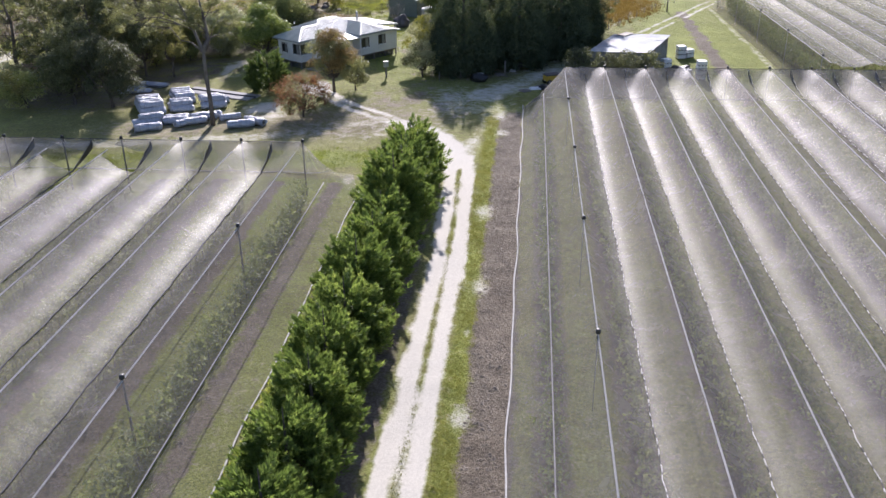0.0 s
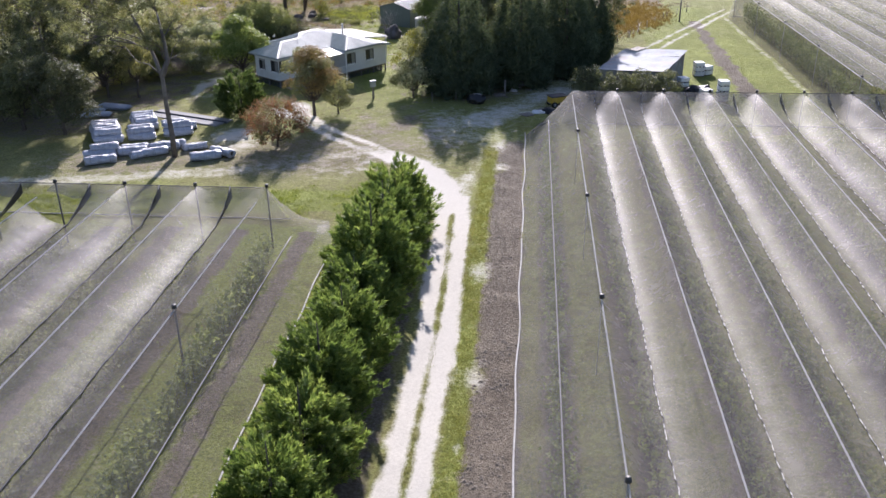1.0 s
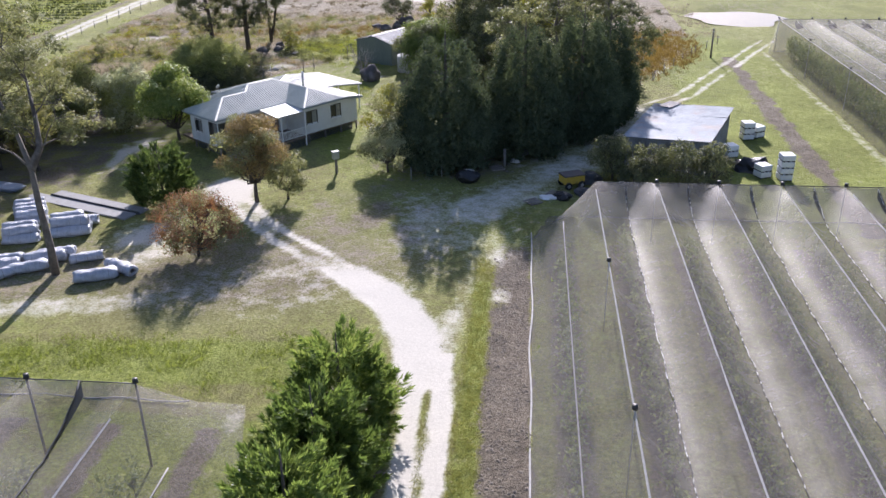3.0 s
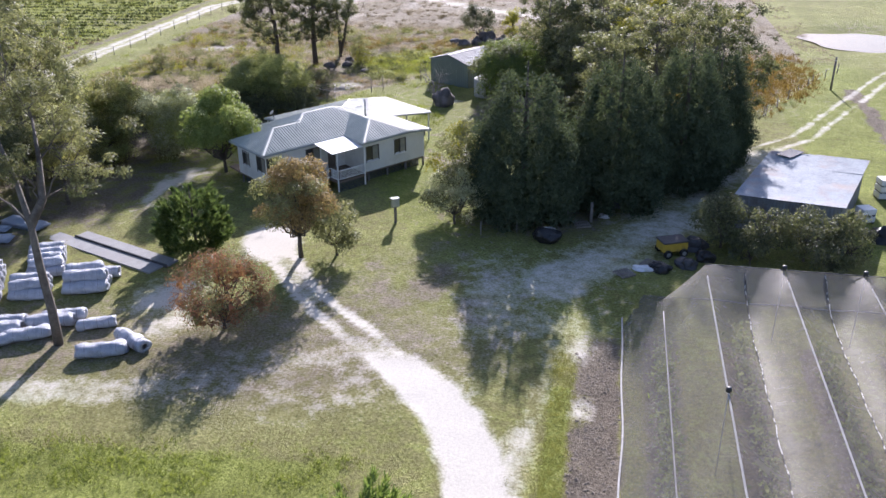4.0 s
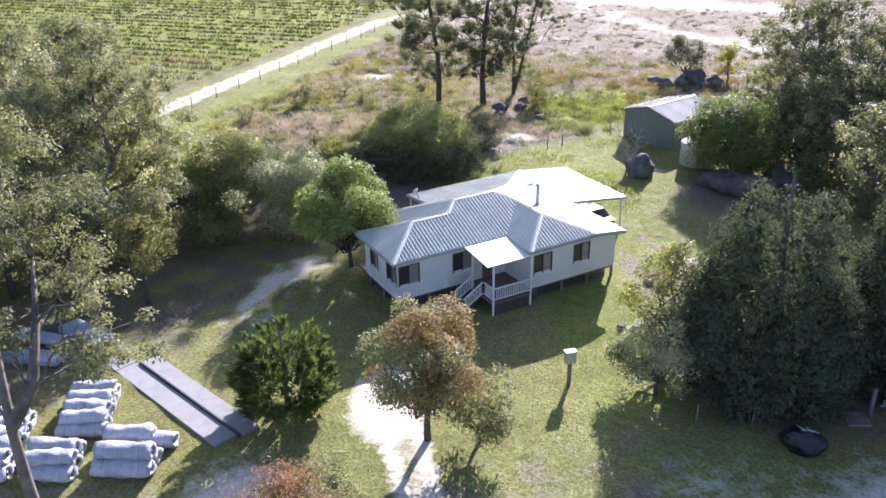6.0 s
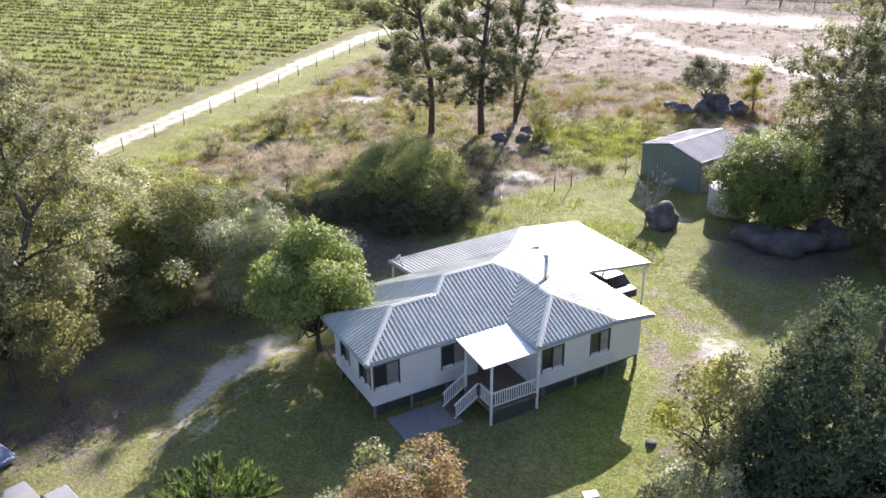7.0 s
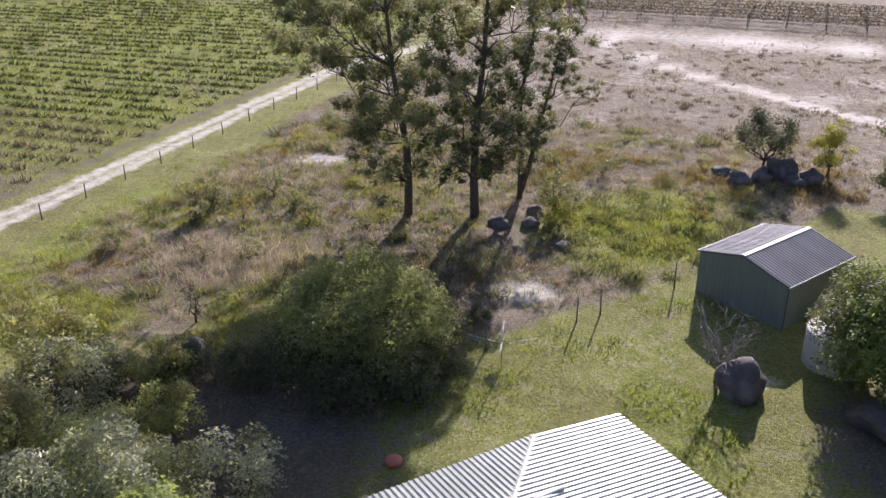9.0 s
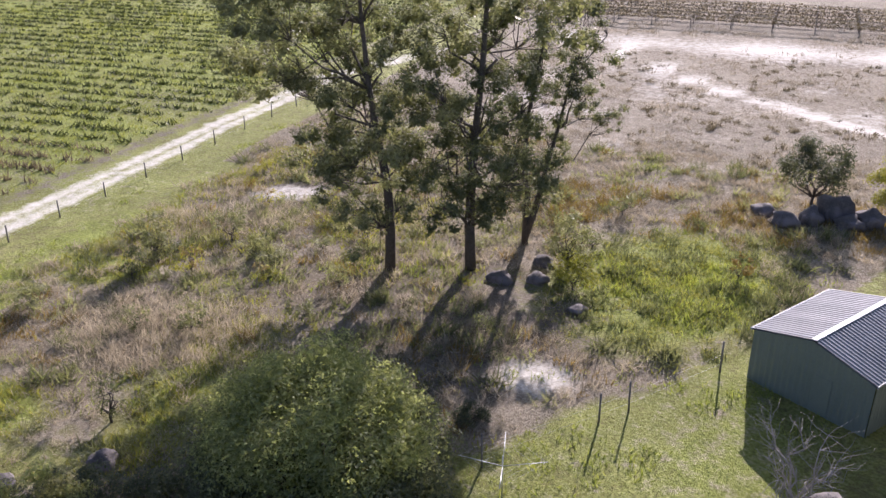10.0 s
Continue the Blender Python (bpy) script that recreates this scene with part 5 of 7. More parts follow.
# dark cypresses between the house and the lane
big = clump_cone("cypress", 14.2, 4.9, "cypress", "tall dark cypress beside the shaded lane", 51, 320, 118, 0.21, 0.24, 0.6, group="cypress trees")
big.matrix_basis = pose(-8.3, 117.3, z_at(-8.3, 117.3))
for x, y, rz, s, h in ((-0.9, 121.2, 130, 0.94, 1.02), (5.0, 127.0, 250, 0.88, 1.03), (8.2, 132.6, 40, 0.74, 0.92)):
    o = copy_thing(big, pose(0, 0, 0))
    o.matrix_basis = pose(x, y, z_at(x, y), 0, 0, rz) @ Matrix.Diagonal((s, s, h, 1))
broad_tree("yellow_shrub", -13.8, 118.8, 7.8, 3.0, "gum_leaf", "pale olive shrub against the dark cypress", 52, 0.24, 36, 190, 0.05, second="yellow_leaf")
broad_tree("round_shrub", -13.7, 114.4, 5.0, 2.8, "silver_leaf", "round grey-green shrub against the dark cypress", 53, 0.2, 34, 260, 0.0, second="dark_leaf", category="shrub")
for k, (x, y, h, r, key, sec) in enumerate(((3, 141, 13, 4.4, "dark_leaf", "gum_leaf"), (8.5, 139.5, 13.5, 4.4, "dark_leaf", "gum_leaf"), (-2, 137, 11, 3.6, "dark_leaf", "gum_leaf"), (3, 150, 14, 4.6, "deep_leaf", "yellow_leaf"), (9.5, 148, 13, 4.4, "deep_leaf", "gum_leaf"), (-2.5, 153, 12.5, 4.2, "deep_leaf", "gum_leaf"), (5, 160, 14, 4.4, "dark_leaf", "gum_leaf"))):
    gum_tree(x, y, h, r, 'gum tree in the grove behind the cypresses', 60 + k, key, low=0.2, second=sec, group='grove gums', bark='gum_bark')
broad_tree("tank_tree", -13.5, 152.2, 7.4, 4.9, "green_leaf", "spreading green tree over the water tank", 70, 0.24, 80, 230, 0.0, second="dark_leaf")
broad_tree("tank_tree", -7.6, 155.0, 8.6, 4.8, "dark_leaf", "spreading dark tree behind the water tank", 69, 0.3, 50, 110, 0.1, second="gum_leaf")
gum_tree(-9.5, 159, 14.0, 4.0, 'thin gum tree behind the water tank', 71, 'dark_leaf', low=0.3, bark='gum_bark')
gum_tree(-7.0, 166, 18, 4.6, 'tall thin gum tree behind the grove', 72, 'dark_leaf', low=0.35, second='gum_leaf', bark='gum_bark')
gum_tree(-2.0, 160, 13, 4.2, 'gum tree in the grove behind the cypresses', 73, 'dark_leaf', low=0.25, bark='gum_bark')
for k, (x, y, h, r) in enumerate(((-4.5, 158.5, 10, 4.4), (-9, 165.5, 9, 4.2), (-1.5, 146.5, 9, 3.8), (-6.0, 149.5, 7, 3.6), (-1.0, 166, 11, 4.2))):
    gum_tree(x, y, h, r, 'shady gum tree between the grove and the tank', 170 + k, 'dark_leaf', low=0.12, second='gum_leaf', group='grove gums')
# trees in the scrub
rng = np.random.default_rng(74)
bush = thing("wide_bush", pose(-41.7, 145.0, z_at(-41.7, 145.0)), "wide rounded green bush at the edge of the scrub", "bush")
centres, radii, lines = [], [], []
for k in range(120):
    up, a = (k + rng.random()) / 120, k * 2.39996
    out = math.sqrt(1 - up * up) * 0.94 + 0.06
    q = rng.uniform(0.72, 0.95)
    centres.append(np.array([math.cos(a) * out * 6.0 * q, math.sin(a) * out * 5.6 * q, 0.5 + up * 5.4 * q]))
    radii.append(rng.uniform(0.7, 1.6))
    if k % 6 == 0:
        lines.append(limb(rng, (0, 0, -0.2), centres[-1], 0.16, 0.03, 5, 0.08))
part("trunk", tubes("trunk", lines, M["bark"], 6), None, bush)
# shading put into leaf colour: dark low clumps, sunlit tone on the upper ones
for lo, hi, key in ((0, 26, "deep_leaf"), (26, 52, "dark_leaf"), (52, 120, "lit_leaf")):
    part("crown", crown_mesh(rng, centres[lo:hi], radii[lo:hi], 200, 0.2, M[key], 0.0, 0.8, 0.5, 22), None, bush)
# across: from the walk's side, right of the trunk is positive
across = lambda u, v, z: (0.922 * u - 0.387 * v, 0.387 * u + 0.922 * v, z)
gum_from("gum_tree", -48.1, 165.1, [[across(*q) for q in ((0, 0, -0.3), (0.1, 0, 3), (0, 0.2, 6), (-0.5, 0.2, 9), (-0.9, 0.4, 12), (-1.2, 0.5, 16), (-1.4, 0.6, 20))]],
         [(0, across(u, v * 2.8, z), r * 1.17) for u, v, z, r in ((-8.4, 0.5, 14.6, 1.9), (-7.0, -1, 16.6, 2.0), (-5.2, 1.2, 15.0, 2.1), (-4.4, -0.8, 17.8, 2.2), (-6.0, 1.0, 18.8, 2.0), (-2.6, 1.6, 16.0, 2.0), (-2.2, -1.2, 19.0, 2.2),
          (-0.4, 0.4, 21.0, 2.1), (0.8, 1.2, 18.4, 1.8), (-3.8, 0.4, 20.6, 2.0), (-8.0, 1.4, 12.8, 1.0), (-3.4, -0.8, 9.4, 1.5), (-2.4, 1.0, 7.4, 1.7), (-3.6, 0.6, 6.0, 1.2), (-1.2, -1.2, 5.2, 1.3), (0.9, 0.8, 7.6, 1.4), (-1.6, 1.4, 11.4, 1.5), (0.6, -0.8, 11.6, 1.3), (-0.6, -0.4, 3.8, 0.9), (-3.0, 0.2, 11.8, 1.7), (-4.6, 0.6, 12.6, 1.6), (-1.2, 0.2, 13.4, 1.8), (0.8, 0.6, 14.6, 1.7), (-3.8, -0.6, 7.6, 1.5), (-0.8, -1.0, 8.8, 1.6), (0.7, 0.2, 5.4, 1.3), (-2.4, -0.5, 4.6, 1.2), (-6.4, 0.4, 14.2, 1.8), (-0.6, 0.8, 16.8, 1.9), (-2.0, 0.4, 9.9, 1.7), (-1.5, 0, 23, 2.2), (-3.6, 0.6, 22.6, 2.1), (0.6, -0.6, 23.6, 2.0), (-6.0, 0.2, 20.6, 2.0), (-2.4, 1.0, 21.2, 2.2))],
         "dark_leaf", "tall dark gum tree with a leaning spreading crown in dry scrub", 75, "gum_leaf", 150, 0.22, 0.3, "bark", "scrub gums", 13, 8)
gum_from("gum_tree", -43.3, 167.5, [[across(*q) for q in ((0, 0, -0.3), (-0.1, 0, 3), (0, 0, 6), (0.2, 0.2, 9), (0.6, 0.2, 13), (0.9, 0.3, 18), (1.0, 0.3, 21))]],
         [(0, across(u, v * 2.8, z), r * 1.17) for u, v, z, r in ((-3.6, 0.4, 10.6, 1.7), (-2.8, -1, 13.4, 1.9), (-3.2, 1, 8.2, 1.6), (-1.4, 1.4, 15.6, 1.9), (0.8, -0.6, 12.0, 1.6), (2.6, 0.8, 13.8, 1.8), (3.4, -0.8, 16.8, 1.8), (1.6, 0.6, 19.0, 2.0), (4.0, 0.2, 19.4, 1.5), (-1.0, -0.4, 19.2, 1.8),
          (2.8, 0.4, 9.6, 1.6), (3.2, -0.8, 6.8, 1.5), (1.4, 1.2, 7.4, 1.5), (-1.8, -1.0, 6.2, 1.6), (-3.0, 0.2, 5.0, 1.3), (2.6, 0.2, 4.4, 1.3), (-1.0, 1.0, 10.0, 1.6), (3.9, 0.5, 11.4, 1.2), (-2.2, -0.6, 11.8, 1.8), (0.4, -1.0, 9.0, 1.7), (1.6, -0.6, 5.6, 1.5), (-0.4, 0.8, 7.8, 1.6), (-2.4, 0.4, 7.0, 1.6), (1.8, 0.4, 11.0, 1.7), (0.4, 0.4, 14.4, 1.9), (2.2, 0.4, 16.4, 1.8), (-0.4, -0.8, 4.6, 1.3), (-3.4, 0.6, 12.6, 1.5), (-2.8, 0.4, 16.2, 1.8), (3.4, 0.2, 8.2, 1.4), (0, 0.3, 22.4, 2.2), (2.2, 0.5, 22.0, 2.1), (-2.0, 0, 21.0, 2.1), (3.6, -0.4, 21.6, 1.9))],
         "dark_leaf", "tall dark gum tree with a dense crown in dry scrub", 76, "gum_leaf", 150, 0.22, 0.32, "bark", "scrub gums", 13, 8)
gum_from("gum_tree", -41.1, 172.4, [[across(*q) for q in ((0, 0, -0.3), (0, 0, 3), (-0.2, 0, 6), (-0.1, 0.2, 9), (0.4, 0.2, 12), (1.0, 0.4, 15))], [across(*q) for q in ((0, 0, 0.5), (0.7, -0.2, 3), (1.2, -0.2, 5.5), (1.9, -0.3, 8.5), (2.6, -0.3, 12))]],
         [(0, across(0, 0.8, 12.4), 1.3), (0, across(-0.6, -0.4, 9.2), 1.1), (0, across(1.4, 0.6, 15.6), 1.3), (0, across(2.8, 0.2, 17.4), 1.2), (1, across(3.6, -0.4, 13.6), 1.3), (1, across(4.6, 0.3, 15.6), 1.1), (1, across(2.2, -0.6, 10.8), 1.0), (1, across(4.2, 0.4, 9.2), 0.9), (1, across(5.8, 0.2, 8.6), 0.9), (0, across(-0.8, 0.4, 6.2), 1.1), (1, across(2.4, 0.4, 6.4), 0.9), (0, across(0.2, -0.6, 4.4), 1.0), (0, across(-0.4, 0.4, 7.8), 1.2), (0, across(0.4, -0.2, 10.8), 1.3), (1, across(2.0, 0.2, 8.4), 1.1), (1, across(3.0, 0.2, 12.0), 1.3), (0, across(1.2, 0.4, 13.8), 1.3), (1, across(3.8, 0.2, 11.0), 1.0), (0, across(-0.2, 0.2, 5.2), 1.1), (1, across(3.4, 0.3, 16.4), 1.1)],
         "dark_leaf", "slender open gum tree with two stems in dry scrub", 77, "deep_leaf", 150, 0.23, 0.2, "bark", "scrub gums", 14)
for k, (x, y, h, r, key) in enumerate(((-63.6, 160.7, 4.2, 1.4, "gum_leaf"), (-63.2, 157.6, 2.4, 1.2, "dark_leaf"), (-61, 165.5, 2.6, 1.7, "gum_leaf"), (-53.4, 144.8, 3.4, 0.9, "dark_leaf"), (-36.2, 167.0, 2.6, 1.9, "yellow_leaf"), (-37.2, 169.6, 4.6, 1.6, "gum_leaf"),
                                       (-22.6, 187.0, 6.0, 2.9, "deep_leaf"), (-17.2, 187.2, 5.4, 2.2, "yellow_leaf"), (-57.5, 163.5, 1.8, 1.4, "gum_leaf"), (-50, 157, 1.6, 1.2, "gum_leaf"), (-26.6, 172, 2.0, 1.0, "rust_grass"), (-12, 183, 4.2, 2.2, "dark_leaf"), (-66, 152, 1.8, 1.5, "gum_leaf"))):
    broad_tree("scrub_bush", x, y, h, r, key, "small scrub bush in dry grass", 90 + k, 0.2, 14 if h < 4 else 30, 150 if h < 4 else 230, 0.05, dense=0.3, category="bush", group="scrub bushes")
small = broad_tree("scrub_bush", -58.5, 152.5, 1.5, 1.1, "gum_leaf", "small scrub bush in dry grass", 140, 0.17, 12, 170, 0.0, second="dark_leaf", category="bush", group="scrub bushes")
small2 = broad_tree("scrub_bush", -55.0, 160.5, 1.3, 1.0, "yellow_leaf", "small yellowing scrub bush in dry grass", 141, 0.17, 12, 150, 0.0, second="brown_leaf", category="bush", group="scrub bushes")
rb = random.Random(12)
for k in range(34):
    x, y = rb.uniform(-69, -33), rb.uniform(143, 182)
    if y < 138 + (x + 45) * 1.22 + 3 or (abs(x + 30) < 6 and y < 178):
        continue
    o = copy_thing(small if k % 3 else small2, pose(0, 0, 0))
    s = rb.uniform(0.5, 1.4)
    o.matrix_basis = pose(x, y, z_at(x, y) - 0.05, 0, 0, rb.uniform(0, 360)) @ Matrix.Diagonal((s, s, s * rb.uniform(0.7, 1.3), 1))
# dark bushes added to make the shaded band along the bank
bank = broad_tree("bank_bush", -50.0, 139.0, 2.4, 2.2, "deep_leaf", "low dark bush added to fill the shaded band above the yard", 151, 0.2, 26, 200, 0.0, second="dark_leaf", category="bush", group="bank bushes")
for k, (x, y, s) in enumerate(((-53.5, 137.0, 1.0), (-56.5, 135.0, 0.9), (-47.0, 140.4, 0.85), (-37.2, 151.5, 0.5))):
    o = copy_thing(bank, pose(0, 0, 0))
    o.matrix_basis = pose(x, y, z_at(x, y) - 0.05, 0, 0, 63 * k) @ Matrix.Diagonal((s, s, s * (0.8 + 0.15 * (k % 3)), 1))
# undergrowth along the yard's edge: one shape of shrub, turned and scaled
src = broad_tree("yard_shrub", -47.6, 131.0, 4.2, 2.8, "lit_leaf", "olive shrub in the undergrowth at the yard's edge", 131, 0.26, 28, 150, 0.0, second="olive_leaf", category="shrub", group="yard shrubs")
src2 = broad_tree("yard_shrub", -53.5, 134.5, 4.8, 3.0, "silver_leaf", "grey-green shrub in the undergrowth at the yard's edge", 132, 0.26, 22, 130, 0.0, second="gum_leaf", category="shrub", group="yard shrubs")
for k, (x, y, s) in enumerate(((-41.5, 131.5, 0.95), (-49, 122.5, 0.8), (-56, 124.5, 1.1), (-62.5, 128, 1.2), (-64, 135, 1.2), (-58.5, 138, 1.0), (-63, 116, 1.1), (-57.5, 115.5, 0.9), (-60, 108.5, 1.0), (-72, 119, 1.2), (-67, 122.5, 1.2), (-52.5, 118.5, 0.7),
                               (-70, 134, 1.1), (-76, 112, 1.2), (-54, 129.5, 1.0), (-47.5, 134.5, 0.7), (-66, 103, 1.1), (-60, 97, 1.2), (-72, 104, 1.3), (-50.5, 138, 0.7))):
    o = copy_thing(src if k % 2 else src2, pose(0, 0, 0))
    o.matrix_basis = pose(x, y, z_at(x, y) - 0.1, 0, 0, 77 * k) @ Matrix.Diagonal((s, s, s * (0.85 + 0.1 * (k % 4)), 1))
# shrubs before the iron shed
for k, (x, y, h, r) in enumerate(((7.4, 113.2, 4.6, 2.6), (10.4, 112.2, 4.6, 2.5), (13.2, 111.7, 4.2, 2.4), (16.0, 111.6, 4.4, 2.1), (9.2, 110.4, 2.8, 1.9), (14.6, 109.6, 2.4, 1.7))):
    broad_tree("shed_shrub", x, y, h, r, "dark_leaf", "dense green shrub in front of the old iron shed", 110 + k, 0.24, 26, 170, 0.02, second="deep_leaf", category="shrub", group="shed shrubs")
# bare tree by the boulder
rng = np.random.default_rng(5)
bare = thing("bare_tree", pose(-22.6, 150.2, z_at(-22.6, 150.2)), "small leafless tree with many thin grey branches", "tree")
lines = [limb(rng, (0, 0, -0.2), (0.1, 0, 0.8), 0.13, 0.11, 2, 0.03)]
for k in range(9):
    a = k * 0.7 + rng.normal() * 0.2
    end = np.array([math.cos(a) * rng.uniform(0.8, 1.9), math.sin(a) * rng.uniform(0.8, 1.9), rng.uniform(2.4, 4.2)])
    ln = limb(rng, (0.1, 0, 0.7), end, 0.055, 0.015, 5, 0.07)
    lines.append(ln)
    for q in ln[0][2:]:
        for _ in range(4):
            d = rng.normal(size=3) * 0.5 + np.array([math.cos(a) * 0.4, math.sin(a) * 0.4, 0.5])
            lines.append(limb(rng, q, q + d, 0.014, 0.005, 3, 0.1))
part("crown", tubes("crown", lines, M["twig"], 5), None, bare)
# ---- rolled nets on the grass ----
def net_roll(length, r, seed):
    """A roll of used netting: lumpy cylinder with wound ends and ties."""
    rng = np.random.default_rng(seed)
    t = thing("net_roll", pose(0, 0, 0), "rolled-up bale of pale blue-grey netting lying on grass", "net roll", "rolled nets")
    verts, faces, rows, seg = [], [], 15, 18
    ph = rng.uniform(0, 6, 6)
    for i in range(rows):
        u = i / (rows - 1)
        x = (u - 0.5) * length
        for k in range(seg):
            a = 2 * math.pi * k / seg
            q = 1 + 0.06 * math.sin(a * 3 + u * 7 + ph[0]) + 0.05 * math.sin(u * 19 + ph[1]) + 0.05 * math.sin(a * 5 - u * 11 + ph[2]) + 0.03 * rng.normal()
            q *= 1 - 0.16 * max(0.0, (abs(u - 0.5) - 0.42) / 0.08)
            z = math.sin(a) * r * q * 0.88
            verts.append((x + 0.05 * math.sin(a * 2 + ph[3]), math.cos(a) * r * q * 1.06, max(z, -r * 0.8) + r * 0.8))
    for i in range(rows - 1):
        for k in range(seg):
            faces.append((i * seg + k, i * seg + (k + 1) % seg, (i + 1) * seg + (k + 1) % seg, (i + 1) * seg + k))
    for end, sgn in ((0, 1), (rows - 1, -1)):
        base = end * seg
        inner = len(verts)
        cx = verts[base][0] + sgn * 0.12
        for k in range(seg):
            v = verts[base + k]
            verts.append((cx, v[1] * 0.45, (v[2] - r * 0.8) * 0.45 + r * 0.8))
        for k in range(seg):
            q = (base + k, inner + k, inner + (k + 1) % seg, base + (k + 1) % seg)
            faces.append(q if sgn > 0 else q[::-1])
        faces.append(tuple(inner + k for k in range(seg))[:: sgn])
    part("body", mesh_of("body", verts, faces, M["roll"], True), None, t)
    for u in (-0.3, 0.02, 0.31):
        ring = [(u * length, math.cos(a) * r * 1.08, max(math.sin(a) * r * 0.93, -r * 0.8) + r * 0.8) for a in np.linspace(0, 2 * math.pi, 15)]
        part("tie", tubes("tie", [(ring, [0.018] * len(ring))], M["band"], 4), None, t)
    return t


rolls = [net_roll(2.7, 0.46, 300 + k) for k in range(4)]
used = set()


def lay_roll(x, y, turn, z=0.0, kind=0, s=1.0):
    src = rolls[kind % 4]
    m = pose(x, y, z_at(x, y) + z, 0, 0, turn) @ Matrix.Diagonal((s, s, s, 1))
    if kind % 4 in used:
        o = copy_thing(src, pose(0, 0, 0))
    else:
        used.add(kind % 4)
        o = src
    o.matrix_basis = m


A, B = np.array([0.92, 0.39]), np.array([-0.39, 0.92])
q = 0
for start, n_rolls, gap, s, base in (((-43.4, 95.0), 6, 0.86, 1.08, 22), ((-40.3, 96.3), 3, 0.9, 1.0, 20), ((-41.2, 99.6), 5, 0.88, 0.95, 24)):
    for k in range(n_rolls):
        c = np.array(start) + B * gap * k + A * (-0.12 * k)
        lay_roll(c[0], c[1], base + 5 * math.sin(q * 1.7), 0.0, q, s)
        if k < n_rolls - 1:
            c = c + B * gap * 0.5
            lay_roll(c[0], c[1], base + 6 * math.sin(q * 2.3), 0.62 * s, q + 1, s * 0.93)
        q += 1
for x, y, a, z, s in ((-37.0, 97.9, 21, 0, 1.12), (-37.3, 98.8, 23, 0, 1.1), (-37.2, 98.4, 20, 0.66, 1.08), (-37.3, 100.4, 18, 0, 1.0), (-38.2, 99.9, 25, 0.5, 0.95),
                      (-41.5, 89.0, 25, 0, 1.1), (-42.2, 90.4, 20, 0, 1.15), (-42.0, 91.3, 18, 0, 1.1), (-41.8, 90.8, 24, 0.66, 1.0), (-39.4, 91.7, 22, 0, 1.1), (-39.5, 92.6, 16, 0.1, 1.0), (-37.9, 90.9, 45, 0, 0.95), (-37.0, 91.4, 28, 0.05, 1.0),
                      (-36.6, 93.2, 20, 0, 1.1), (-36.2, 94.1, 22, 0, 1.0), (-33.6, 93.6, 30, 0, 0.9), (-31.4, 90.5, 22, 0, 1.12), (-30.2, 92.0, -28, 0, 1.05)):
    lay_roll(x, y, a, z, q, s)
    q += 1

# ---- meter box on its post ----
mb = thing("meter_box", pose(-18.5, 113.7, z_at(-18.5, 113.7), 0, 0, 35), "grey meter box on a timber post in the lawn", "meter box")
part("post", box(-0.1, 0.1, -0.1, 0.1, -0.2, 1.75, 0.015), M["post"], mb)
part("cabinet", box(-0.32, 0.32, -0.2, 0.2, 1.45, 2.15, 0.03), M["galv"], mb)
part("lid", box(-0.36, 0.36, -0.24, 0.24, 2.16, 2.21, 0.015), M["galv_trim"], mb)

# ---- concrete slabs with a trough edge ----
slab = thing("concrete_strip", pose(-39.2, 104.6, 0.02, 0, 0, -21), "long pale concrete strip with a dark shadow line between its slabs in the grass", "concrete strip")
part("slab", box(-6.0, 6.0, -1.25, 0.1, -0.1, 0.09, 0.02), M["concrete"], slab)
part("raised_slab", box(-4.2, 6.3, 0.25, 1.35, -0.1, 0.13, 0.03), M["concrete"], slab)
# dark bar standing in for the shaded channel between the slabs
part("kerb", box(-4.2, 6.3, 0.12, 0.24, -0.1, 0.22, 0.02), M["dark_metal"], slab)

# ---- stacked roofing sheets ----
def sheet_stack(x, y, turn, w, ln, count, label):
    t = thing("sheet_stack", pose(x, y, z_at(x, y), 0, 0, turn), label, "roofing sheets", "stacked sheets")
    rng = random.Random(int(x * 7))
    for k in range(count):
        bm, a = bmesh.new(), []
        for i in range(25):
            u = (i / 24 - 0.5) * w
            a.append([bm.verts.new((sx * ln / 2, u, 0.1 + k * 0.07 + 0.02 * (i % 2))) for sx in (-1, 1)])
        for p0, p1 in zip(a[:-1], a[1:]):
            bm.faces.new((p0[0], p0[1], p1[1], p1[0]))
        bmesh.ops.transform(bm, matrix=pose(rng.uniform(-0.2, 0.2), rng.uniform(-0.15, 0.15), 0, 0, 0, rng.uniform(-3, 3)), verts=bm.verts)
        part("sheet", bm, M["blue_sheet"], t)
    for k in (-0.3, 0.3):
        part("bearer", box(k * ln - 0.05, k * ln + 0.05, -w / 2, w / 2, -0.05, 0.09), M["old_timber"], t)


sheet_stack(-49.6, 104.2, 12, 1.3, 4.2, 4, "stack of blue-grey roofing sheets under the trees")
sheet_stack(-48.4, 107.6, -14, 1.5, 3.8, 5, "stack of blue-grey roofing sheets under the trees")
sheet_stack(-51.0, 106.3, 5, 1.2, 3.6, 3, "stack of blue-grey roofing sheets under the trees")


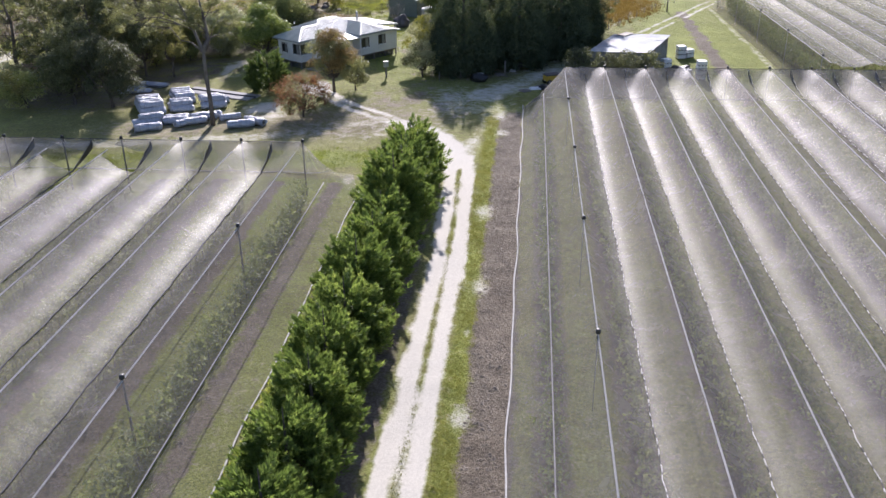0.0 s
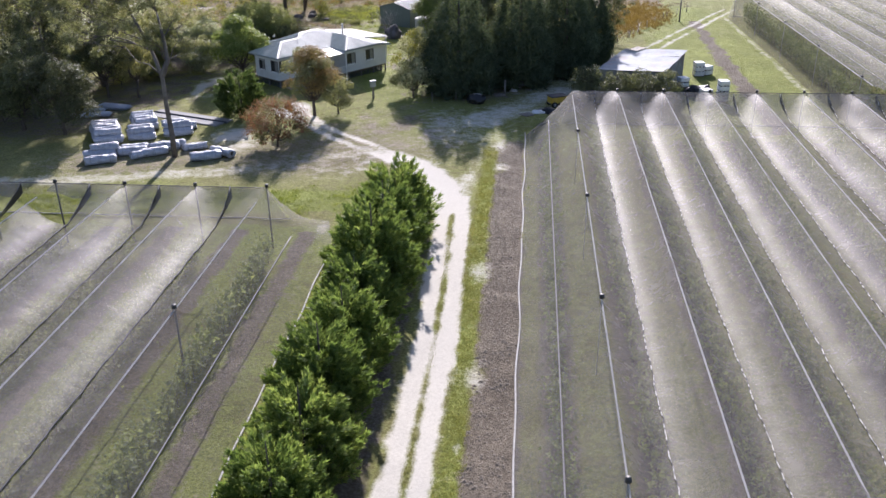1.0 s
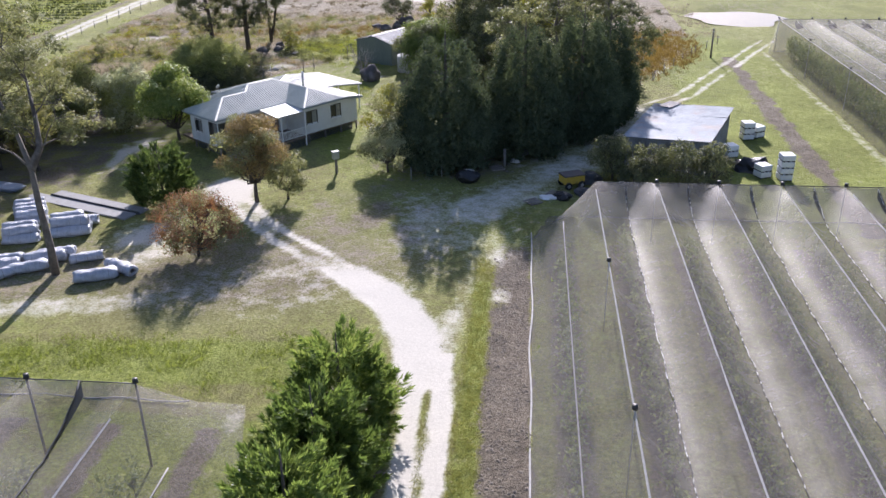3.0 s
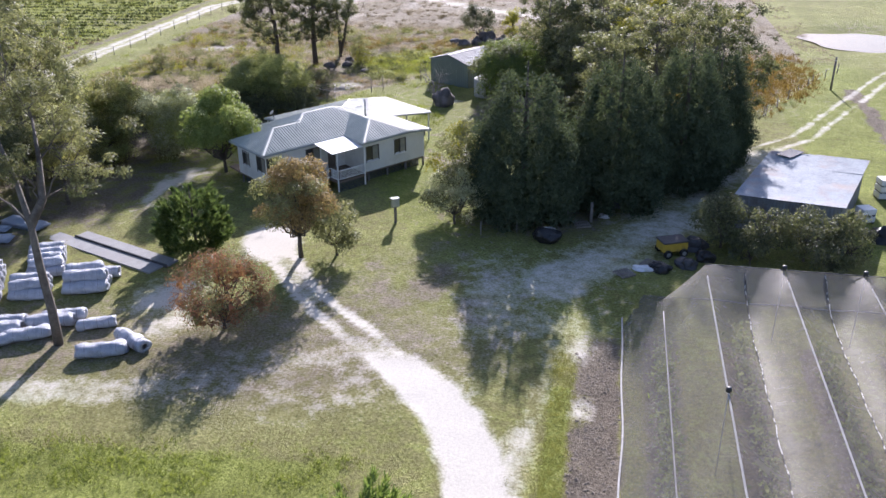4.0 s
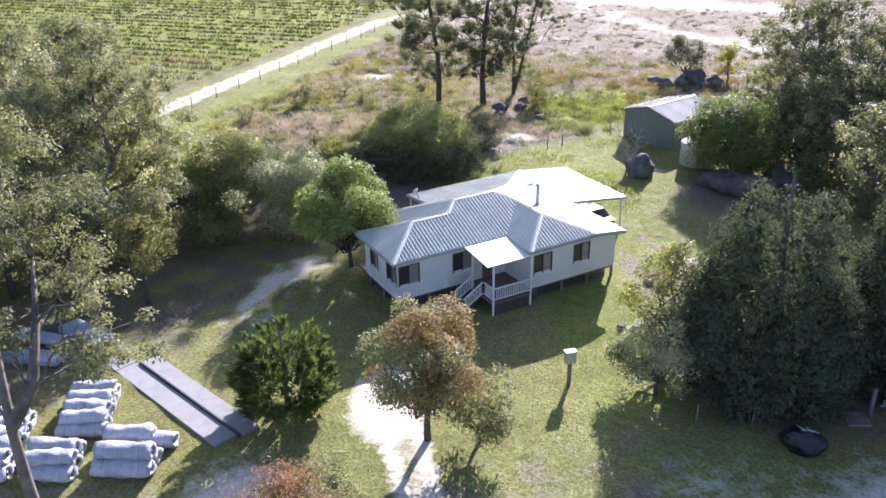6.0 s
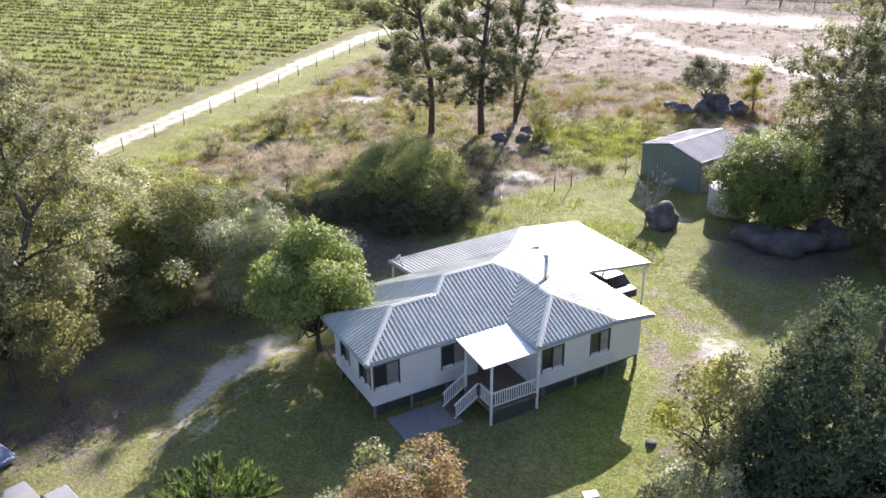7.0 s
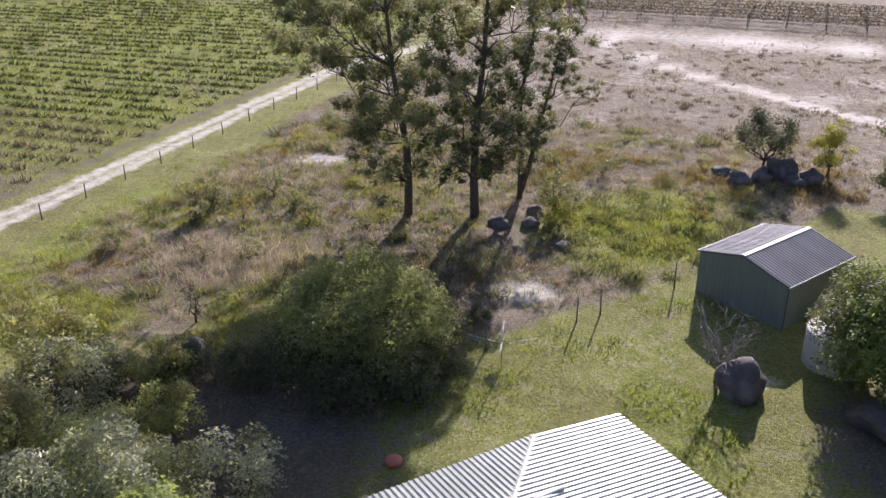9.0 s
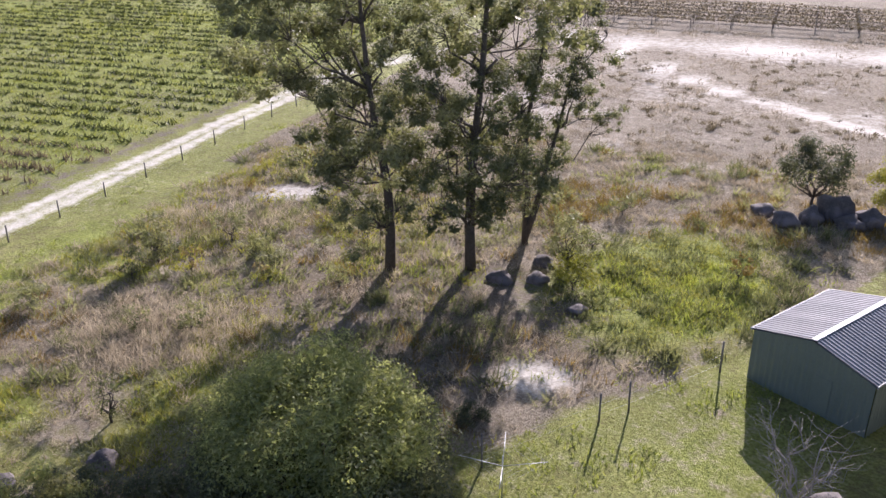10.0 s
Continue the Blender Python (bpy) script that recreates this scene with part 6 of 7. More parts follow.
# ---- sheds ----
def ribbed_panel(bm, a, b, low, high_a, high_b, pitch=0.3, depth=0.03):
    """An upright ribbed wall from a to b."""
    a, b = Vector((*a, 0)), Vector((*b, 0))
    n_r = max(2, int((b - a).length / pitch))
    nrm = Vector((b.y - a.y, a.x - b.x, 0)).normalized()
    prev = None
    for i in range(n_r * 4 + 1):
        t = i / (n_r * 4)
        off = depth if i % 4 in (0, 1) else 0.0
        q = a + (b - a) * t + nrm * off
        top = high_a + (high_b - high_a) * t
        pair = (bm.verts.new((q.x, q.y, low)), bm.verts.new((q.x, q.y, top)))
        if prev:
            bm.faces.new((prev[0], pair[0], pair[1], prev[1]))
        prev = pair


gs = thing("green_shed", pose(-25.05, 160.7, 0, 0, 0, -31), "green steel shed with a grey ribbed gable roof", "shed")
W, LN = 6.5, 6.8
for a, b, ha, hb, gable in (((0, 0), (W, 0), 3.0, 3.0, True), ((W, 0), (W, LN), 3.0, 3.0, False), ((W, LN), (0, LN), 3.0, 3.0, True), ((0, LN), (0, 0), 3.0, 3.0, False)):
    bm = bmesh.new()
    if gable:
        mid = ((a[0] + b[0]) / 2, (a[1] + b[1]) / 2)
        ribbed_panel(bm, a, mid, -0.1, 3.0, 3.85)
        ribbed_panel(bm, mid, b, -0.1, 3.85, 3.0)
    else:
        ribbed_panel(bm, a, b, -0.1, 3.0, 3.0)
    part("wall", bm, M["green_steel"], gs)
g = 0.85 / (W / 2)
M["shed_roof"] = surface("grey_shed_roof", (0.17, 0.18, 0.19), (0.25, 0.26, 0.27), 0.8, 0.6, 0.0, 0.05)
roof_face([(-0.15, -0.15), (W / 2, -0.15), (W / 2, LN + 0.15), (-0.15, LN + 0.15)], lambda x, y: 3.03 + g * x, "x", M["shed_roof"], gs)
roof_face([(W / 2, -0.15), (W + 0.15, -0.15), (W + 0.15, LN + 0.15), (W / 2, LN + 0.15)], lambda x, y: 3.03 + g * (W - x), "x", M["shed_roof"], gs)
part("ridge_cap", box(W / 2 - 0.16, W / 2 + 0.16, -0.18, LN + 0.18, 3.9, 3.95, 0.02), M["galv_trim"], gs)
for x in (-0.16, W + 0.1):
    part("gutter", box(x, x + 0.08, -0.2, LN + 0.2, 2.93, 3.06, 0.02), M["galv_trim"], gs)
part("door", box(3.6, 4.5, -0.05, -0.02, 0.02, 2.1, 0.01), M["green_steel"], gs)

ish = thing("iron_shed", pose(8.9, 117.5, 0, 0, 0, 0), "old open shed of weathered corrugated iron with a patchy skillion roof", "shed")
uy = Vector((4.2, 11.0)).normalized()
ux = Vector((uy.y, -uy.x))
SW, SL = 7.6, 12.0
at = lambda u, v: (ux.x * u + uy.x * v, ux.y * u + uy.y * v)
for (a, b, ha, hb) in (((0, 0), (SW, 0), 2.9, 3.3), ((SW, 0), (SW, SL), 3.3, 3.3), ((SW, SL), (0, SL), 3.3, 2.9), ((0, SL), (0, SL * 0.5), 2.9, 2.9)):
    bm = bmesh.new()
    ribbed_panel(bm, at(*a), at(*b), -0.1, ha, hb, 0.24, 0.02)
    part("wall", bm, M["old_wall"], ish)
for i, (u0, u1, v0, v1, dz) in enumerate(((-0.3, 3.7, -0.3, 4.1, 0.0), (3.6, 7.9, -0.3, 4.1, 0.03), (-0.3, 3.7, 4.0, 8.3, 0.03), (3.6, 7.9, 4.0, 8.3, 0.0), (-0.3, 3.7, 8.2, 12.3, 0.0), (3.6, 7.9, 8.2, 12.3, 0.04))):
    bm = bmesh.new()
    prev = None
    for k in range(61):
        v = v0 + (v1 - v0) * k / 60
        pair = [bm.verts.new((*at(u, v), 2.95 + 0.053 * u + dz + 0.018 * (k % 2) + 0.03 * math.sin(u + v + i))) for u in (u0, u1)]
        if prev:
            bm.faces.new((prev[0], prev[1], pair[1], pair[0]))
        prev = pair
    part("roof_sheet", bm, M["old_iron"], ish)
for u, v in ((0.1, 0.1), (7.5, 0.1), (0.1, 6), (0.1, 11.9), (7.5, 11.9), (7.5, 6)):
    x, y = at(u, v)
    part("post", tubes("post", [([(x, y, -0.2), (x, y, 2.9)], [0.1, 0.09])], M["post"], 7), None, ish)
part("blue_tarp", box(-1.2, 1.2, -0.7, 0.7, 0, 0.06, 0.02, Matrix.Translation((*at(1.5, 11.6), 3.15)) @ Matrix.Rotation(0.9, 4, "Z")), M["car_paint"], ish, "folded blue sheet on the roof edge")

# ---- white crates ----
def crate_stack(x, y, turn, count, label):
    t = thing("crate_stack", pose(x, y, z_at(x, y), 0, 0, turn), label, "crates", "white crates")
    for k in range(count):
        z = 0.02 + k * 0.62
        c = part("crate", box(-0.58, 0.58, -0.58, 0.58, z + 0.1, z + 0.6, 0.03), M["white_plastic"], t)
        bm = bmesh.new()
        for s in (-0.45, 0, 0.45):
            add_box(bm, s - 0.08, s + 0.08, -0.58, 0.58, z, z + 0.1)
        part("skid", bm, M["dark_metal"], c)


crate_stack(22.3, 126.2, 10, 3, "stack of white plastic crates beside the iron shed")
crate_stack(23.5, 127.0, 30, 2, "stack of white plastic crates beside the iron shed")
crate_stack(19.4, 120.3, 20, 2, "stack of white plastic crates beside the iron shed")
crate_stack(23.0, 114.2, 5, 4, "stack of white plastic crates behind the netting")
crate_stack(21.2, 114.8, 25, 2, "stack of white plastic crates behind the netting")


# ---- lumps: boulders, covered heaps ----
def lump(seed, sx, sy, sz, rough=0.5, cuts=3):
    """An uneven rounded stone."""
    bm = bmesh.new()
    bmesh.ops.create_icosphere(bm, subdivisions=cuts, radius=1.0)
    for v in bm.verts:
        d = noise.noise(v.co * 1.3 + Vector((seed * 3.1, seed, 0))) * rough + noise.noise(v.co * 3.5 + Vector((0, seed * 2.0, seed))) * rough * 0.35
        v.co *= 1 + d
        v.co.x, v.co.y, v.co.z = v.co.x * sx, v.co.y * sy, max(v.co.z, -0.45) * sz
    return bm


for k, (x, y, sx, sy, sz) in enumerate(((-21.2, 149.6, 1.25, 1.1, 1.3), (-12.6, 148.6, 3.1, 1.7, 1.5), (-8.8, 150.6, 1.6, 1.3, 1.4), (-24.4, 183.0, 1.1, 0.9, 0.8), (-22.6, 184.2, 0.9, 1.0, 0.9), (-21.0, 185.4, 1.2, 1.0, 1.5), (-20.0, 184.0, 1.0, 0.8, 0.7),
                                        (-18.6, 184.8, 1.0, 0.9, 0.9), (-26, 184.6, 0.9, 0.8, 0.6), (-40.9, 166.6, 0.8, 0.6, 0.5), (-38.6, 167.2, 0.7, 0.6, 0.45), (-38.9, 169.6, 0.7, 0.5, 0.5), (-35.2, 164.4, 0.6, 0.5, 0.3), (-54.8, 139.2, 0.8, 0.6, 0.35), (-51.5, 142.2, 0.7, 0.6, 0.5),
                                        (-9.4, 183, 0.8, 0.7, 0.5), (-58.5, 137.5, 0.7, 0.6, 0.3), (-16.4, 127.6, 0.35, 0.3, 0.25), (-17.0, 121.0, 0.3, 0.25, 0.15)                                        )):
    b = part("boulder", lump(k + 1, sx, sy, sz), M["rock"], None, smooth=True)
    b.location = (x, y, z_at(x, y) + 0.3 * sz)
    tagged(b, "rounded weathered granite boulder in grass", "boulder", "boulders")

heap = thing("covered_heap", pose(-5.9, 112.4, 0) @ Matrix.Scale(0.74, 4), "heap under black plastic sheeting with white rope across it", "covered heap")
part("cover", lump(40, 1.5, 1.2, 1.0, 0.3), M["black_sheet"], heap).location = (0, 0, 0.4)
part("rope", tubes("rope", [([(-0.9, -0.5, 1.15), (-0.2, -0.1, 1.42), (0.5, 0.2, 1.35), (0.9, 0.4, 1.1)], [0.06] * 4), ([(-0.5, 0.5, 1.3), (0.0, 0.0, 1.43), (0.3, -0.6, 1.2)], [0.06] * 3), ([(0.1, 0.5, 1.3), (0.5, 0.0, 1.36)], [0.08] * 2)], M["rope_pale"], 5), None, heap)
heap2 = thing("dark_heap", pose(20.6, 116.6, 0), "dark heap of rubbish under sheeting behind the netting", "covered heap")
part("cover", lump(41, 1.6, 1.1, 1.0, 0.5), M["black_sheet"], heap2).location = (0, 0, 0.35)


def pallet(x, y, turn, lean=0.0, z=0.0):
    t = thing("pallet", pose(x, y, z_at(x, y) + 0.03 + z, lean, 0, turn), "weathered timber pallet lying in the shaded lane", "pallet", "pallets")
    for k in range(7):
        part("slat", box(-0.6 + k * 0.185, -0.6 + k * 0.185 + 0.1, -0.6, 0.6, 0.1, 0.12), M["old_timber"], t)
    for s in (-0.55, 0, 0.55):
        part("bearer", box(-0.6, 0.61, s - 0.04, s + 0.04, 0.0, 0.1), M["old_timber"], t)


pallet(0.1, 107.2, 35)
pallet(-3.3, 115.9, 20)
pallet(2.0, 109.2, 60)
bin1 = thing("old_bin", pose(-0.4, 119.9, 0, 0, 0, 30), "rusty open steel bin beside the lane", "bin")
bm = bmesh.new()
for q4 in ((-1.0, 1.0, -0.6, -0.54), (-1.0, 1.0, 0.54, 0.6), (-1.0, -0.94, -0.54, 0.54), (0.94, 1.0, -0.54, 0.54)):
    add_box(bm, *q4, 0.25, 0.95)
add_box(bm, -0.94, 0.94, -0.54, 0.54, 0.25, 0.3)
part("tub", bm, M["dark_metal"], bin1)
for s in (-0.7, 0.7):
    part("skid", box(s - 0.06, s + 0.06, -0.6, 0.6, -0.05, 0.25), M["old_timber"], bin1)
mach = thing("old_machine", pose(3.6, 111.4, 0, 0, 0, 25), "old yellow farm machine with a dark tray", "farm machine")
part("hopper", box(-1.0, 1.0, -0.65, 0.65, 0.45, 1.15, 0.06), M["yellow_paint"], mach)
part("tray", box(-1.05, 1.05, -0.7, 0.7, 1.16, 1.28, 0.03), M["dark_metal"], mach)
for sx in (-0.65, 0.65):
    for sy in (-0.72, 0.72):
        wh = part("wheel", tubes("wheel", [([(sx, sy - 0.09, 0.33), (sx, sy + 0.09, 0.33)], [0.33, 0.33])], M["tyre"], 14, False), None, mach)
        part("rim", tubes("rim", [([(sx, sy - 0.1, 0.33), (sx, sy + 0.1, 0.33)], [0.17, 0.17])], M["galv"], 10, False), None, wh)
part("drawbar", box(1.05, 2.1, -0.05, 0.05, 0.4, 0.5), M["dark_metal"], mach)
for k, (x, y, key, sx, sy, sz) in enumerate(((1.4, 108.2, "white_plastic", 0.7, 0.45, 0.25), (5.2, 112.6, "dark_metal", 1.0, 0.7, 0.7), (2.6, 108.4, "black_sheet", 0.9, 0.6, 0.45), (4.6, 109.4, "dark_metal", 0.8, 0.8, 0.5), (-1.6, 117.8, "rope_pale", 0.5, 0.3, 0.25), (6.0, 110.8, "black_sheet", 0.7, 0.7, 0.6))):
    o = part("crumpled_sheet", lump(60 + k, sx, sy, sz, 0.5), M[key], None)
    o.location = (x, y, 0.3 * sz + z_at(x, y))
    tagged(o, "crumpled scrap sheeting dumped beside the lane", "scrap", "scrap heaps")
for k, (x, y) in enumerate(((-11.2, 112.6), (-8.4, 113.4), (-2.6, 116.6), (-4.5, 116.0))):
    o = part("fence_post", tubes("fence_post", [([(0, 0, -0.2), (0, 0, 1.2 if k != 2 else 1.7)], [0.05 if k != 2 else 0.13] * 2)], M["post"], 7), None)
    o.location = (x, y, z_at(x, y))
    tagged(o, "weathered post under the cypresses", "post", "lane posts")

# ---- water tank ----
tank = thing("water_tank", pose(-16.6, 154.4, 0), "round cream water tank under a tree", "water tank")
rings = [(0, 0, -0.1), (0, 0, 0.5), (0, 0, 1.0), (0, 0, 1.5), (0, 0, 2.2), (0, 0, 2.24), (0, 0, 2.6)]
part("shell", tubes("shell", [(rings, [1.72, 1.7, 1.72, 1.7, 1.72, 1.66, 0.3])], M["tank"], 36), None, tank)
part("hatch", tubes("hatch", [([(0.5, -0.9, 2.4), (0.5, -0.9, 2.56)], [0.26, 0.26])], M["white_plastic"], 14), None, tank)
part("pipe", tubes("pipe", [([(0.3, -1.76, 2.1), (0.3, -1.8, 0.2)], [0.05, 0.05])], M["galv"], 8), None, tank)

# ---- rotary clothesline ----
cl = thing("clothesline", pose(-34.0, 147.0, z_at(-34.0, 147.0), 0, 0, 15), "bare rotary clothesline of thin galvanised pipe", "clothesline")
part("pole", tubes("pole", [([(0, 0, -0.2), (0, 0, 2.3)], [0.03, 0.025])], M["galv"], 8), None, cl)
for k in range(4):
    a = math.pi / 2 * k
    part("arm", tubes("arm", [([(0, 0, 1.75), (math.cos(a) * 1.9, math.sin(a) * 1.9, 2.15)], [0.018, 0.014])], M["galv"], 6), None, cl)
for r in (0.8, 1.3, 1.85):
    ring = [(math.cos(math.pi / 2 * k) * r, math.sin(math.pi / 2 * k) * r, 1.75 + 0.21 * r) for k in range(5)]
    part("line", tubes("line", [(ring, [0.004] * 5)], M["rope_pale"], 4), None, cl)
ball_thing = part("plastic_bowl", lump(80, 0.45, 0.45, 0.25, 0.05), M["red_paint"], None, smooth=True)
ball_thing.location = (-36.1, 137.2, z_at(-36.1, 137.2) + 0.1)
tagged(ball_thing, "faded red plastic bowl lying on grass", "bowl")

# ---- car in the carport ----
car = thing("car", pose(-22.9, 136.8, z_at(-22.9, 136.8), 0, 0, 322), "dark blue car parked under the carport", "car")
prof = [(-2.1, 0.35), (-2.15, 0.75), (-1.9, 0.95), (-1.2, 1.0), (-0.6, 1.45), (0.8, 1.48), (1.5, 1.02), (2.1, 0.92), (2.15, 0.4)]
bm = bmesh.new()
L0, R0 = [bm.verts.new((x, -0.85 + 0.12 * max(0, z - 0.9), z)) for x, z in prof], [bm.verts.new((x, 0.85 - 0.12 * max(0, z - 0.9), z)) for x, z in prof]
bm.faces.new(L0)
bm.faces.new(R0[::-1])
for i in range(len(prof)):
    j = (i + 1) % len(prof)
    bm.faces.new((L0[i], R0[i], R0[j], L0[j]))
bmesh.ops.recalc_face_normals(bm, faces=bm.faces)
part("body", bm, M["car_paint"], car)
part("windscreen", box(-0.02, 0.02, -0.68, 0.68, -0.32, 0.32, 0.01, Matrix.Translation((1.17, 0, 1.27)) @ Matrix.Rotation(-0.99, 4, "Y")), M["glass"], car)
for sx in (-1.35, 1.35):
    for sy in (-0.8, 0.8):
        wh = part("wheel", tubes("wheel", [([(sx, sy - 0.1, 0.31), (sx, sy + 0.1, 0.31)], [0.31, 0.31])], M["tyre"], 16, False), None, car)
        part("rim", tubes("rim", [([(sx, sy - 0.11, 0.31), (sx, sy + 0.11, 0.31)], [0.18, 0.18])], M["galv"], 12, False), None, wh)

# ---- fences ----
def fence(name, pts, gap, h, label, wires=3, r=0.06, category="fence"):
    t = thing(name, pose(0, 0, 0), label, category)
    run, tops = 0.0, []
    for (ax, ay), (bx, by) in zip(pts[:-1], pts[1:]):
        ln = math.hypot(bx - ax, by - ay)
        k = 0
        while k * gap < ln:
            x, y = ax + (bx - ax) * k * gap / ln, ay + (by - ay) * k * gap / ln
            tops.append((x, y, z_at(x, y)))
            k += 1
    rr = random.Random(3)
    for x, y, z in tops:
        lean = (rr.uniform(-0.06, 0.06), rr.uniform(-0.06, 0.06))
        part("post", tubes("post", [([(x, y, z - 0.2), (x + lean[0], y + lean[1], z + h * rr.uniform(0.92, 1.08))], [r, r * 0.9])], M["post"], 6), None, t)
    for k in range(wires):
        part("wire", tubes("wire", [([(x, y, z + h * (0.3 + 0.3 * k)) for x, y, z in tops], [0.004] * len(tops))], M["galv"], 3), None, t)


fence("field_fence", [(-75.6, 110), (-75.6, 215)], 4.9, 1.35, "timber post and wire fence along the pale field road")
fence("yard_fence", [(-35.5, 148.6), (-30.2, 155.2), (-25.2, 162.4)], 6.6, 1.9, "leaning posts of a wire fence between lawn and scrub", 2, 0.055)
fence("lane_fence", [(10, 140), (16, 151), (24, 167), (30, 176)], 4.0, 1.2, "post and wire fence beside the grass track", 3, 0.06)
pole = thing("power_pole", pose(25.8, 164.6, 0), "plain timber pole beside the grass track", "pole")
part("shaft", tubes("shaft", [([(0, 0, -0.3), (0, 0, 4.1)], [0.14, 0.11])], M["post"], 9), None, pole)
part("strap", tubes("strap", [([(0, 0, 3.6), (0, 0, 3.7)], [0.125, 0.125])], M["galv"], 9), None, pole)

# ---- timber pen at the yard's far edge ----
pen = thing("timber_pen", pose(-64.5, 104.2, 0, 0, 0, 15), "open timber stockyard pen with rails", "pen")
for x in (-3, -1, 1, 3):
    for y in (-1.8, 1.8):
        part("post", box(x - 0.09, x + 0.09, y - 0.09, y + 0.09, -0.2, 2.0, 0.02), M["old_timber"], pen)
for y in (-1.95, 1.95):
    for z in (0.5, 1.0, 1.5, 1.9):
        part("rail", box(-3.2, 3.2, y - 0.04, y + 0.04, z - 0.07, z + 0.07, 0.01), M["old_timber"], pen)
stock = thing("stock_tank", pose(-68.4, 114.2, z_at(-68.4, 114.2)), "round tan steel stock tank with a dark open top", "tank")
M["tan_steel"] = surface("faded_tan_steel", (0.32, 0.22, 0.16), (0.5, 0.38, 0.29), 1.2, 0.6, stain=(0.22, 0.13, 0.08))
bm = bmesh.new()
rings = [(1.5, -0.1), (1.52, 0.5), (1.5, 1.0), (1.53, 1.5), (1.44, 1.5), (1.42, 0.9)]
loops = [[bm.verts.new((math.cos(2 * math.pi * k / 32) * r, math.sin(2 * math.pi * k / 32) * r, z)) for k in range(32)] for r, z in rings]
for lo, hi in zip(loops[:-1], loops[1:]):
    for k in range(32):
        bm.faces.new((lo[k], lo[(k + 1) % 32], hi[(k + 1) % 32], hi[k]))
bm.faces.new(loops[-1])
part("shell", bm, M["tan_steel"], stock)
rim = [(math.cos(2 * math.pi * k / 32) * 1.5, math.sin(2 * math.pi * k / 32) * 1.5, 1.52) for k in range(33)]
part("rim", tubes("rim", [(rim, [0.06] * 33)], M["dark_metal"], 6), None, stock)
part("dark_water", tubes("dark_water", [([(0, 0, 0.9), (0, 0, 0.95)], [1.41, 1.41])], M["water"], 32), None, stock)
rails = thing("rail_fence", pose(-68.6, 111.8, 0, 0, 0, 20), "weathered timber rail fence before the stock tank", "fence")
for x in (-5.0, -2.5, 0.0, 2.5):
    part("post", box(x - 0.08, x + 0.08, -0.08, 0.08, -0.2, 1.5, 0.02), M["old_timber"], rails)
for z in (0.55, 1.35):
    part("rail", box(-5.3, 2.8, 0.09, 0.16, z - 0.08, z + 0.08, 0.01), M["old_timber"], rails)
# ---- grasses, crops and vines ----
def tufts(name, xs, ys, h, spread, blades, material, label, category, seed, width=0.035, kind="stuff", lean=0.45, wide=0.13):
    """Tufts of upright blades, all in one mesh."""
    rng = np.random.default_rng(seed)
    n_t = len(xs)
    zs = ground_z(xs, ys)
    P = np.repeat(np.stack([xs, ys, zs - 0.02], -1), blades, axis=0)
    k = len(P)
    hh = np.repeat(h * rng.uniform(0.55, 1.35, n_t), blades) * rng.uniform(0.6, 1.15, k)
    P[:, :2] += rng.normal(size=(k, 2)) * spread * 0.5
    W = np.concatenate([rng.normal(size=(k, 2)) * lean, np.ones((k, 1))], 1)
    S = np.concatenate([rng.normal(size=(k, 2)), np.zeros((k, 1))], 1)
    me = leaves_mesh(name, P, W, S, hh, np.maximum(width, hh * wide), material)
    return tagged(new(name, me), label, category, kind=kind)


def scatter(rng, n_try, x0, x1, y0, y1, keep):
    x, y = rng.uniform(x0, x1, n_try), rng.uniform(y0, y1, n_try)
    w = keep(x, y)
    ok = rng.random(n_try) < w
    return x[ok], y[ok]


rng = np.random.default_rng(77)


def in_house(x, y):
    dx, dy = x + 30.98, y - 116.78
    u, v = dx * math.cos(radians(52)) + dy * math.sin(radians(52)), -dx * math.sin(radians(52)) + dy * math.cos(radians(52))
    return (u > 0.3) & (u < 16.3) & (v > -2.7) & (v < 7.8)


def lawn(x, y):
    s, o, lu, d = zones(x, y)
    return np.clip(1 - 1.6 * s - 0.8 * o, 0, 1) * (0.35 + 0.65 * vnoise(x, y, 2.0, 5)) * ~in_house(x, y)


def scrubby(x, y):
    s, o, lu, d = zones(x, y)
    return np.clip((d - 0.42) * 2.2, 0, 1) * np.clip(1 - 1.5 * s, 0.03, 1) * np.clip(vnoise(x, y, 3.2, 6) * 2.2 - 0.5, 0.05, 1)


x, y = scatter(rng, 60000, -72, 34, 76, 165, lawn)
tufts("lawn_grass", x, y, 0.11, 0.2, 3, M["green_grass"], "short uneven lawn and pasture grass", "grass", 1, 0.03)
x, y = scatter(rng, 16000, -4.2, -2.7, 22, 96, lawn)
tufts("verge_grass", x, y, 0.16, 0.2, 3, M["green_grass"], "bright weedy grass beside the track", "grass", 2, 0.03)
x, y = scatter(rng, 7000, -6.0, -5.3, 22, 84, lambda a, b: np.clip(1 - 1.3 * zones(a, b)[0], 0, 1))
tufts("centre_grass", x, y, 0.1, 0.15, 3, M["green_grass"], "worn grass between the wheel tracks", "grass", 3, 0.025)
x, y = scatter(rng, 24000, -75, -14, 138, 200, scrubby)
tufts("dry_tussocks", x, y, 0.36, 0.5, 13, M["dry_grass"], "dry tussock grass in the scrub", "dry grass", 4, 0.025, lean=0.75, wide=0.07)
x, y = scatter(rng, 3500, -72, -20, 142, 196, lambda a, b: scrubby(a, b) * (vnoise(a, b, 4, 9) > 0.64))
tufts("rust_tussocks", x, y, 0.55, 0.6, 11, M["rust_grass"], "rusty yellow bracken and grass in the scrub", "bracken", 5, 0.06, lean=0.6)
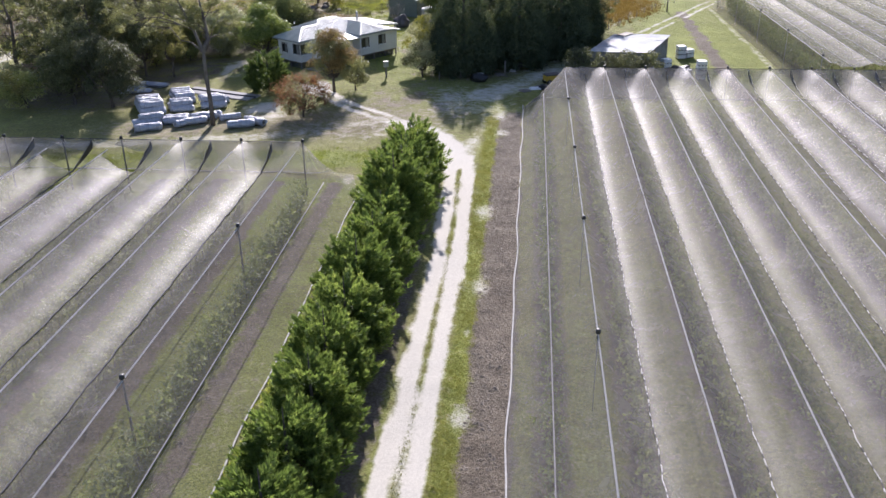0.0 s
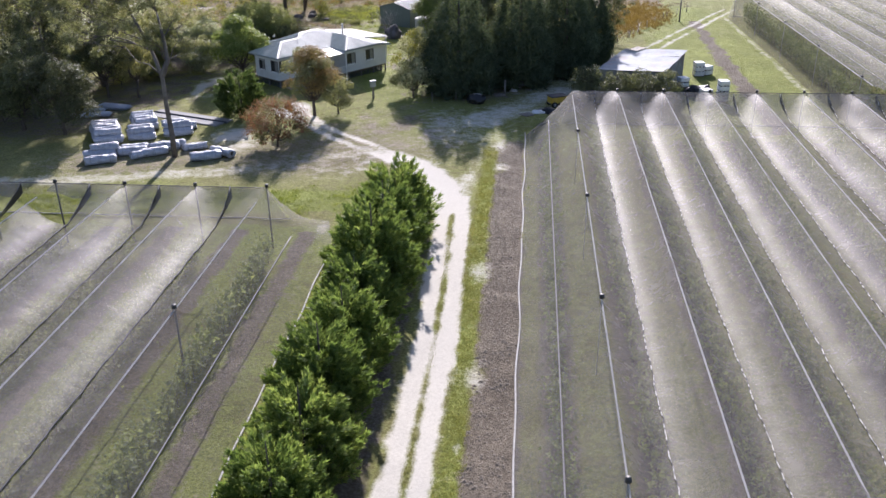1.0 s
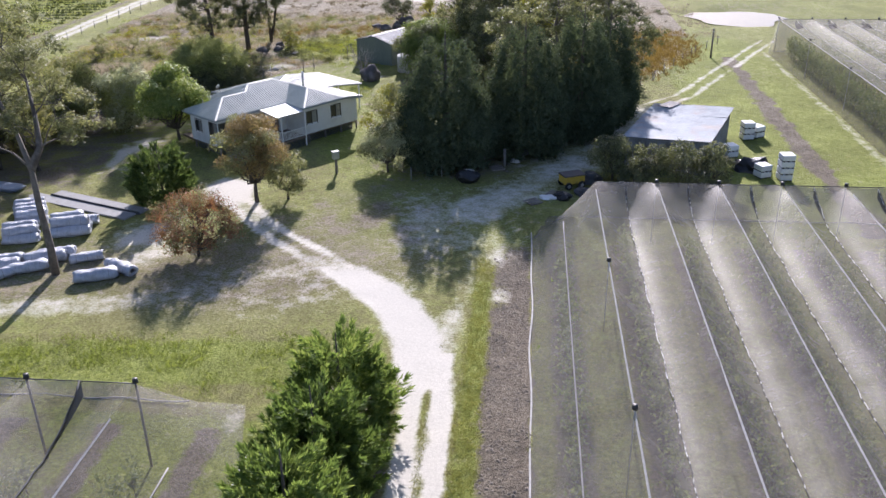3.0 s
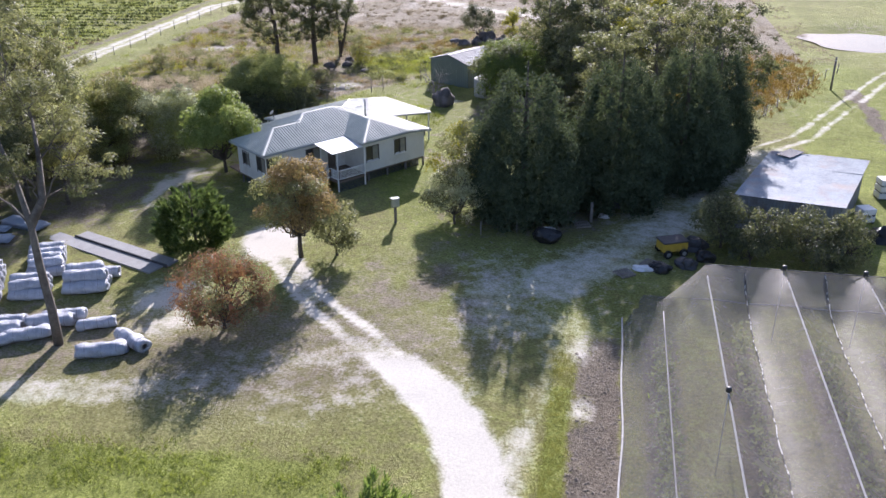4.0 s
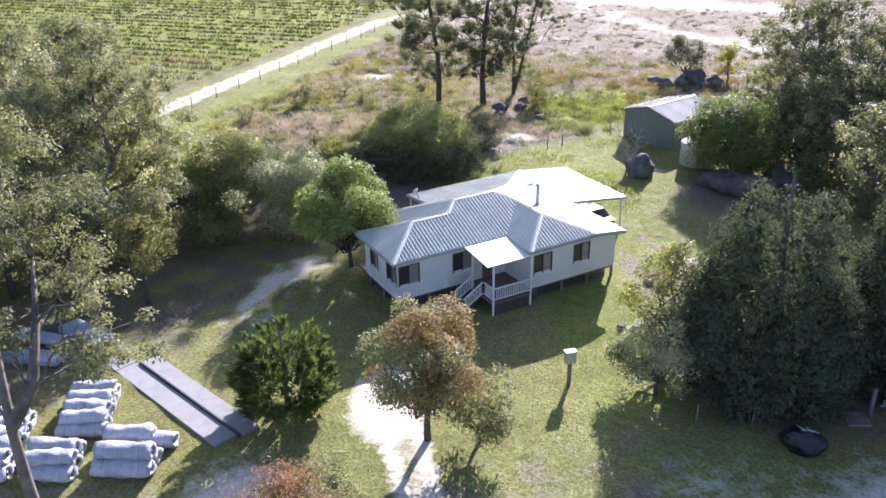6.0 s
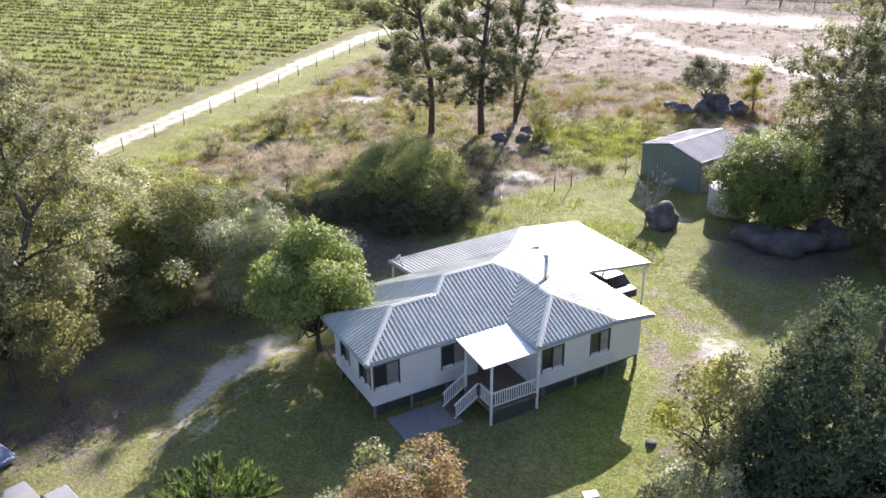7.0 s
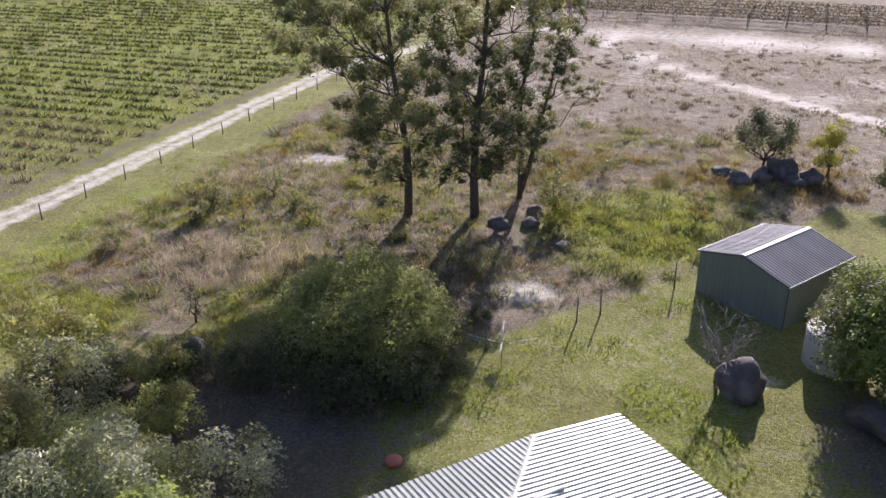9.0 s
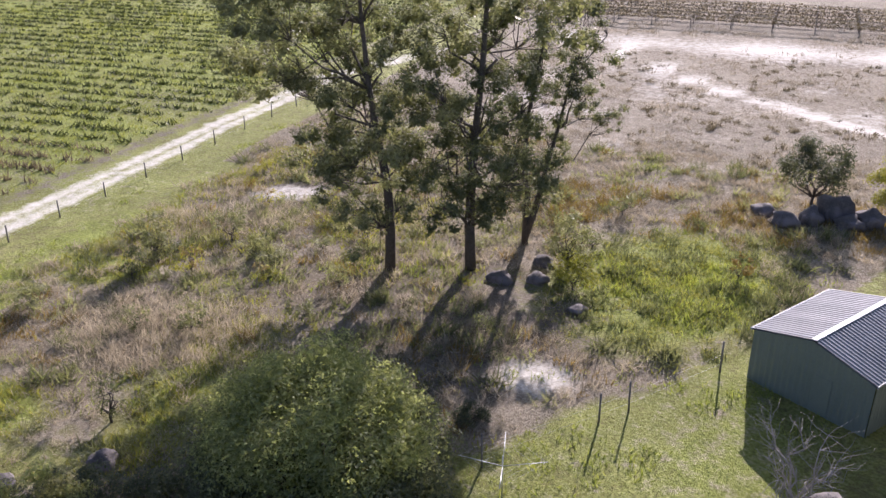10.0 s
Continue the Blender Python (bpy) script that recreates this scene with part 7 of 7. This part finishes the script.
x, y = scatter(rng, 11000, -74, -20, 140, 196, lambda a, b: (1 - 0.6 * scrubby(a, b)) * (vnoise(a, b, 3.6, 19) > 0.5) * np.clip(zones(a, b)[2] * 1.6 - 0.5, 0.05, 1))
tufts("green_weeds", x, y, 0.4, 0.6, 9, M["weed_leaf"], "lush green weeds in the damp hollow", "weeds", 6, 0.06, lean=0.6)
x, y = scatter(rng, 9000, -62, 30, 178, 262, lambda a, b: np.clip(1 - 1.2 * zones(a, b)[0], 0.02, 1) * (vnoise(a, b, 4, 29) > 0.45))
tufts("sand_tussocks", x, y, 0.45, 0.6, 7, M["dry_grass"], "sparse dry tussocks on pale sand", "dry grass", 7, 0.07, lean=0.6)
x, y = scatter(rng, 5000, 5, 26, 146, 185, lambda a, b: oval(a, b, 15, 165, 7, 16, -25, 0.4))
tufts("orange_grass", x, y, 0.6, 0.5, 8, M["rust_grass"], "tall orange-brown grass behind the fence", "grass", 8, 0.06)
x, y = scatter(rng, 3500, -2.8, -0.1, 22, 97, lambda a, b: 0.6 + 0 * a)
verts, faces = [], []
for px, py in zip(x[:1400], y[:1400]):
    s = rng.uniform(0.05, 0.15)
    z0 = z_at(px, py)
    o = len(verts)
    verts += [(px + s * dx * rng.uniform(0.7, 1.3), py + s * dy * rng.uniform(0.7, 1.3), z0 + s * dz) for dx, dy, dz in ((-1, -1, -0.2), (1, -1, -0.2), (1, 1, -0.2), (-1, 1, -0.2), (0.1, 0, 0.4))]
    faces += [(o, o + 1, o + 4), (o + 1, o + 2, o + 4), (o + 2, o + 3, o + 4), (o + 3, o, o + 4)]
M["clod"] = surface("soil_clod", (0.11, 0.09, 0.068), (0.3, 0.255, 0.2), 3, 0.95)
tagged(new("soil_clods", mesh_of("soil_clods", verts, faces, M["clod"])), "clods of turned dark soil beside the netting", "soil", kind="stuff")

# weedy bank at the end of the torn nets
x, y = scatter(rng, 9000, -60, -13, 75, 85, lambda a, b: band(np.abs(b - 79.3 - 0.1 * (a + 30)), 2.6, 1.2) * (0.15 + 0.85 * (vnoise(a, b, 1.7, 71) > 0.45)))
tufts("bank_weeds", x, y, 0.28, 0.4, 6, M["weed_leaf"], "uneven green weeds on the bank at the end of the netting", "weeds", 17, 0.04, lean=0.7)
# yellow-green growth in patches of the scrub
x, y = scatter(rng, 9000, -70, -28, 139, 186, lambda a, b: np.clip(vnoise(a, b, 5.5, 61) * 4 - 1.6, 0, 1) * np.clip((-46 - a) / 5, 0.12, 1) * (zones(a, b)[0] < 0.4) * (b > np.where(a < -45, 139.0, 139 + (a + 45) * 1.22)))
tufts("yellow_weeds", x, y, 0.45, 0.6, 8, M["yellow_weed"], "yellow-green weeds in patches of the scrub", "weeds", 16, 0.06, lean=0.6)
# tall pale grass, in drifts
x, y = scatter(rng, 16000, -70, -36, 143, 178, lambda a, b: np.maximum(oval(a, b, -56.5, 152.8, 5.0, 3.6, 15, 0.4), 0.7 * oval(a, b, -64, 168, 5, 2.4, 20, 0.5)) * (0.4 + 0.6 * vnoise(a, b, 1.6, 8)))
tufts("tall_grass", x, y, 0.7, 0.6, 18, M["pale_grass"], "drifts of tall pale dry grass in the scrub", "dry grass", 14, 0.025, lean=0.75, wide=0.045)
# dark low shrubs dotted over the pale clearing and the scrub
x, y = scatter(rng, 1100, -66, 26, 182, 240, lambda a, b: 0.25 + 0.75 * (vnoise(a, b, 9, 81) > 0.5))
tufts("dark_shrublets", x, y, 0.5, 0.5, 26, M["dead_crop"], "small dark dead shrubs dotted over pale sand", "shrublets", 18, 0.06, lean=0.7)
x, y = scatter(rng, 300, -68, -34, 142, 184, lambda a, b: 0.6 * (vnoise(a, b, 6, 83) > 0.45))
tufts("scrub_shrublets", x, y, 0.6, 0.8, 36, M["dark_leaf"], "small dark shrubs dotted through the scrub", "shrublets", 19, 0.07, lean=0.8)
# thick tussocks and low bushes that stand out of the scrub, each with its shadow
in_scrub = lambda a, b: (b > np.where(a < -45, 140.0, 140 + (a + 45) * 1.22)) * (zones(a, b)[0] < 0.45) * (np.hypot(a + 41.7, b - 145) > 6.5) * (np.hypot((a + 30.5) / 6, (b - 170) / 8) > 1)
for name, key, count, tall, blades, label, seed in (("straw_clumps", "dry_grass", 620, 0.62, 62, "thick straw-coloured tussocks standing out of the scrub", 31), ("tan_clumps", "pale_grass", 380, 0.58, 62, "thick pale tussocks standing out of the scrub", 32),
                                                   ("olive_clumps", "gum_leaf", 330, 0.9, 50, "low olive bushes standing out of the scrub", 33), ("dark_clumps", "dark_leaf", 330, 1.1, 56, "low dark bushes standing out of the scrub", 34), ("rust_clumps", "rust_grass", 100, 0.8, 46, "rusty bracken clumps standing out of the scrub", 35)):
    x, y = scatter(rng, count, -71, -20, 139, 196, lambda a, b: in_scrub(a, b) * np.clip(vnoise(a, b, 6, seed) * 3 - 0.8, 0.1, 1))
    tufts(name, x, y, tall, 0.75, blades, M[key], label, "scrub", seed, 0.03, lean=1.0, wide=0.07)
x, y = scatter(rng, 5200, -38, -22, 158, 181, lambda a, b: oval(a, b, -29.8, 170.5, 6, 9, -25, 0.35) * (0.3 + 0.7 * (vnoise(a, b, 1.6, 91) > 0.4)))
tufts("hollow_grass", x, y, 0.22, 0.45, 7, M["yellow_weed"], "bright yellow-green grass in the damp hollow", "grass", 36, 0.05, lean=0.8)
x, y = scatter(rng, 2600, -42, -14, 174, 192, lambda a, b: band(np.abs(b - 183 - 0.15 * (a + 28)), 4.0, 2.0) * (vnoise(a, b, 3.0, 95) > 0.42))
tufts("golden_grass", x, y, 0.6, 0.55, 12, M["rust_grass"], "golden-brown grass along the edge of the damp hollow", "grass", 37, 0.04, lean=0.7, wide=0.08)
# low dark weeds dotted in the damp hollow
x, y = scatter(rng, 260, -37, -22, 160, 180, lambda a, b: oval(a, b, -30, 170, 7, 9, -25, 0.4))
tufts("dark_weeds", x, y, 0.45, 0.75, 30, M["dark_leaf"], "dark rushes dotted over the damp green hollow", "rushes", 15, 0.08)

# crop field: rows of dark bushes on green grass
X, Y = [], []
for r in np.arange(112, 345, 3.0):
    n_p = 330
    px = -83.5 - np.arange(n_p) * 0.34 + rng.normal(size=n_p) * 0.2
    ok = rng.random(n_p) < np.clip(vnoise(px, np.full(n_p, r), 2.6, 41) * 1.5 + 0.02, 0.15, 0.97)
    X.append(px[ok])
    Y.append((r + 0.1 * (px + 83) + rng.normal(size=n_p) * 0.16)[ok])
X, Y = np.concatenate(X), np.concatenate(Y)
near = Y - 0.1 * (X + 83) < 178
tufts("crop_rows", X[~near], Y[~near], 0.7, 0.5, 6, M["crop"], "long rows of low dark green bushes in a grassy field", "crop", 9, 0.2, lean=0.8)
tufts("brown_rows", X[near], Y[near], 0.75, 0.55, 7, M["dead_crop"], "long rows of low brown dying bushes in a grassy field", "crop", 12, 0.16)
x, y = scatter(rng, 26000, -165, -83, 150, 250, lambda a, b: (np.abs(((b - 0.1 * (a + 83) - 112) / 3.0 + 0.5) % 1 - 0.5) > 0.17) * (0.25 + 0.75 * vnoise(a, b, 6, 43)))
tufts("field_grass", x, y, 0.3, 0.6, 4, M["field_grass"], "bright grass between the rows of the field", "grass", 10, 0.12)

# vine rows on trellis, beyond the sandy clearing
for k in range(6):
    vy = 259.5 + 3.4 * k
    row = thing("vine_row", pose(0, 0, 0), "trellised row of bare brown vines on posts", "vines", "vine rows")
    for px in np.arange(-72, 30, 6.0):
        part("post", tubes("post", [([(px, vy, -0.2), (px, vy, 1.8)], [0.07, 0.07])], M["post"], 5), None, row)
    for z in (0.8, 1.3, 1.75):
        part("wire", tubes("wire", [([(-72, vy, z), (30, vy, z)], [0.03, 0.03])], M["post"], 4), None, row)
    n_l = 3000
    P = np.stack([rng.uniform(-72, 30, n_l), vy + rng.normal(size=n_l) * 0.22, 1.45 + rng.normal(size=n_l) * 0.15], -1)
    part("foliage", leaves_mesh("foliage", P, ball(rng, n_l), ball(rng, n_l), rng.uniform(0.25, 0.5, n_l), rng.uniform(0.1, 0.24, n_l), M["dead_crop"]), None, row)
